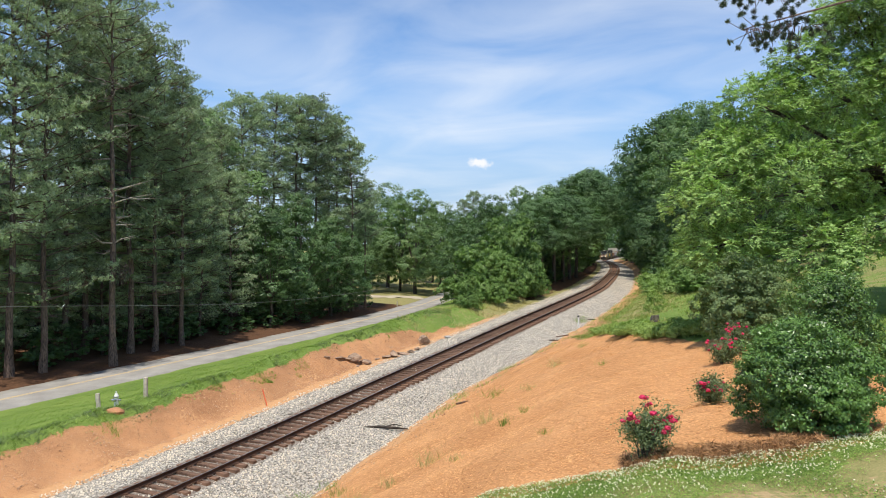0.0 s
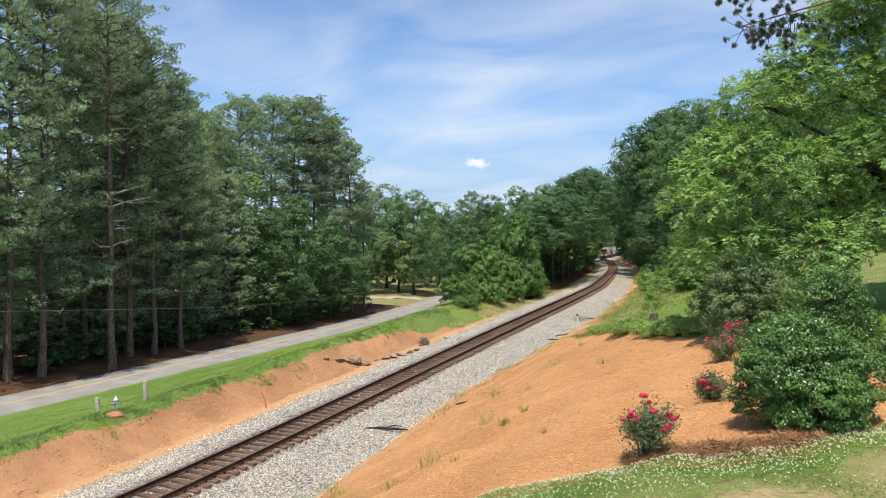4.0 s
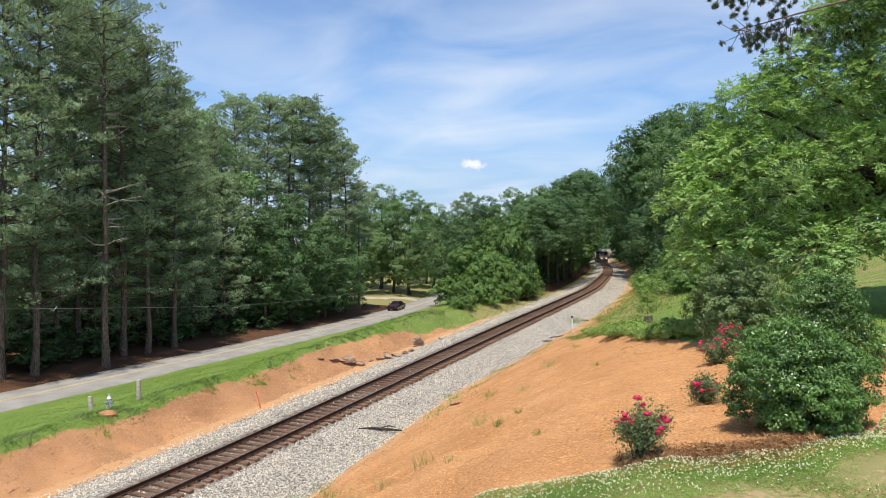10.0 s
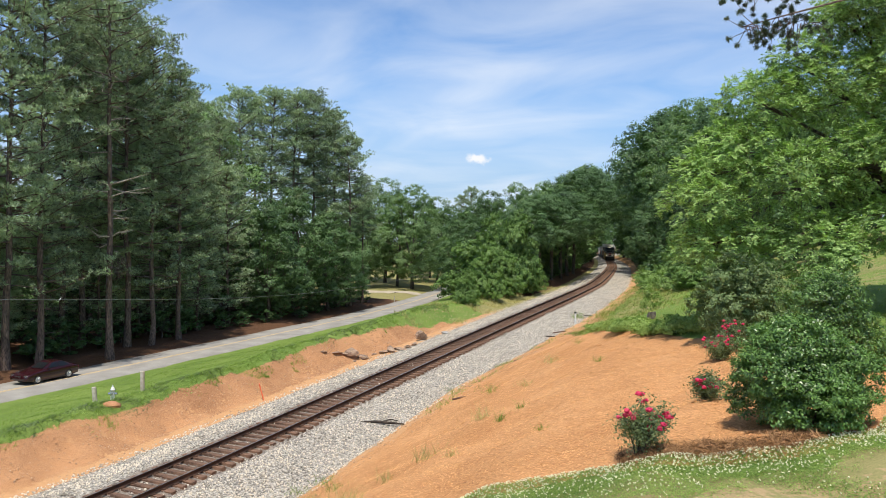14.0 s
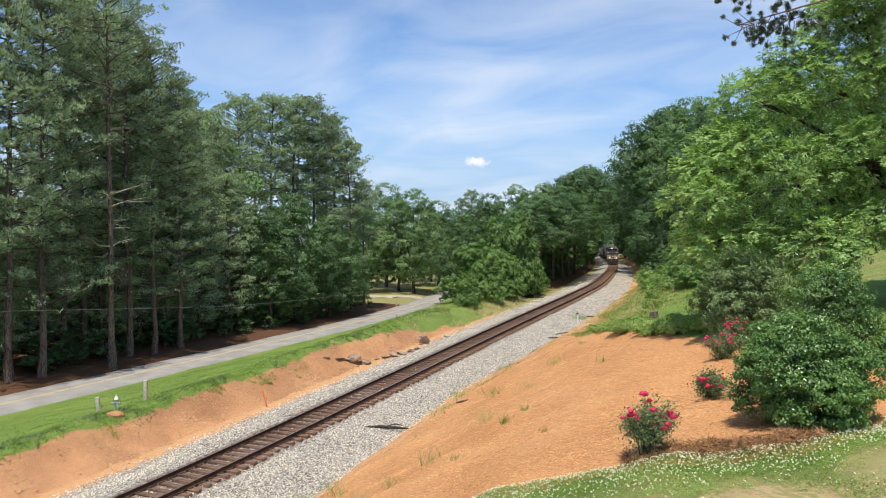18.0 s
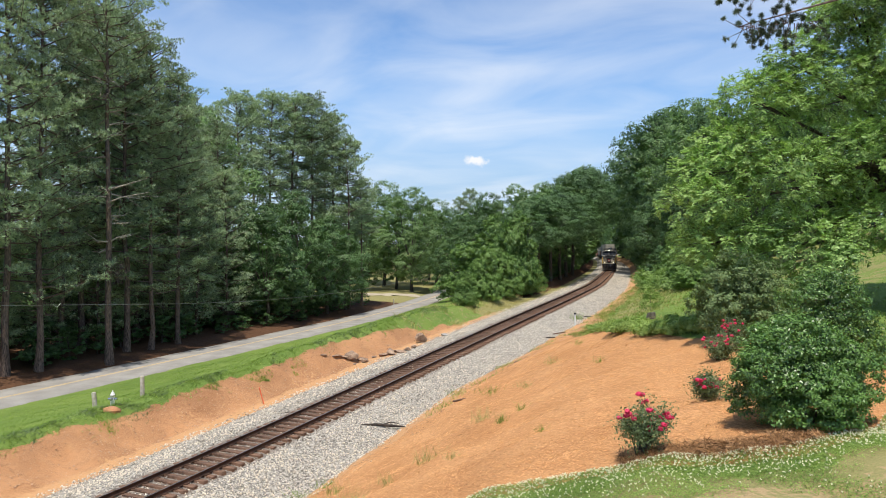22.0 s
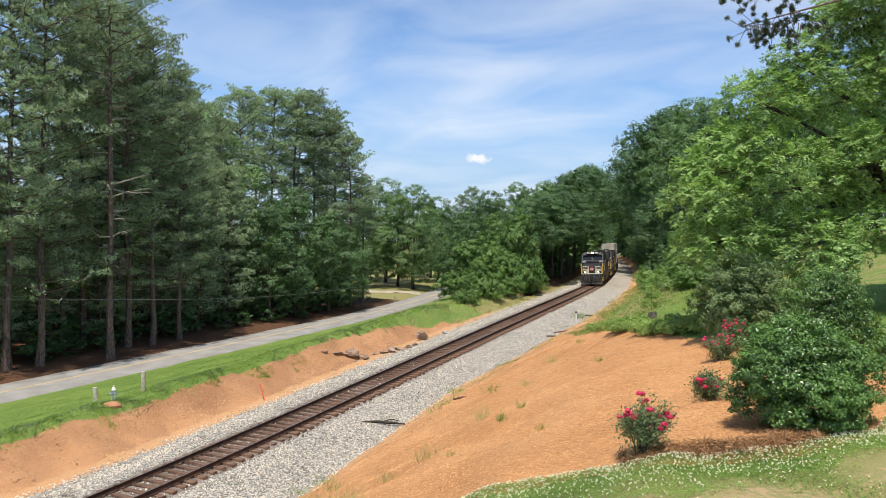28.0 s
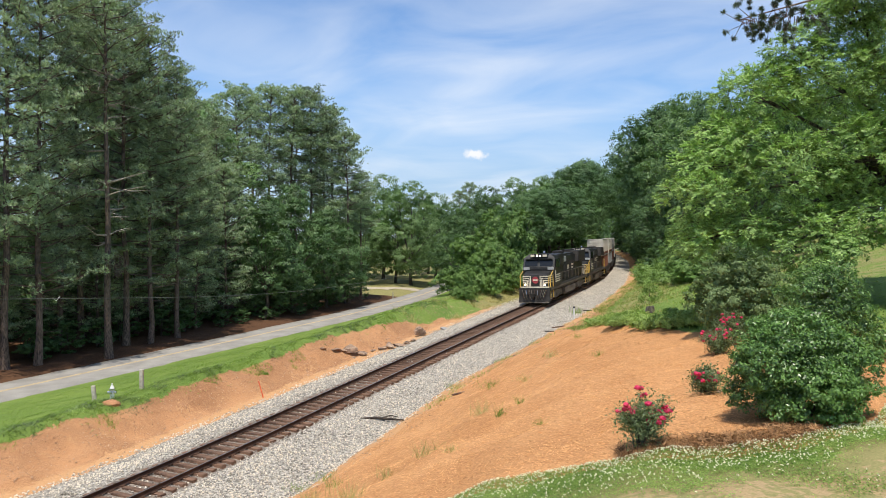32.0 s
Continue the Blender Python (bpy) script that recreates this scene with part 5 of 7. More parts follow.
    for x in (-0.95, 0.95):
        bm = cyl(bmesh.new(), (x, 0.72, 1.78), (x, 0.6, 1.78), 0.085, n=14)
        part("ditch_light", bm, M_LAMP if nose else M_CREAM, e, "lit round ditch light" if nose else "")
    part("front_step", box(bmesh.new(), -1.35, 1.35, 0.45, 0.9, 1.5, 1.6, 0.02), M_CREAM, e, "cream anticlimber ledge")
    # stripes over the nose: four bars on each side that turn down beside the emblem
    for sgn in (-1, 1):
        for k in range(4):
            z = 2.56 - k * 0.2
            x_in = 0.42 + 0.15 * k
            part("stripe", box(bmesh.new(), min(sgn * x_in, sgn * 1.22), max(sgn * x_in, sgn * 1.22), 0.84, 0.9, z - 0.05, z + 0.05), M_CREAM, e)
            part("stripe", box(bmesh.new(), min(sgn * x_in, sgn * (x_in + 0.09)), max(sgn * x_in, sgn * (x_in + 0.09)), 0.84, 0.9, 1.62, z + 0.05), M_CREAM, e)
            part("stripe", box(bmesh.new(), sgn * 1.53 - 0.03, sgn * 1.53 + 0.03, 2.6, 5.0, z - 0.05, z + 0.05), M_CREAM, e)
            bm = box(bmesh.new(), sgn * 1.265 - 0.03, sgn * 1.265 + 0.03, 1.0, 2.5, z - 0.05, z + 0.05)
            for v in bm.verts:
                if v.co.y < 1.2:
                    v.co.x *= 0.925
            part("stripe", bm, M_CREAM, e)
    bm = cyl(bmesh.new(), (0, 0.92, 2.22), (0, 0.83, 2.22), 0.3, n=24)
    for v in bm.verts:
        v.co.z = 2.22 + (v.co.z - 2.22) * 1.1
    part("emblem", bm, M_RED, e, "red round emblem plate with a pale bar")
    part("emblem_bar", box(bmesh.new(), -0.22, 0.22, 0.815, 0.832, 2.15, 2.29), M_CREAM, e)
    # hood, radiator section and roof gear
    bm = box(bmesh.new(), -1.12, 1.12, 5.1, 20.6, 1.55, 4.35, 0.0)
    bmesh.ops.bevel(bm, geom=[x for x in bm.edges if all(v.co.z > 4 for v in x.verts)], offset=0.18, segments=2, affect="EDGES")
    part("hood", bm, M_BLACK, e)
    bm = extrude_outline(bmesh.new(), [(15.6, 3.3), (15.9, 4.5), (20.0, 4.5), (20.4, 3.3)], -1.5, 1.5)
    part("radiator", bm, M_DIRTY, e)
    part("dynamic_brake_box", box(bmesh.new(), -1.32, 1.32, 5.4, 8.2, 3.3, 4.48, 0.06), M_BLACK, e)
    for y in (16.6, 17.8, 19.0):
        part("roof_fan", cyl(bmesh.new(), (0, y, 4.5), (0, y, 4.62), 0.5, n=18), M_DIRTY, e)
    part("exhaust_stack", box(bmesh.new(), -0.5, 0.5, 11.6, 12.6, 4.35, 4.6, 0.04), M_DIRTY, e)
    part("horn", cyl(bmesh.new(), (0.3, 4.2, 4.62), (0.3, 3.7, 4.78), 0.05, 0.1), M_CHROME, e)
    for x in (-1.13, 1.13):
        for k in range(9):
            y = 8.6 + k * 0.76
            part("hood_door", box(bmesh.new(), x - 0.025, x + 0.025, y, y + 0.7, 1.75, 3.6, 0.015), M_DIRTY, e)
        part("air_intake", box(bmesh.new(), x - 0.06, x + 0.06, 8.4, 10.2, 3.55, 4.1, 0.02), M_BOXGREY, e, "grey louvred air intake")
    # unreadable lettering on the hood, as plain bars
    for x in (-1.15, 1.15):
        for y0, y1, z0, z1 in ((10.9, 11.3, 2.7, 3.15), (11.5, 11.9, 2.7, 3.15), (13.2, 14.4, 3.0, 3.2), (13.2, 14.1, 2.65, 2.85)):
            part("lettering_bar", box(bmesh.new(), x - 0.012, x + 0.012, y0, y1, z0, z1), M_CREAM, e)
    for x in (-1.51, 1.51):
        part("sill_stripe", box(bmesh.new(), x - 0.012, x + 0.012, 1.2, 21.2, 1.34, 1.41), M_DUST, e)
    # tank, trucks, wheels
    bm = extrude_outline(bmesh.new(), [(7.6, 1.15), (7.6, 0.7), (8.0, 0.3), (13.6, 0.3), (14.0, 0.7), (14.0, 1.15)], -1.45, 1.45)
    bmesh.ops.bevel(bm, geom=list(bm.edges), offset=0.12, segments=2, affect="EDGES")
    part("fuel_tank", bm, M_DUST, e)
    for y in (4.2, 17.6):
        for x in (-1.2, 1.2):
            bm = extrude_outline(bmesh.new(), [(y - 2.6, 0.55), (y - 2.5, 0.95), (y - 0.9, 1.05), (y + 0.9, 1.05), (y + 2.5, 0.95), (y + 2.6, 0.55), (y + 1.2, 0.5), (y + 0.6, 0.32), (y - 0.6, 0.32), (y - 1.2, 0.5)], x - 0.09, x + 0.09)
            f = part("truck_frame", bm, M_DUST, e)
            for k in (-1.95, 0, 1.95):
                part("axle_box", box(bmesh.new(), x - 0.16, x + 0.16, y + k - 0.22, y + k + 0.22, 0.4, 0.75, 0.04), M_DUST, f)
        for k in (-1.95, 0, 1.95):
            w = bmesh.new()
            cyl(w, (-0.83, 0, 0), (-0.69, 0, 0), 0.53, n=20)
            cyl(w, (0.69, 0, 0), (0.83, 0, 0), 0.53, n=20)
            cyl(w, (-0.7, 0, 0), (0.7, 0, 0), 0.1, n=10)
            o = part("wheelset", w, M_RAIL, e)
            o.location = (0, y + k, 0.53)
    for k in range(9):
        # slack air hoses, cables and grab rods over the pilot
        x = -1.15 + k * 0.29
        path = [(x, 0.28, 1.3, 0.022), (x * 0.9 + 0.05, 0.0, 0.95, 0.022), (x * 0.75 + 0.1 * (k % 3 - 1), -0.08, 0.62, 0.02), (x * 0.6, 0.02, 0.42, 0.018)]
        part("air_hose", tube_mesh("air_hose", [path], 5), M_DUST if k % 2 else M_RAIL, e)
    for x in (-1.35, 1.35):
        part("corner_post", cyl(bmesh.new(), (x, 0.5, 1.55), (x, 0.5, 2.5), 0.03, n=6), M_YELLOW, e)
    part("front_rail", cyl(bmesh.new(), (-1.35, 0.5, 2.45), (-0.5, 0.5, 2.3), 0.022, n=6), M_DUST, e)
    part("front_rail", cyl(bmesh.new(), (1.35, 0.5, 2.45), (0.5, 0.5, 2.3), 0.022, n=6), M_DUST, e)
    part("plow_edge", box(bmesh.new(), -1.42, 1.42, 0.02, 0.1, 0.12, 0.24, 0.01), M_DUST, e, "scuffed pale lower edge of the plow")
    for k, x in enumerate((-1.1, -0.75, -0.4, 0.4, 0.75, 1.1)):
        part("uncoupling_rod", cyl(bmesh.new(), (x, 0.12, 1.35), (x * 0.8, -0.02, 0.62), 0.025, n=6), M_CHROME if k % 2 else M_DUST, e)
    part("sunshade", box(bmesh.new(), -1.3, 1.3, 2.45, 2.8, 4.1, 4.17, 0.02), M_BLACK, e)
    # handrails and steps
    for x in (-1.46, 1.46):
        for y in (0.75, 2.0, 20.4, 21.5):
            part("stanchion", cyl(bmesh.new(), (x, y, 0.55), (x * 0.98, y + 0.04, 2.65), 0.045, n=7), M_YELLOW, e)
        bm = cyl(bmesh.new(), (x, 0.75, 2.6), (x, 2.0, 3.0), 0.04, n=7)
        part("step_rail", bm, M_YELLOW, e)
        bm = cyl(bmesh.new(), (x, 20.4, 2.75), (x, 21.5, 2.5), 0.04, n=7)
        part("step_rail", bm, M_YELLOW, e)
        for k in range(8):
            y = 6.0 + k * 1.95
            part("handrail_post", cyl(bmesh.new(), (x, y, 1.5), (x, y, 2.6), 0.022, n=6), M_DUST, e)
        part("handrail", cyl(bmesh.new(), (x, 5.2, 2.6), (x, 20.4, 2.6), 0.025, n=6), M_DUST, e)
        for y in (0.95, 20.9):
            for z in (0.45, 0.8, 1.15):
                part("step", box(bmesh.new(), min(x, x * 0.8), max(x, x * 0.8), y - 0.3, y + 0.3, z, z + 0.05), M_CREAM, e)
    return e


def well_car(m):
    c = thing("well_car", m, "black skeletal container well car", "rail car", "cars of the train")
    for x in (-1.42, 1.42):
        bm = extrude_outline(bmesh.new(), [(0.6, 1.0), (3.0, 0.95), (3.6, 0.4), (16.6, 0.4), (17.2, 0.95), (19.6, 1.0), (19.6, 1.3), (0.6, 1.3)], x - 0.07, x + 0.07)
        part("side_sill", bm, M_DIRTY, c)
    part("floor_pan", box(bmesh.new(), -1.35, 1.35, 3.4, 16.8, 0.38, 0.46), M_DIRTY, c)
    for y0, y1 in ((0.2, 3.0), (17.2, 20.0)):
        part("end_platform", box(bmesh.new(), -1.4, 1.4, y0, y1, 1.0, 1.3, 0.04), M_DIRTY, c)
    for y in (1.5, 18.7):
        for x in (-1.05, 1.05):
            part("truck_frame", extrude_outline(bmesh.new(), [(y - 1.2, 0.4), (y - 1.1, 0.75), (y + 1.1, 0.75), (y + 1.2, 0.4), (y + 0.4, 0.3), (y - 0.4, 0.3)], x - 0.08, x + 0.08), M_DIRTY, c)
        for k in (-0.9, 0.9):
            w = bmesh.new()
            for x in (-0.83, 0.69):
                cyl(w, (x, 0, 0), (x + 0.14, 0, 0), 0.45, n=18)
            cyl(w, (-0.7, 0, 0), (0.7, 0, 0), 0.09, n=8)
            o = part("wheelset", w, M_RAIL, c)
            o.location = (0, y + k, 0.45)
    return c


def container(m, length, mat, label):
    c = thing("shipping_container", m, label, "container", "containers on the train")
    w, h = 1.22, 2.6
    part("shell", box(bmesh.new(), -w + 0.04, w - 0.04, 0.04, length - 0.04, 0.05, h - 0.03), mat, c)
    n = int(length / 0.8)
    for x in (-w + 0.025, w - 0.025):
        rib = None
        for k in range(n):
            y = 0.3 + k * (length - 0.6) / n
            if rib is None:
                rib = part("side_rib", box(bmesh.new(), x - 0.02, x + 0.02, 0, 0.4, 0.2, h - 0.2), mat, c)
                rib.location.y = y
            else:
                again = new("side_rib", rib.data)
                again.parent = c
                again.location.y = y
    for y in (0.0, length - 0.12):
        for x in (-w, w - 0.12):
            part("corner_post", box(bmesh.new(), x, x + 0.12, y, y + 0.12, 0, h), mat, c)
        for z in (0, h - 0.12):
            part("end_rail", box(bmesh.new(), -w, w, y, y + 0.12, z, z + 0.12), mat, c)
    for x in (-w, w - 0.1):
        for z in (0, h - 0.1):
            part("side_rail", box(bmesh.new(), x, x + 0.1, 0.12, length - 0.12, z, z + 0.1), mat, c)
    for k in range(5):
        z = 0.4 + k * 0.4
        part("end_rib", box(bmesh.new(), -w + 0.15, w - 0.15, 0.0, 0.05, z, z + 0.16), mat, c)
    part("band", box(bmesh.new(), w - 0.01, w + 0.012, 0.2, length - 0.2, 0.2, 0.55), M_BOXRUST, c, "rust-coloured painted band")
    return c


def train_pose(lead, back, length, lift=0.0):
    """Pose of a car whose front end has run up to the track's arc length `lead` + `back`, towards the viewer."""
    a, b = lead + back + length * 0.16, lead + back + length * 0.84
    ya, yb = np.interp([a, b], ARC, GRID)
    p = Vector((float(track_x(ya)), float(ya), float(track_z(ya))))
    q = Vector((float(track_x(yb)), float(yb), float(track_z(yb))))
    d = (q - p).normalized()
    o = p - d * (length * 0.16)
    rz = math.degrees(math.atan2(-d.x, d.y))
    return pose(o.x, o.y, o.z, math.degrees(math.asin(d.z)), -2.0, rz) @ Matrix.Translation((0, 0, lift))


def lead_at(t):
    y = np.interp(t, [0, 19, 21, 23, 24.5, 26, 28, 30, 32], [366.2, 189.5, 170.8, 151.6, 136.6, 121, 101.2, 84.0, 67.8])
    return float(np.interp(y, GRID, ARC))


TRAIN = []
lead_engine = loco(train_pose(lead_at(0), 0, 22.2), "black freight locomotive with cream stripes and lit headlights")
rear_engine = loco(train_pose(lead_at(0), 22.9, 22.2), "black second locomotive coupled behind the first", nose=False)
TRAIN += [(lead_engine, 0.0, 22.2, 0.0, 0.0), (rear_engine, 22.9, 22.2, 0.0, 0.0)]
_car = well_car(train_pose(lead_at(0), 45.9, 20.2))
_boxes = [container(pose(0, 0, 0), 16.1, M_BOX, "cream steel shipping container with a rust-coloured band"),
          container(pose(0, 0, 0), 16.1, M_BOXGREY, "grey steel shipping container"),
          container(pose(0, 0, 0), 12.2, M_BOXRUST, "rust-brown steel shipping container")]
_used = set()
for i in range(9):
    back = 45.9 + i * 20.6
    car = _car if i == 0 else copy_thing(_car, pose(0, 0, 0))
    TRAIN.append((car, back, 20.2, 0.0, 0.0))
    low, high = _boxes[(2, 1, 2, 0, 1)[i % 5]], _boxes[(0, 0, 1, 0, 1, 0)[i % 6]]
    for b, lift in ((low, 0.47), (high, 3.09)):
        c = b if b not in _used else copy_thing(b, pose(0, 0, 0))
        _used.add(b)
        TRAIN.append((c, back, 20.2, lift, 4.0 if b is _boxes[2] else 2.05))

# ---------------------------------------------------------------- the car on the road
def sedan(m):
    """A two-door saloon; its nose stands at y = 0 and it faces -y."""
    c = thing("car", m, "dark maroon two-door car with silver wheels", "car")
    body = bmesh.new()
    outline = [(0.05, 0.32), (0.0, 0.55), (0.12, 0.72), (0.5, 0.82), (1.35, 0.95), (2.3, 0.98), (3.5, 0.99), (4.25, 0.97), (4.6, 0.86), (4.65, 0.6), (4.55, 0.32), (3.95, 0.22), (0.6, 0.2)]
    secs = []
    for x, dz, pull in ((-0.9, -0.06, 0.16), (-0.86, -0.01, 0.05), (-0.5, 0.02, 0.0), (0, 0.03, -0.03), (0.5, 0.02, 0.0), (0.86, -0.01, 0.05), (0.9, -0.06, 0.16)):
        secs.append([body.verts.new((x, y + (pull if y < 2.3 else -pull), z + (dz if z > 0.5 else 0))) for y, z in outline])
    for a, b in zip(secs, secs[1:]):
        for i in range(len(outline)):
            j = (i + 1) % len(outline)
            body.faces.new((a[i], a[j], b[j], b[i]))
    body.faces.new(secs[0][::-1])
    body.faces.new(secs[-1])
    bmesh.ops.recalc_face_normals(body, faces=body.faces)
    part("body", body, M_CARPAINT, c, smooth=True)
    roof = bmesh.new()
    top = [(1.45, 0.94), (2.25, 1.36), (2.7, 1.41), (3.2, 1.39), (3.9, 1.1), (4.2, 0.95)]
    rows = []
    for x, k in ((-1, 0.0), (-0.86, 1.0), (0, 1.05), (0.86, 1.0), (1, 0.0)):
        rows.append([roof.verts.new((x * (0.8 if k == 0 else 0.72 + 0.05 * (1.41 - z)), y, 0.93 + (z - 0.93) * (k if k else 0.0))) for y, z in top])
    for a, b in zip(rows, rows[1:]):
        for i in range(len(top) - 1):
            roof.faces.new((a[i], a[i + 1], b[i + 1], b[i]))
    bmesh.ops.recalc_face_normals(roof, faces=roof.faces)
    part("roof", roof, M_CARPAINT, c, smooth=False)

    def pane(name, pts):
        bm = bmesh.new()
        a = [bm.verts.new(p) for p in pts]
        mid = Vector((0, 2.7, 0.9))
        b = [bm.verts.new(Vector(p) + (mid - Vector(p)).normalized() * 0.04) for p in pts]
        bm.faces.new(a)
        for i in range(len(a)):
            bm.faces.new((a[i - 1], a[i], b[i], b[i - 1]))
        bmesh.ops.recalc_face_normals(bm, faces=bm.faces)
        part(name, bm, M_GLASS, c)

    pane("windshield", [(-0.58, 1.55, 1.02), (0.58, 1.55, 1.02), (0.52, 2.2, 1.36), (-0.52, 2.2, 1.36)])
    pane("rear_window", [(-0.54, 4.12, 1.02), (0.54, 4.12, 1.02), (0.5, 3.35, 1.37), (-0.5, 3.35, 1.37)])
    for s in (-1, 1):
        pane("side_window", [(s * 0.79, 1.85, 1.0), (s * 0.79, 2.75, 1.0), (s * 0.67, 2.75, 1.36), (s * 0.67, 2.3, 1.34)])
        pane("side_window", [(s * 0.79, 2.85, 1.0), (s * 0.79, 3.8, 1.0), (s * 0.67, 3.3, 1.34), (s * 0.67, 2.85, 1.36)])
        part("headlight", box(bmesh.new(), min(s * 0.5, s * 0.8), max(s * 0.5, s * 0.8), 0.06, 0.3, 0.58, 0.74, 0.04), M_CHROME, c, "clear glass headlight")
        part("tail_light", box(bmesh.new(), min(s * 0.5, s * 0.82), max(s * 0.5, s * 0.82), 4.5, 4.66, 0.66, 0.82, 0.03), M_RED, c)
        part("mirror", box(bmesh.new(), min(s * 0.86, s * 1.02), max(s * 0.86, s * 1.02), 1.78, 1.9, 0.96, 1.08, 0.03), M_CARPAINT, c)
        part("side_trim", box(bmesh.new(), s * 0.9 - 0.012, s * 0.9 + 0.012, 1.25, 3.3, 0.55, 0.6), M_CARPAINT, c)
    part("grille", box(bmesh.new(), -0.32, 0.32, -0.01, 0.12, 0.5, 0.68, 0.03), M_TYRE, c)
    part("plate", box(bmesh.new(), -0.25, 0.25, 4.6, 4.68, 0.5, 0.62), M_WHITE, c)
    for x in (-0.8, 0.8):
        for y in (0.95, 3.65):
            w = part("wheel", cyl(bmesh.new(), (-0.1, 0, 0), (0.1, 0, 0), 0.33, n=26), M_TYRE, c)
            w.location = (x, y, 0.33)
            s = 1 if x > 0 else -1
            rim = cyl(bmesh.new(), (s * 0.085, 0, 0), (s * 0.112, 0, 0), 0.22, n=20)
            for k in range(5):
                a = k * 2 * math.pi / 5
                cyl(rim, (s * 0.115, 0, 0), (s * 0.115, math.cos(a) * 0.2, math.sin(a) * 0.2), 0.03, n=6)
            part("rim", rim, M_CHROME, w, "silver alloy rim")
    return c


_road_arc = np.concatenate([[0], np.cumsum(np.hypot(np.diff(_rx), np.diff(_ry)))])


def car_pose(t):
    s = float(np.interp(CAR_Y, _ry, _road_arc)) - CAR_SPEED * (t - 13.0) - 1.7 * max(0.0, t - 12.7)
    y = float(np.interp(s, _road_arc, _ry))
    x = float(road_x(y))
    k = float((road_x(y + 1) - road_x(y - 1)) / 2)
    n = math.sqrt(1 + k * k)
    lane = -0.9
    return pose(x + lane / n, y - lane * k / n, ROAD_Z + 0.075, 0, 0, -math.degrees(math.atan(k)))


CAR_Y, CAR_SPEED = 70.0, 16.6
maroon_car = sedan(car_pose(0))

# ---------------------------------------------------------------- shrubs, roses and small things
def rose_bush(m, seed, r, h, blooms, label):
    """A thin shrub of grey-green leaves on bare canes, with clusters of red blooms."""
    rng = np.random.default_rng(seed)
    root = thing("rose_bush", m, label, "rose bush", "rose bushes in the bed")
    canes, at, out = [], [], []
    for k in range(26):
        w, f = rng.uniform(0, 2 * math.pi), rng.uniform(0.25, 1.0)
        tip = np.array([math.cos(w) * r * f, math.sin(w) * r * f, h * rng.uniform(0.55, 1.0) * (1.05 - 0.35 * f * f)])
        mid = tip * (0.45, 0.45, 0.6)
        canes.append([(rng.normal(0, 0.04), rng.normal(0, 0.04), -0.05, 0.012), (*mid, 0.008), (*tip, 0.004)])
        for j in range(5):
            c = mid + (tip - mid) * rng.uniform(-0.4, 1.0) + rng.normal(0, 0.09, 3)
            at.append(c)
            out.append(tip)
    at = np.array(at)
    per = 34
    p = np.repeat(at, per, 0) + rng.normal(size=(len(at) * per, 3)) * 0.075
    p = p[p[:, 2] > 0.03]
    n = rng.normal(size=p.shape) * 0.7 + p * (0.7, 0.7, 0.2) + np.array([0, 0, 0.5])
    tagged(part("branchwork", tube_mesh("branchwork", canes, 5), M_BARK, root), kind="stuff")
    part("foliage", leaf_mesh("foliage", p, n, 0.055, 0.032, rng), M_ROSELEAF, root)
    for k in range(blooms):
        tip = np.array(canes[k % 17][-1][:3]) + rng.normal(0, 0.05, 3) + (0, 0, 0.03)
        bm = bmesh.new()
        bmesh.ops.create_icosphere(bm, subdivisions=2, radius=0.052)
        for v in bm.verts:
            v.co *= rng.uniform(0.65, 1.3)
            v.co.z *= 0.75
            v.co += Vector(tip)
        part("bloom", bm, M_PETAL, root)
    return root


def rock(name, x, y, size, seed, label, mat=None, sink=0.25, hard=1.0):
    rng = np.random.default_rng(seed)
    bm = bmesh.new()
    bmesh.ops.create_icosphere(bm, subdivisions=3, radius=1.0)
    cuts = rng.normal(size=(16, 3))
    cuts /= np.linalg.norm(cuts, axis=1, keepdims=True)
    for v in bm.verts:
        p = v.co.copy()
        for c in cuts:
            over = p.dot(Vector(c)) - 0.34 - 0.3 * abs(c[0])
            if over > 0:
                p -= Vector(c) * over * hard
        p += p.normalized() * (noise.noise(p * 2.1 + Vector((seed, 0, 0))) * 0.08 + noise.noise(p * 6 + Vector((seed, 0, 0))) * 0.1)
        v.co = Vector((p.x * size[0], p.y * size[1], p.z * size[2]))
    ob = part(name, bm, mat or M_ROCK)
    ob.matrix_basis = pose(x, y, gz(x, y) + size[2] * (1 - 2 * sink), rng.uniform(-8, 8), rng.uniform(-8, 8), rng.uniform(0, 360))
    return tagged(ob, label, "rock")


def hydrant(x, y):
    h = thing("fire_hydrant", pose(x, y, gz(x, y)), "small silver-white fire hydrant in the grass", "hydrant")
    bm = cyl(bmesh.new(), (0, 0, -0.05), (0, 0, 0.08), 0.16, n=18)
    part("base_flange", bm, M_CHROME, h)
    part("barrel", cyl(bmesh.new(), (0, 0, 0.08), (0, 0, 0.6), 0.11, 0.105, 18), M_WHITE, h)
    part("collar", cyl(bmesh.new(), (0, 0, 0.56), (0, 0, 0.61), 0.14, n=18), M_CHROME, h)
    bm = cyl(bmesh.new(), (0, 0, 0.61), (0, 0, 0.76), 0.115, 0.05, 18)
    cyl(bm, (0, 0, 0.78), (0, 0, 0.85), 0.03, n=6)
    part("bonnet", bm, M_WHITE, h)
    for d in ((-1, 0), (1, 0), (0, -1)):
        part("nozzle", cyl(bmesh.new(), (d[0] * 0.08, d[1] * 0.08, 0.42), (d[0] * 0.22, d[1] * 0.22, 0.42), 0.065, n=12), M_CHROME, h)


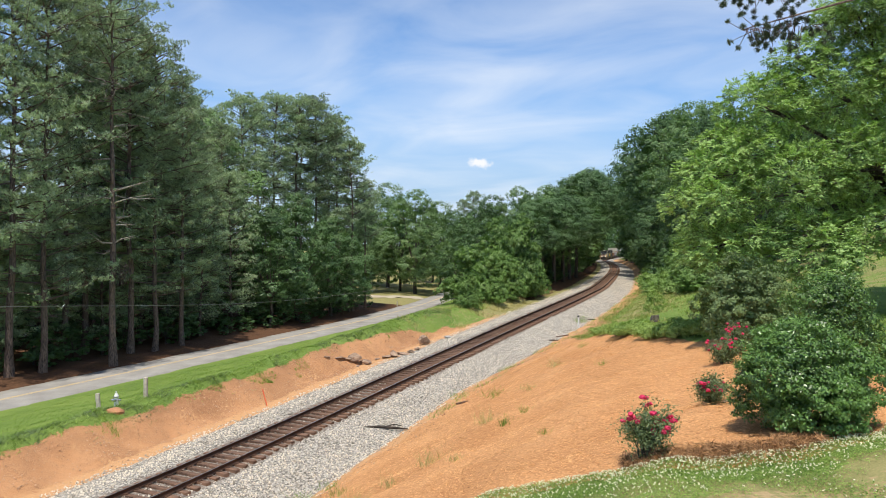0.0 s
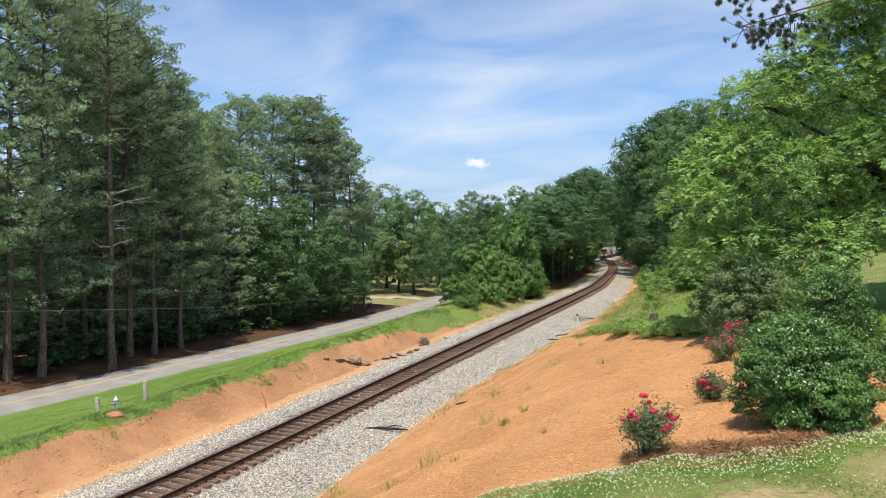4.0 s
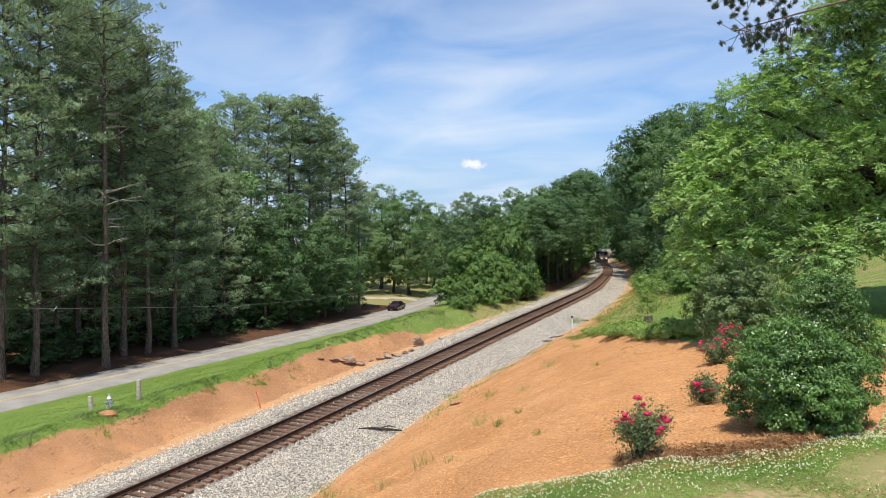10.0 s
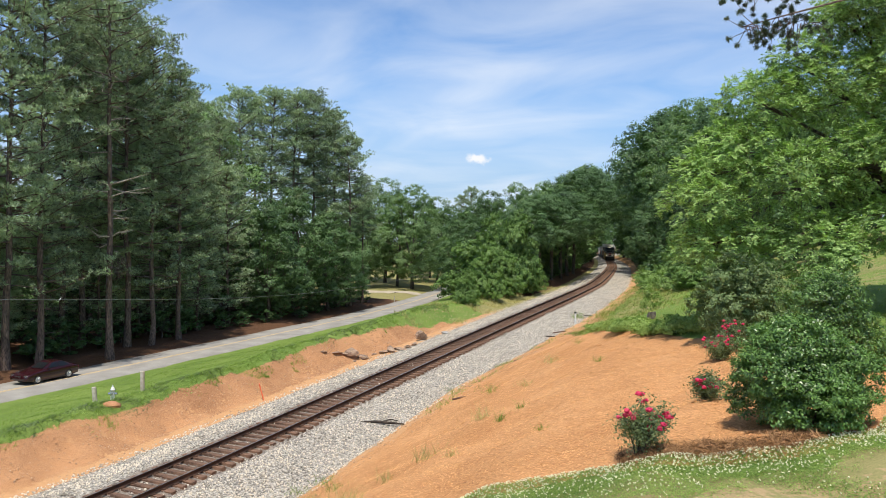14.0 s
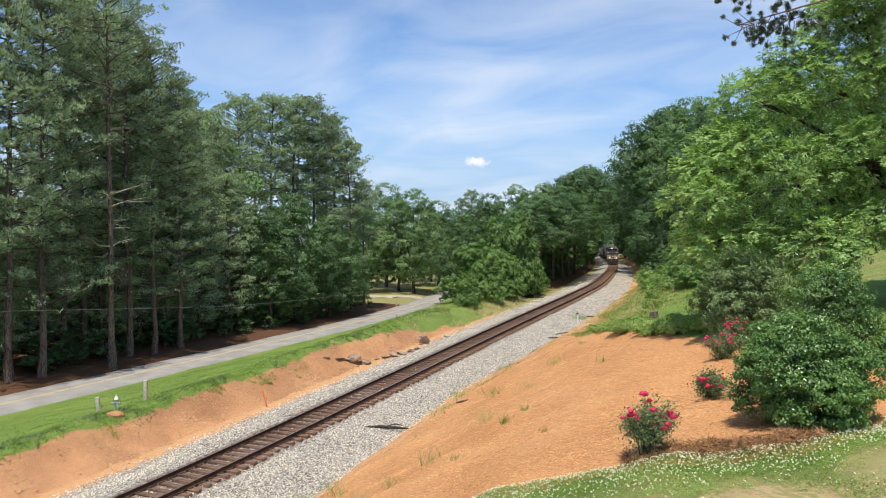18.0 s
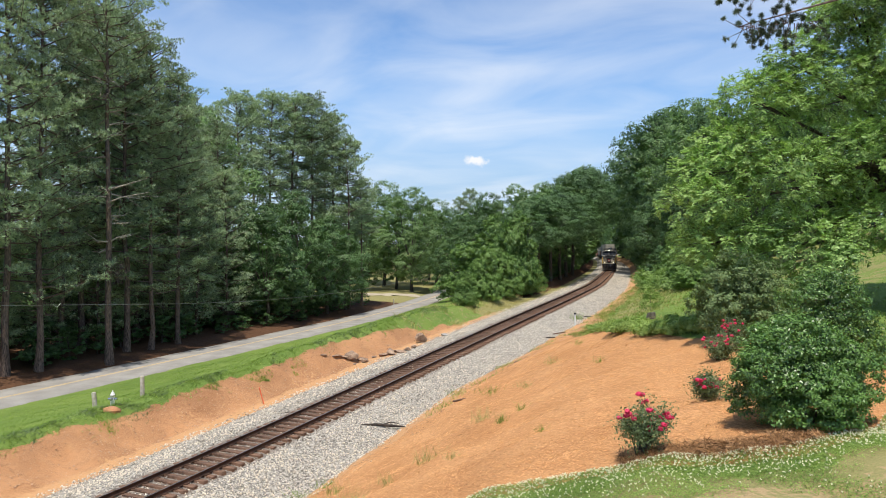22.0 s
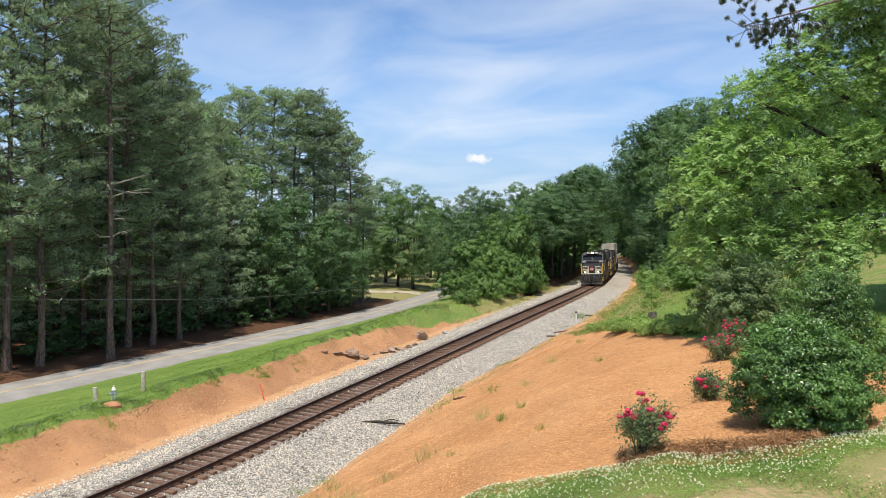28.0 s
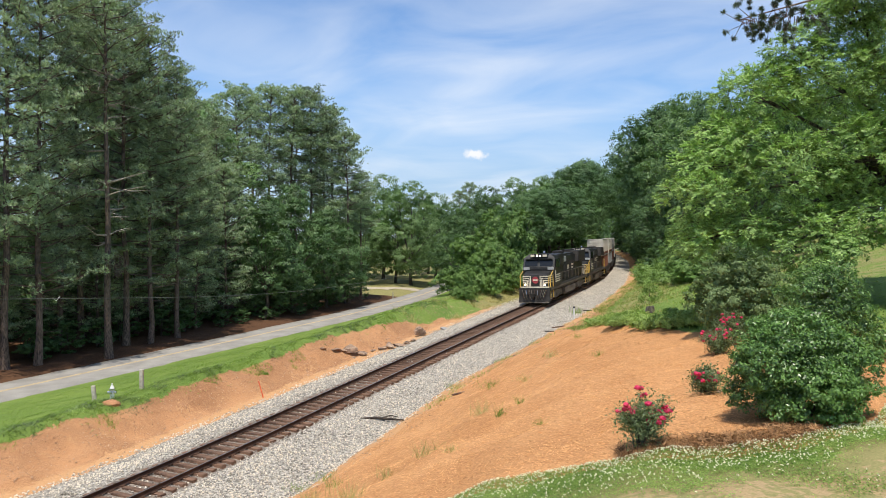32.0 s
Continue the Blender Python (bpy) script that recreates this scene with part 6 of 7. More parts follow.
def post(name, x, y, height, r, mat, label, lean=(0, 0), cap=None):
    p = thing(name, pose(x, y, gz(x, y), lean[0], lean[1], 0), label, "post")
    bm = cyl(bmesh.new(), (0, 0, -0.3), (0, 0, height), r, r * 0.96, 12)
    bmesh.ops.bevel(bm, geom=[e for e in bm.edges if all(v.co.z > height - 0.01 for v in e.verts)], offset=r * 0.2, segments=1, affect="EDGES")
    part("shaft", bm, mat, p)
    if cap:
        part("cap", cyl(bmesh.new(), (0, 0, height), (0, 0, height + 0.14), r * 1.25, n=12), cap, p)
    return p


def tuft(name, x, y, height, spread, count, mat, seed, label, category="weed", lean=0.5, width=0.014):
    rng = np.random.default_rng(seed)
    a = rng.normal(size=(count, 2)) * spread * 0.35
    at = np.concatenate([a, np.zeros((count, 1)) - 0.02], 1)
    ob = part(name, blade_mesh(name, at, np.full(count, height), np.full(count, width), rng, lean), mat)
    ob.location = (x, y, gz(x, y))
    return tagged(ob, label, category, "weeds in the pine straw", "stuff")


def driftwood(x, y):
    w = tube_mesh("branch", [[(-1.1, -0.1, 0.1, 0.035), (-0.4, 0.05, 0.14, 0.06), (0.3, 0.02, 0.12, 0.065), (1.0, 0.12, 0.09, 0.03)],
                             [(-0.1, 0.04, 0.13, 0.04), (0.25, 0.4, 0.2, 0.03), (0.6, 0.5, 0.12, 0.015)],
                             [(-0.7, 0.0, 0.12, 0.03), (-1.2, 0.35, 0.1, 0.015)]], 8)
    ob = part("fallen_branch", w, M_DARKWOOD)
    ob.matrix_basis = pose(x, y, gz(x, y), 0, 0, -12)
    tagged(ob, "dark broken branch lying on the gravel", "branch")


def stump(x, y):
    bm = cyl(bmesh.new(), (0, 0, -0.2), (0.03, 0, 0.3), 0.26, 0.17, 14)
    for v in bm.verts:
        v.co += Vector((noise.noise(v.co * 4), noise.noise(v.co * 4 + Vector((3, 0, 0))), noise.noise(v.co * 5))) * 0.08
    ob = part("tree_stump", bm, M_BARK)
    ob.matrix_basis = pose(x, y, gz(x, y))
    tagged(ob, "weathered grey-brown tree stump among weeds", "stump")


def garden():
    # clipped holly: one broad dome, a second behind it, a darker round one at the edge of the bed
    x, y = 6.75, 13.65
    shrub("holly_bush", 31, [(0, 0, 0.45, 1.25, 0.5), (0, 0, 0.85, 1.22, 0.8), (0.02, 0, 1.3, 1.12, 0.76), (-0.1, 0, 1.62, 0.84, 0.58), (0.62, -0.35, 1.05, 0.72, 0.8), (-0.62, -0.35, 1.1, 0.7, 0.8), (0, -0.5, 0.8, 0.85, 0.75)],
          74000, 0.064, M_HOLLY, pose(x, y, gz(x, y) - 0.05), "dense glossy green holly bush on pine straw", "bush", 0.15, "holly bushes", 0.5, 0.5)
    x, y = 9.75, 18.4
    shrub("holly_bush", 32, [(0, 0, 1.05, 1.15, 1.05), (0.5, 0, 0.8, 1.0, 0.85), (-0.2, 0, 1.75, 0.9, 0.8), (0.15, 0.1, 1.95, 0.7, 0.65), (0.8, -0.1, 0.55, 0.75, 0.55)],
          34000, 0.072, M_HOLLY, pose(x, y, gz(x, y) - 0.05), "tall green holly bush behind a clipped one", "bush", 0.2, "holly bushes")
    x, y = 9.9, 24.0
    shrub("round_bush", 33, [(0, 0, 1.3, 1.5, 1.25), (-0.5, 0, 1.0, 1.2, 1.0), (0.6, 0, 1.1, 1.3, 1.1), (0, 0, 2.0, 1.1, 0.8)],
          26000, 0.1, M_DARKBUSH, pose(x, y, gz(x, y) - 0.05), "dark round evergreen bush at the edge of the bed", "bush", 0.22)
    rose_bush(pose(3.6, 13.0, gz(3.6, 13.0)), 51, 0.55, 1.05, 34, "rose bush with bright red blooms on pine straw")
    rose_bush(pose(6.05, 16.4, gz(6.05, 16.4)), 52, 0.4, 0.62, 18, "small rose bush with a few red blooms")
    rose_bush(pose(8.15, 21.2, gz(8.15, 21.2)), 53, 0.5, 0.75, 24, "rose bush with red blooms beside the holly")
    rose_bush(pose(9.0, 22.4, gz(9.0, 22.4)), 54, 0.5, 0.95, 22, "rose bush with red blooms behind the holly")
    rock("garden_stone", 6.35, 16.4, (0.22, 0.14, 0.1), 3, "flat brown stone on the pine straw")
    rock("bank_rock", -6.1, 48.9, (0.62, 0.5, 0.42), 5, "jagged brown rock in the clay bank")
    rock("bank_rock", -5.2, 48.9, (0.5, 0.4, 0.22), 15, "flat brown rock at the foot of the bank")
    rock("bank_rock", -3.5, 51.6, (0.95, 0.4, 0.35), 6, "long ledge of brown rock in the bank")
    rock("bank_rock", -1.4, 55.6, (0.62, 0.5, 0.52), 7, "square brown boulder beside the gravel")
    rock("bank_rock", 0.3, 58.2, (0.4, 0.3, 0.22), 8, "pale stone beside the gravel", M_STONE)
    ledge = np.random.default_rng(66)
    for x, y, w in ((-6.9, 48.2, 0.5), (-6.5, 48.6, 0.42), (-5.7, 48.3, 0.38), (-5.3, 49.4, 0.5), (-4.6, 50.2, 0.36), (-4.0, 50.8, 0.5), (-3.0, 51.9, 0.55), (-2.4, 52.6, 0.4), (-7.6, 47.2, 0.3), (-2.0, 53.6, 0.35)):
        rock("ledge_slab", x, y, (w * ledge.uniform(0.9, 1.4), w * ledge.uniform(0.5, 0.9), w * ledge.uniform(0.3, 0.6)), int(ledge.integers(900)), "broken slab of brown rock in the clay bank", None, 0.2)
    hydrant(-16.05, 35.6)
    post("wooden_post", -16.7, 35.2, 1.0, 0.11, M_WOODPOST, "short weathered wooden post in the grass", (0, -5))
    post("wooden_post", -14.85, 36.2, 1.05, 0.11, M_WOODPOST, "short pale wooden post in the grass")
    post("survey_stake", -9.5, 39.1, 0.95, 0.035, M_ORANGE, "thin orange survey stake leaning in the clay", (6, -14))
    post("track_marker", 11.6, 62.6, 1.0, 0.075, M_WHITE, "white track marker post with a black cap", (0, -2), M_TYRE)
    driftwood(-2.7, 34.6)
    post("wooden_post", -7.9, 122.6, 1.1, 0.09, M_WOODPOST, "brown wooden post beside the road")
    stump(9.5, 32.9)
    rock("clay_mound", -15.35, 33.9, (0.46, 0.36, 0.26), 21, "rounded mound of bare orange clay", M_CLAY, 0.64, 0.05)
    for k, (x, y, ln, turn) in enumerate(((9.3, 57.0, 1.3, 35), (8.2, 54.2, 0.7, -20), (0.9, 34.6, 0.9, 50), (13.2, 64.5, 1.0, 10), (4.6, 44.5, 0.5, 70))):
        bm = box(bmesh.new(), -ln / 2, ln / 2, -0.06, 0.06, -0.02, 0.05, 0.01)
        for v in bm.verts:
            v.co.z += 0.03 * math.sin(v.co.x * 3 + k)
        ob = part("wood_scrap", bm, M_DARKWOOD if k % 2 else M_TIE)
        ob.matrix_basis = pose(x, y, gz(x, y) + 0.04, 0, 0, turn)
        tagged(ob, "weathered scrap of wood lying beside the gravel", "wood scrap", "wood scraps")
    for k, (x, y, h, sp, n, dry) in enumerate(((-0.35, 20.5, 0.5, 0.55, 90, 1), (1.35, 24.3, 0.6, 0.4, 80, 1), (1.9, 22.4, 0.35, 0.3, 50, 0), (2.6, 23.4, 0.3, 0.25, 40, 0), (-2.25, 17.9, 0.6, 0.6, 100, 1),
                                               (5.9, 27.0, 0.25, 0.3, 50, 0), (-1.5, 20.4, 0.4, 0.4, 60, 1), (-4.2, 27.2, 0.3, 0.8, 120, 0), (4.9, 32.0, 0.4, 0.6, 70, 1), (0.9, 37.8, 0.45, 1.0, 120, 0),
                                               (-3.4, 23.4, 0.35, 0.5, 60, 0), (9.5, 40, 0.45, 0.6, 80, 0), (8.4, 29, 0.25, 0.3, 40, 0), (-5.2, 26.6, 0.3, 0.7, 80, 0), (2.5, 18.2, 0.2, 0.25, 30, 0), (0.3, 19.2, 0.25, 0.3, 40, 1),
                                               (-3.9, 22.0, 0.5, 0.5, 80, 1), (3.4, 28.5, 0.3, 0.6, 60, 1), (2.2, 31, 0.35, 0.8, 80, 0), (6.6, 34.5, 0.3, 0.5, 50, 0), (12.4, 66, 0.8, 0.9, 160, 0), (13.5, 60, 0.7, 1.2, 160, 0))):
        tuft("grass_tuft", x, y, h, sp, n, M_STRAWCLUMP if dry else M_GRASS, 90 + k, "dry yellow grass tuft in the pine straw" if dry else "small green weed in the pine straw")


def sapling(x, y, height):
    """A thin young tree with a few tiers of leaves."""
    rng = np.random.default_rng(47)
    tree = thing("young_tree", pose(x, y, gz(x, y)), "thin young tree with sparse green leaves on the lawn", "tree")
    lobes = [(rng.normal(0, 0.35), rng.normal(0, 0.3), height * f, 0.5, 0.22) for f in (0.42, 0.55, 0.66, 0.78, 0.9, 1.0)]
    at, out = crown_points(rng, lobes, 5200, 0.22, 0.2, 40)
    part("trunk", tube_mesh("sapling_trunk", limbs_to(rng, lobes, (0, 0, 0), (0, 0, height * 0.5), 0.05), 6), M_BARK, tree)
    part("crown", leaf_mesh("sapling_crown", at, out + np.array([0, 0, 0.6]), 0.12, 0.08, rng, 0.25, True), M_PECAN, tree)


def slope_shrubs():
    """Low weeds and saplings between the bed and the track."""
    rng = np.random.default_rng(71)
    for k, (x, y, h, r) in enumerate(((14.0, 48.5, 1.9, 0.8), (16.6, 47.0, 1.1, 0.8), (8.3, 37.8, 0.35, 0.83), (8.4, 36.2, 0.51, 0.80), (8.1, 33.5, 0.50, 0.65), (8.2, 32.5, 0.38, 0.76), (8.5, 32.2, 0.48, 0.81), (8.4, 30.5, 0.52, 0.62), (8.4, 29.2, 0.45, 0.77), (8.6, 29.0, 0.43, 0.64), (8.8, 28.5, 0.42, 0.62), (9.1, 28.5, 0.53, 0.82), (9.0, 27.5, 0.44, 0.68), (9.3, 27.2, 0.53, 0.74), (9.5, 27.0, 0.52, 0.81), (9.6, 26.5, 0.43, 0.70))):
        lobes = [(0, 0, h * 0.4, r * 0.8, h * 0.45), (r * 0.4, 0.1, h * 0.45, r * 0.6, h * 0.4), (-r * 0.4, 0, h * 0.35, r * 0.6, h * 0.35), (0, 0, h * 0.75, r * 0.5, h * 0.3)]
        shrub("weed_shrub", 80 + k, lobes, 3200, 0.1, M_CLOVER, pose(x, y, gz(x, y) - 0.05), "low green weeds on the slope beside the track", "weed", 0.25, "weeds on the slope", 0.5)


def cable():
    ps = [(-52, -2, 9.0), (-39.5, 20, 6.6), (-27.3, 45.0, 5.05), (-22, 57, 3.9), (-17.5, 72, 2.9), (-14.0, 88, 2.3), (-8.0, 110, 1.95), (-2, 135, 2.4)]
    p = np.array(ps)
    t = np.linspace(0, len(ps) - 1, 60)
    path = np.stack([np.interp(t, range(len(ps)), p[:, k]) for k in range(3)], 1)
    for _ in range(30):
        path[1:-1] = (path[:-2] + 2 * path[1:-1] + path[2:]) / 4
    ob = part("overhead_cable", tube_mesh("overhead_cable", [[(*q, 0.021) for q in path]], 5), M_CABLE)
    tagged(ob, "thin dark overhead cable along the road", "cable")
    q = path[np.argmin(np.abs(path[:, 1] - 49.5))]
    part("cable_splice", tube_mesh("cable_splice", [[(q[0] - 0.12, q[1] - 0.2, q[2] + 0.04, 0.018), (q[0], q[1], q[2] - 0.16, 0.018), (q[0] + 0.12, q[1] + 0.2, q[2] + 0.1, 0.018)]], 6), M_WHITE, ob, "white cable splice")


def sprinkle():
    """Loose cover: stones on the gravel, straw on the bed, grass on the lawns."""
    rng = np.random.default_rng(8)
    # gravel
    n = 36000
    v = 18 + 122 * rng.random(n) ** 2.1
    u = -4.2 + (9.6 + shoulder(v)) * rng.random(n)
    x, y = along(v, u)
    z = ground_uv(v, u, x, y)
    octa = np.array([(1, 0, 0), (-1, 0, 0), (0, 1, 0), (0, -1, 0), (0, 0, 1), (0, 0, -1)], float)
    tri = np.array([(0, 2, 4), (2, 1, 4), (1, 3, 4), (3, 0, 4), (2, 0, 5), (1, 2, 5), (3, 1, 5), (0, 3, 5)])
    s = rng.uniform(0.022, 0.058, (n, 1, 1)) * rng.uniform(0.6, 1.3, (n, 6, 1))
    q = rng.normal(size=(n, 3, 3))
    q, _ = np.linalg.qr(q)
    verts = np.einsum("nij,kj->nki", q, octa) * s + np.stack([x, y, z + 0.015], 1)[:, None]
    faces = tri[None] + np.arange(n)[:, None, None] * 6
    dirty = (np.abs(u) < 1.5) & (rng.random(n) < 0.85)
    tagged(part("soiled_stones", mesh_from("soiled_stones", verts[dirty], tri[None] + np.arange(dirty.sum())[:, None, None] * 6, 3), M_SOILED), "oil-stained stones between the rails", "gravel", kind="stuff")
    verts = verts[~dirty]
    faces = tri[None] + np.arange(len(verts))[:, None, None] * 6
    tagged(part("ballast_stones", mesh_from("ballast_stones", verts, faces, 3), M_BALLAST), "loose grey crushed stones of the track bed", "gravel", kind="stuff")
    # pebbles and clods on the clay bank
    n = 18000
    v = 20 + 50 * rng.random(n)
    u = np.concatenate([rng.uniform(-6.9, -3.6, n * 3 // 4), rng.uniform(5.0, 7.0, n - n * 3 // 4)])
    x, y = along(v, u)
    s = (0.008 + 0.036 * rng.random((n, 1, 1)) ** 3) * rng.uniform(0.6, 1.3, (n, 6, 1))
    verts = np.einsum("nij,kj->nki", np.linalg.qr(rng.normal(size=(n, 3, 3)))[0], octa) * s + np.stack([x, y, ground_uv(v, u, x, y)], 1)[:, None]
    tagged(part("bank_pebbles", mesh_from("bank_pebbles", verts, tri[None] + np.arange(n)[:, None, None] * 6, 3), M_PEBBLE), "brown pebbles and clods on the clay", "pebbles", kind="stuff")
    # straw
    n = 105000
    x = rng.uniform(-6, 13, n)
    y = 10.5 + 30 * rng.random(n) ** 1.5
    v, u = track_uv(x, y)
    edge = np.interp(x, [-2, 1.2, 3.1, 4.4, 5.9, 7.8, 11, 14], [14.4, 13.2, 12.5, 12.0, 11.95, 12.7, 16.6, 22])
    keep = (u > 6.0) & (y > edge - 0.2) & (v < np.interp(u, [5, 13.5, 18, 24, 60], [60, 40.5, 33.2, 30, 29]))
    x, y, v, u = x[keep], y[keep], v[keep], u[keep]
    at = np.stack([x, y, ground_uv(v, u, x, y) + rng.uniform(0.005, 0.05, len(x))], 1)
    nrm = rng.normal(size=at.shape) * 0.3 + np.array([0, 0, 1])
    tagged(part("pine_straw", leaf_mesh("pine_straw", at, nrm, 0.11, 0.009, rng, 0.3), M_STRAW), "loose reddish pine straw over the bed", "pine straw", kind="stuff")
    # raked heap of straw round the foot of the roses
    n = 5200
    x = rng.uniform(3.2, 6.6, n)
    y = np.interp(x, [-2, 1.2, 3.1, 4.4, 5.9, 7.8, 11, 14], [14.4, 13.2, 12.5, 12.0, 11.95, 12.7, 16.6, 22]) + 0.45 + rng.normal(0, 0.16, n)
    v, u = track_uv(x, y)
    rise = 0.16 * vnoise(x * 2.2, y * 2.2, 31) * rng.random(n)
    at = np.stack([x, y, ground_uv(v, u, x, y) + 0.02 + rise], 1)
    tagged(part("straw_heap", leaf_mesh("straw_heap", at, rng.normal(size=at.shape) * 0.6 + np.array([0, 0, 1]), 0.24, 0.012, rng, 0.3), M_OLDSTRAW), "raked heap of long brown pine straw", "pine straw", kind="stuff")
    # clover lawn
    n = 160000
    x = rng.uniform(-2, 12, n)
    edge = np.interp(x, [-2, 1.2, 3.1, 4.4, 5.9, 7.8, 11, 14], [14.4, 13.2, 12.5, 12.0, 11.95, 12.7, 16.6, 22])
    y = edge + 0.25 - 4.2 * rng.random(n) ** 1.3
    v, u = track_uv(x, y)
    keep = vnoise(x * 1.1, y * 1.1, 12) + 0.5 * vnoise(x * 3, y * 3, 13) > 0.22 + 0.5 * np.clip(edge - y - 0.45, 0, 2) + rng.uniform(-0.3, 0.3, n)
    x, y, v, u = x[keep], y[keep], v[keep], u[keep]
    z = ground_uv(v, u, x, y)
    at = np.stack([x, y, z + rng.uniform(0.01, 0.07, len(x))], 1)
    nrm = rng.normal(size=at.shape) * 0.4 + np.array([0, 0, 1])
    tagged(part("clover_lawn", leaf_mesh("clover_lawn", at, nrm, 0.028, 0.022, rng), M_CLOVER), "patchy clover lawn", "clover", kind="stuff")
    pick = (rng.random(len(x)) < 0.07 * np.exp(-(np.interp(x, [-2, 1.2, 3.1, 4.4, 5.9, 7.8, 11, 14], [14.4, 13.2, 12.5, 12.0, 11.95, 12.7, 16.6, 22]) - y) / 0.9))
    at = np.stack([x, y, z + 0.085], 1)[pick]
    at = np.repeat(at, 5, 0) + rng.normal(size=(len(at) * 5, 3)) * 0.006
    nrm = rng.normal(size=at.shape) + np.array([0, 0, 0.6])
    tagged(part("clover_blossoms", leaf_mesh("clover_blossoms", at, nrm, 0.022, 0.02, rng), M_BLOSSOM), "small white clover blossoms in the lawn", "clover", kind="stuff")
    # grass of the bank and of the far slope
    n = 130000
    v = 20 + 75 * rng.random(n) ** 1.2
    u = -5.8 - 17 * rng.random(n) ** 2.1
    x, y = along(v, u)
    clumps = vnoise(x * 0.8, y * 0.8, 41) + 0.5 * vnoise(x * 2.4, y * 2.4, 42)
    keep = (road_side(x, y) > 3.2) & (clumps > np.interp(u, [-9.0, -8.0, -7.2, -5.8], [0.0, 0.35, 0.85, 1.25]))
    x, y, v, u = x[keep], y[keep], v[keep], u[keep]
    at = np.stack([x, y, ground_uv(v, u, x, y) - 0.02], 1)
    tall = np.where((u > -8.4), 0.13, 0.08)
    tagged(part("bank_grass", blade_mesh("bank_grass", at, tall, np.full(len(x), 0.03), rng, 0.6), M_GRASS), "uneven green grass on the bank", "grass", kind="stuff")
    n = 64000
    v = rng.uniform(30, 80, n)
    u = 6.5 + 34 * rng.random(n) ** 1.3
    far = np.interp(u, [5, 13.5, 18, 24, 60], [60, 40.5, 33.2, 30, 29])
    keep = v > far + 0.3
    v, u = v[keep], u[keep]
    x, y = along(v, u)
    at = np.stack([x, y, ground_uv(v, u, x, y) - 0.02], 1)
    tall = 0.06 + 0.16 * np.exp(-((v - np.interp(u, [5, 13.5, 18, 24, 60], [60, 40.5, 33.2, 30, 29])) / 2.2) ** 2) * (rng.random(len(v)) < 0.6)
    green = vnoise(x * 0.4, y * 0.4, 91) + rng.uniform(-0.3, 0.3, len(x)) > np.where(u > 20, 0.42, np.where(u > 9.5, 0.05, 0.35))
    tagged(part("slope_grass", blade_mesh("slope_grass", at[green], tall[green], np.full(green.sum(), 0.04), rng, 0.45), M_GRASS), "long green grass and weeds on the slope", "grass", kind="stuff")
    tagged(part("slope_grass", blade_mesh("slope_grass", at[~green], tall[~green] * 0.8, np.full((~green).sum(), 0.04), rng, 0.45), M_STRAWCLUMP), "dry yellow grass among the green on the slope", "grass", kind="stuff")


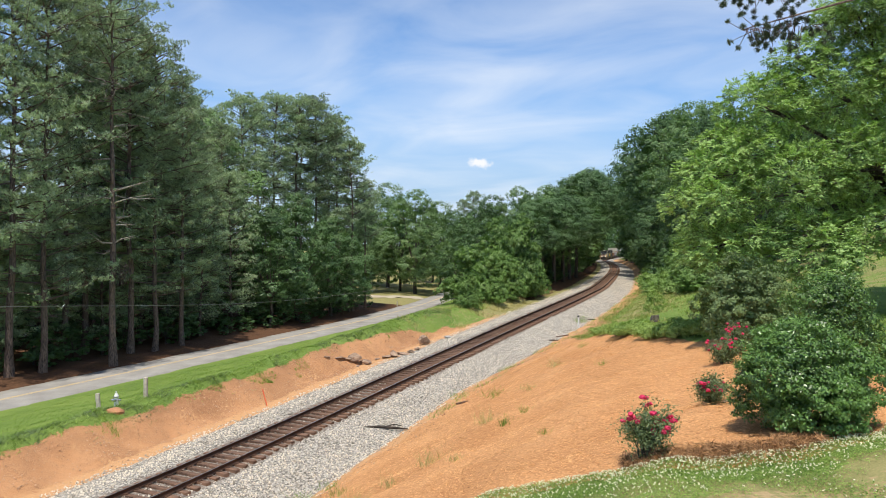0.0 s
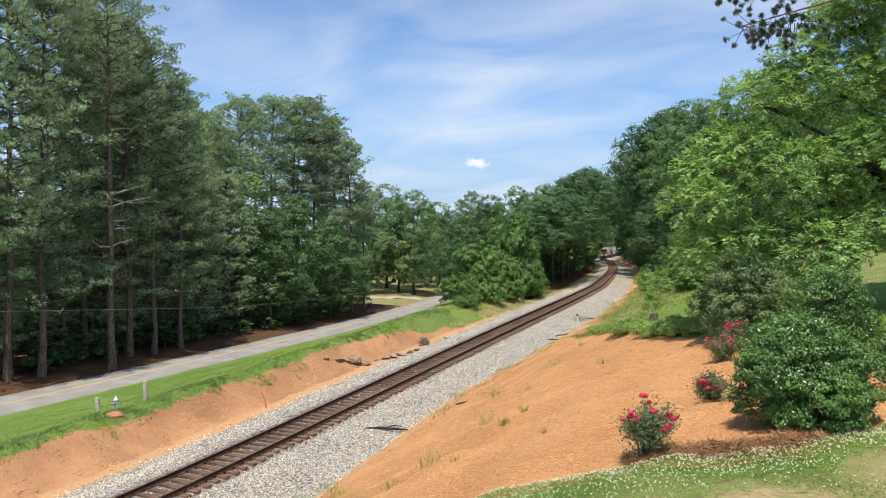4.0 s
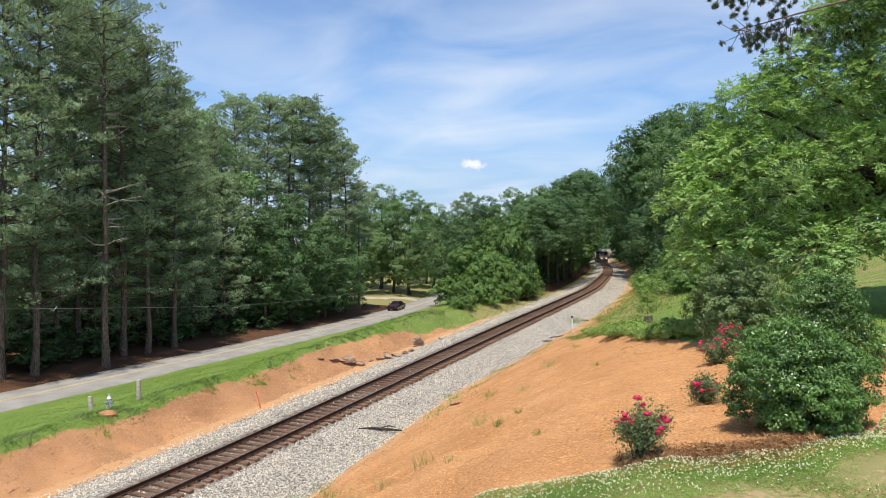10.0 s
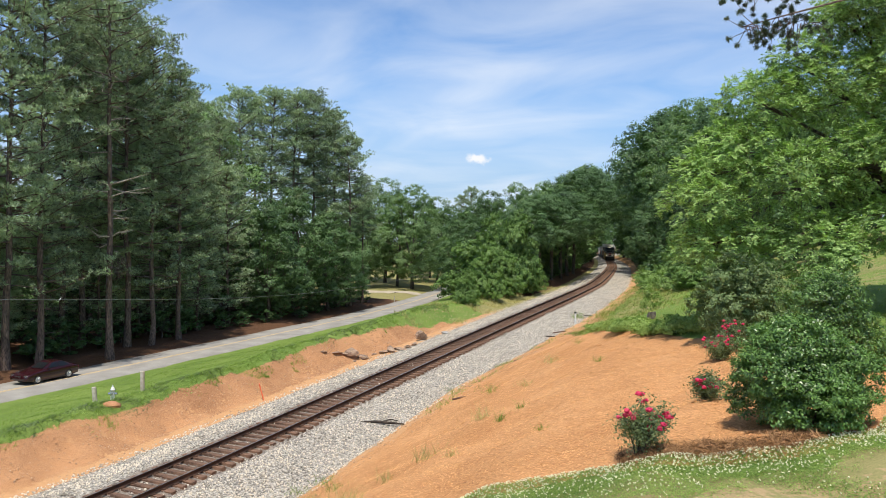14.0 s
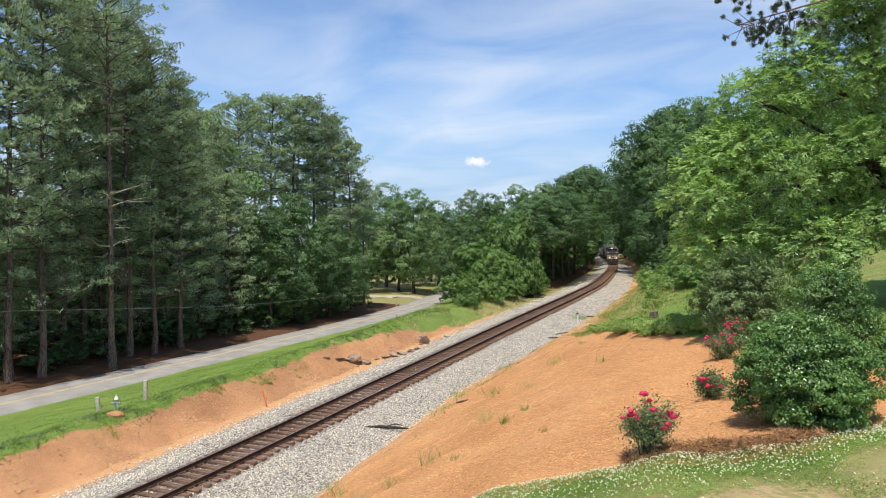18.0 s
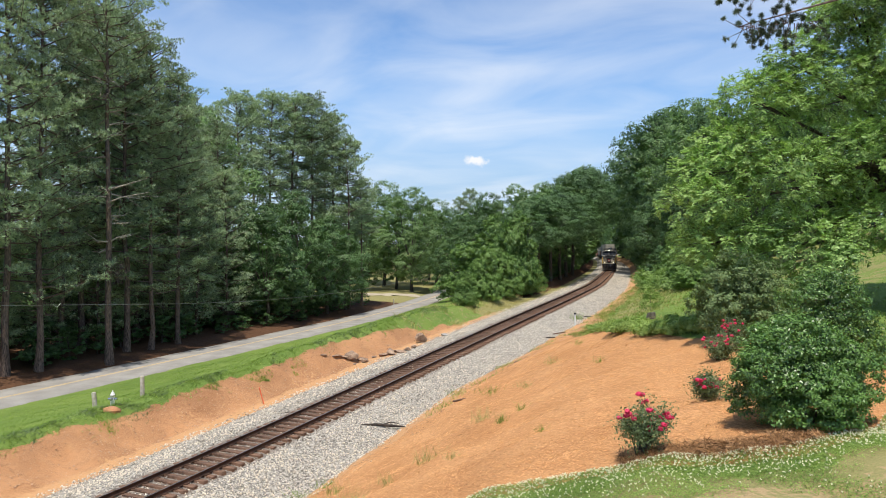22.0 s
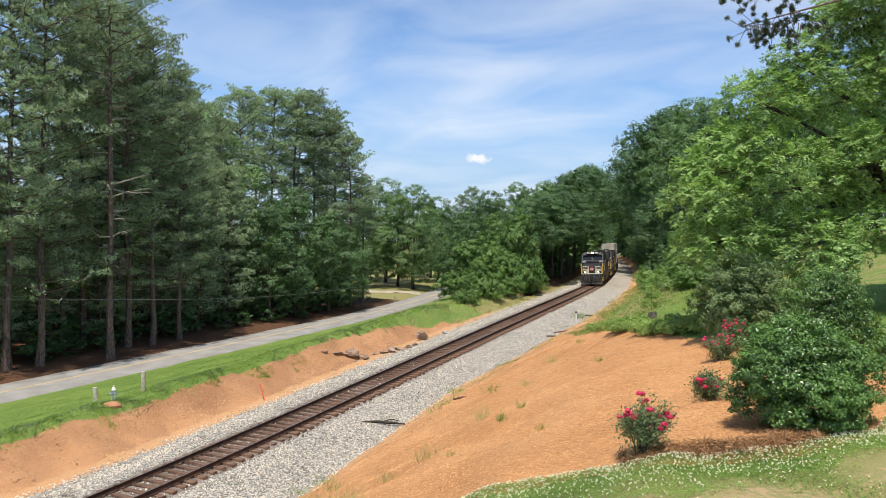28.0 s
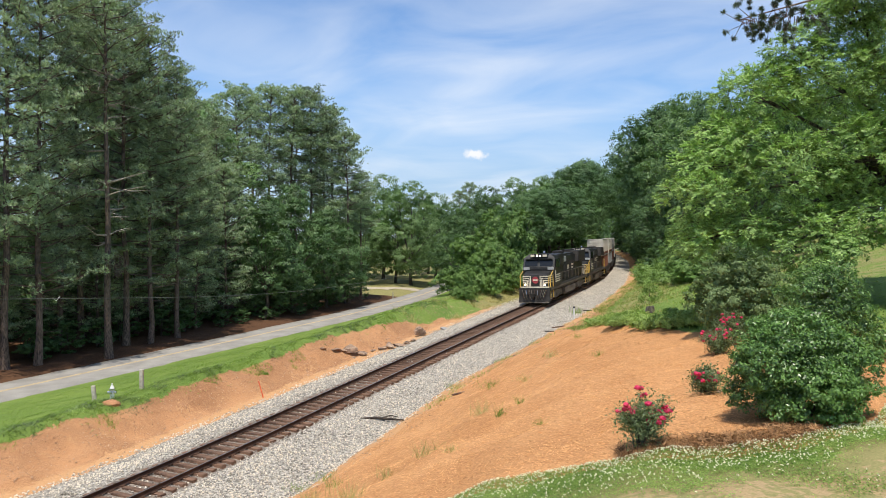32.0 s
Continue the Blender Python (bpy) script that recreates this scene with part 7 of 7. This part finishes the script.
def border_weeds():
    """Dry and green weeds that straggle along the edge of the gravel."""
    rng = np.random.default_rng(73)
    for mat, label, seed in ((M_STRAWCLUMP, "straggling dry grass along the gravel", 1), (M_GRASS, "green weeds along the edge of the gravel", 2)):
        n = 30000
        v, u = rng.uniform(36, 104, n), rng.uniform(4.9, 17, n)
        x, y = along(v, u)
        c = vnoise(x * 0.5, y * 0.5, 50 + seed) + 0.6 * vnoise(x * 1.7, y * 1.7, 60 + seed)
        far = np.interp(u, [5, 13.5, 18, 24, 60], [60, 40.5, 33.2, 30, 29])
        keep = (c > np.interp(u, [4.9, 6, 8, 11, 17], [1.25, 0.9, 0.72, 0.8, 1.0]) - 0.25 * step(58, 72, v) * (u > 5.8)) & ((v > far) | (u < 6.3))
        at = np.stack([x, y, ground_uv(v, u, x, y) - 0.02], 1)[keep]
        ob = part("border_weeds", blade_mesh("border_weeds", at, np.full(len(at), 0.24), np.full(len(at), 0.03), rng, 0.6), mat)
        tagged(ob, label, "weed", kind="stuff")
    # low grey-green weeds that hang over the crest of the clay bank
    for mat, seed, n in ((M_ROSELEAF, 3, 20000), (M_CLOVER, 4, 16000)):
        v, u = 20 + 46 * rng.random(n) ** 1.2, rng.normal(-7.35, 0.5, n)
        x, y = along(v, u)
        c = vnoise(x * 0.7, y * 0.7, 70 + seed) + 0.6 * vnoise(x * 2.1, y * 2.1, 80 + seed)
        keep = c > np.interp(u, [-9, -7.6, -6.4, -5.2], [0.75, 0.7, 1.0, 1.3])
        at = np.stack([x, y, ground_uv(v, u, x, y) - 0.02], 1)[keep]
        tagged(part("crest_weeds", blade_mesh("crest_weeds", at, np.full(len(at), 0.12), np.full(len(at), 0.04), rng, 1.1), mat), "low grey-green weeds along the crest of the bank", "weed", kind="stuff")
    # a few more on the left side, under the vines
    n = 9000
    v, u = rng.uniform(56, 100, n), rng.uniform(-9.0, -4.2, n)
    x, y = along(v, u)
    keep = vnoise(x * 0.6, y * 0.6, 55) + 0.6 * vnoise(x * 1.9, y * 1.9, 56) > 0.85
    at = np.stack([x, y, ground_uv(v, u, x, y) - 0.02], 1)[keep]
    tagged(part("border_weeds", blade_mesh("border_weeds", at, np.full(len(at), 0.4), np.full(len(at), 0.04), rng, 0.6), M_STRAWCLUMP), "tall dry grass below the vines", "weed", kind="stuff")


garden()
border_weeds()
slope_shrubs()
sapling(12.9, 23.4, 2.4)
cable()
sprinkle()

# ---------------------------------------------------------------- pieces of the track
lay_ties(railway)


def motions():
    for ob, back, length, lift, inset in TRAIN:
        rows = []
        for t in np.arange(0, 32.01, 0.5):
            m = train_pose(lead_at(float(t)), back, length, lift) @ Matrix.Translation((0, inset, 0))
            rows.append((float(t), m))
        walk(ob, rows)
    def spin(wheel, radius, speed, step_s):
        turn = math.degrees(speed * step_s / radius)
        at = wheel.location.copy()
        walk(wheel, [(float(t), pose(at.x, at.y, at.z, (turn * k) % 360, 0, 0)) for k, t in enumerate(np.arange(0, 32 + step_s, step_s))])

    for engine in (lead_engine, rear_engine):
        for w in [c for c in engine.children if c.name.startswith("wheelset")]:
            spin(w, 0.53, 9.6, 1 / 15)
    for w in [c for c in maroon_car.children if c.name.startswith("wheel")]:
        spin(w, 0.36, 16.6, 1 / 30)
    walk(maroon_car, [(float(t), car_pose(float(t))) for t in np.arange(0, 32.01, 0.5)])


motions()
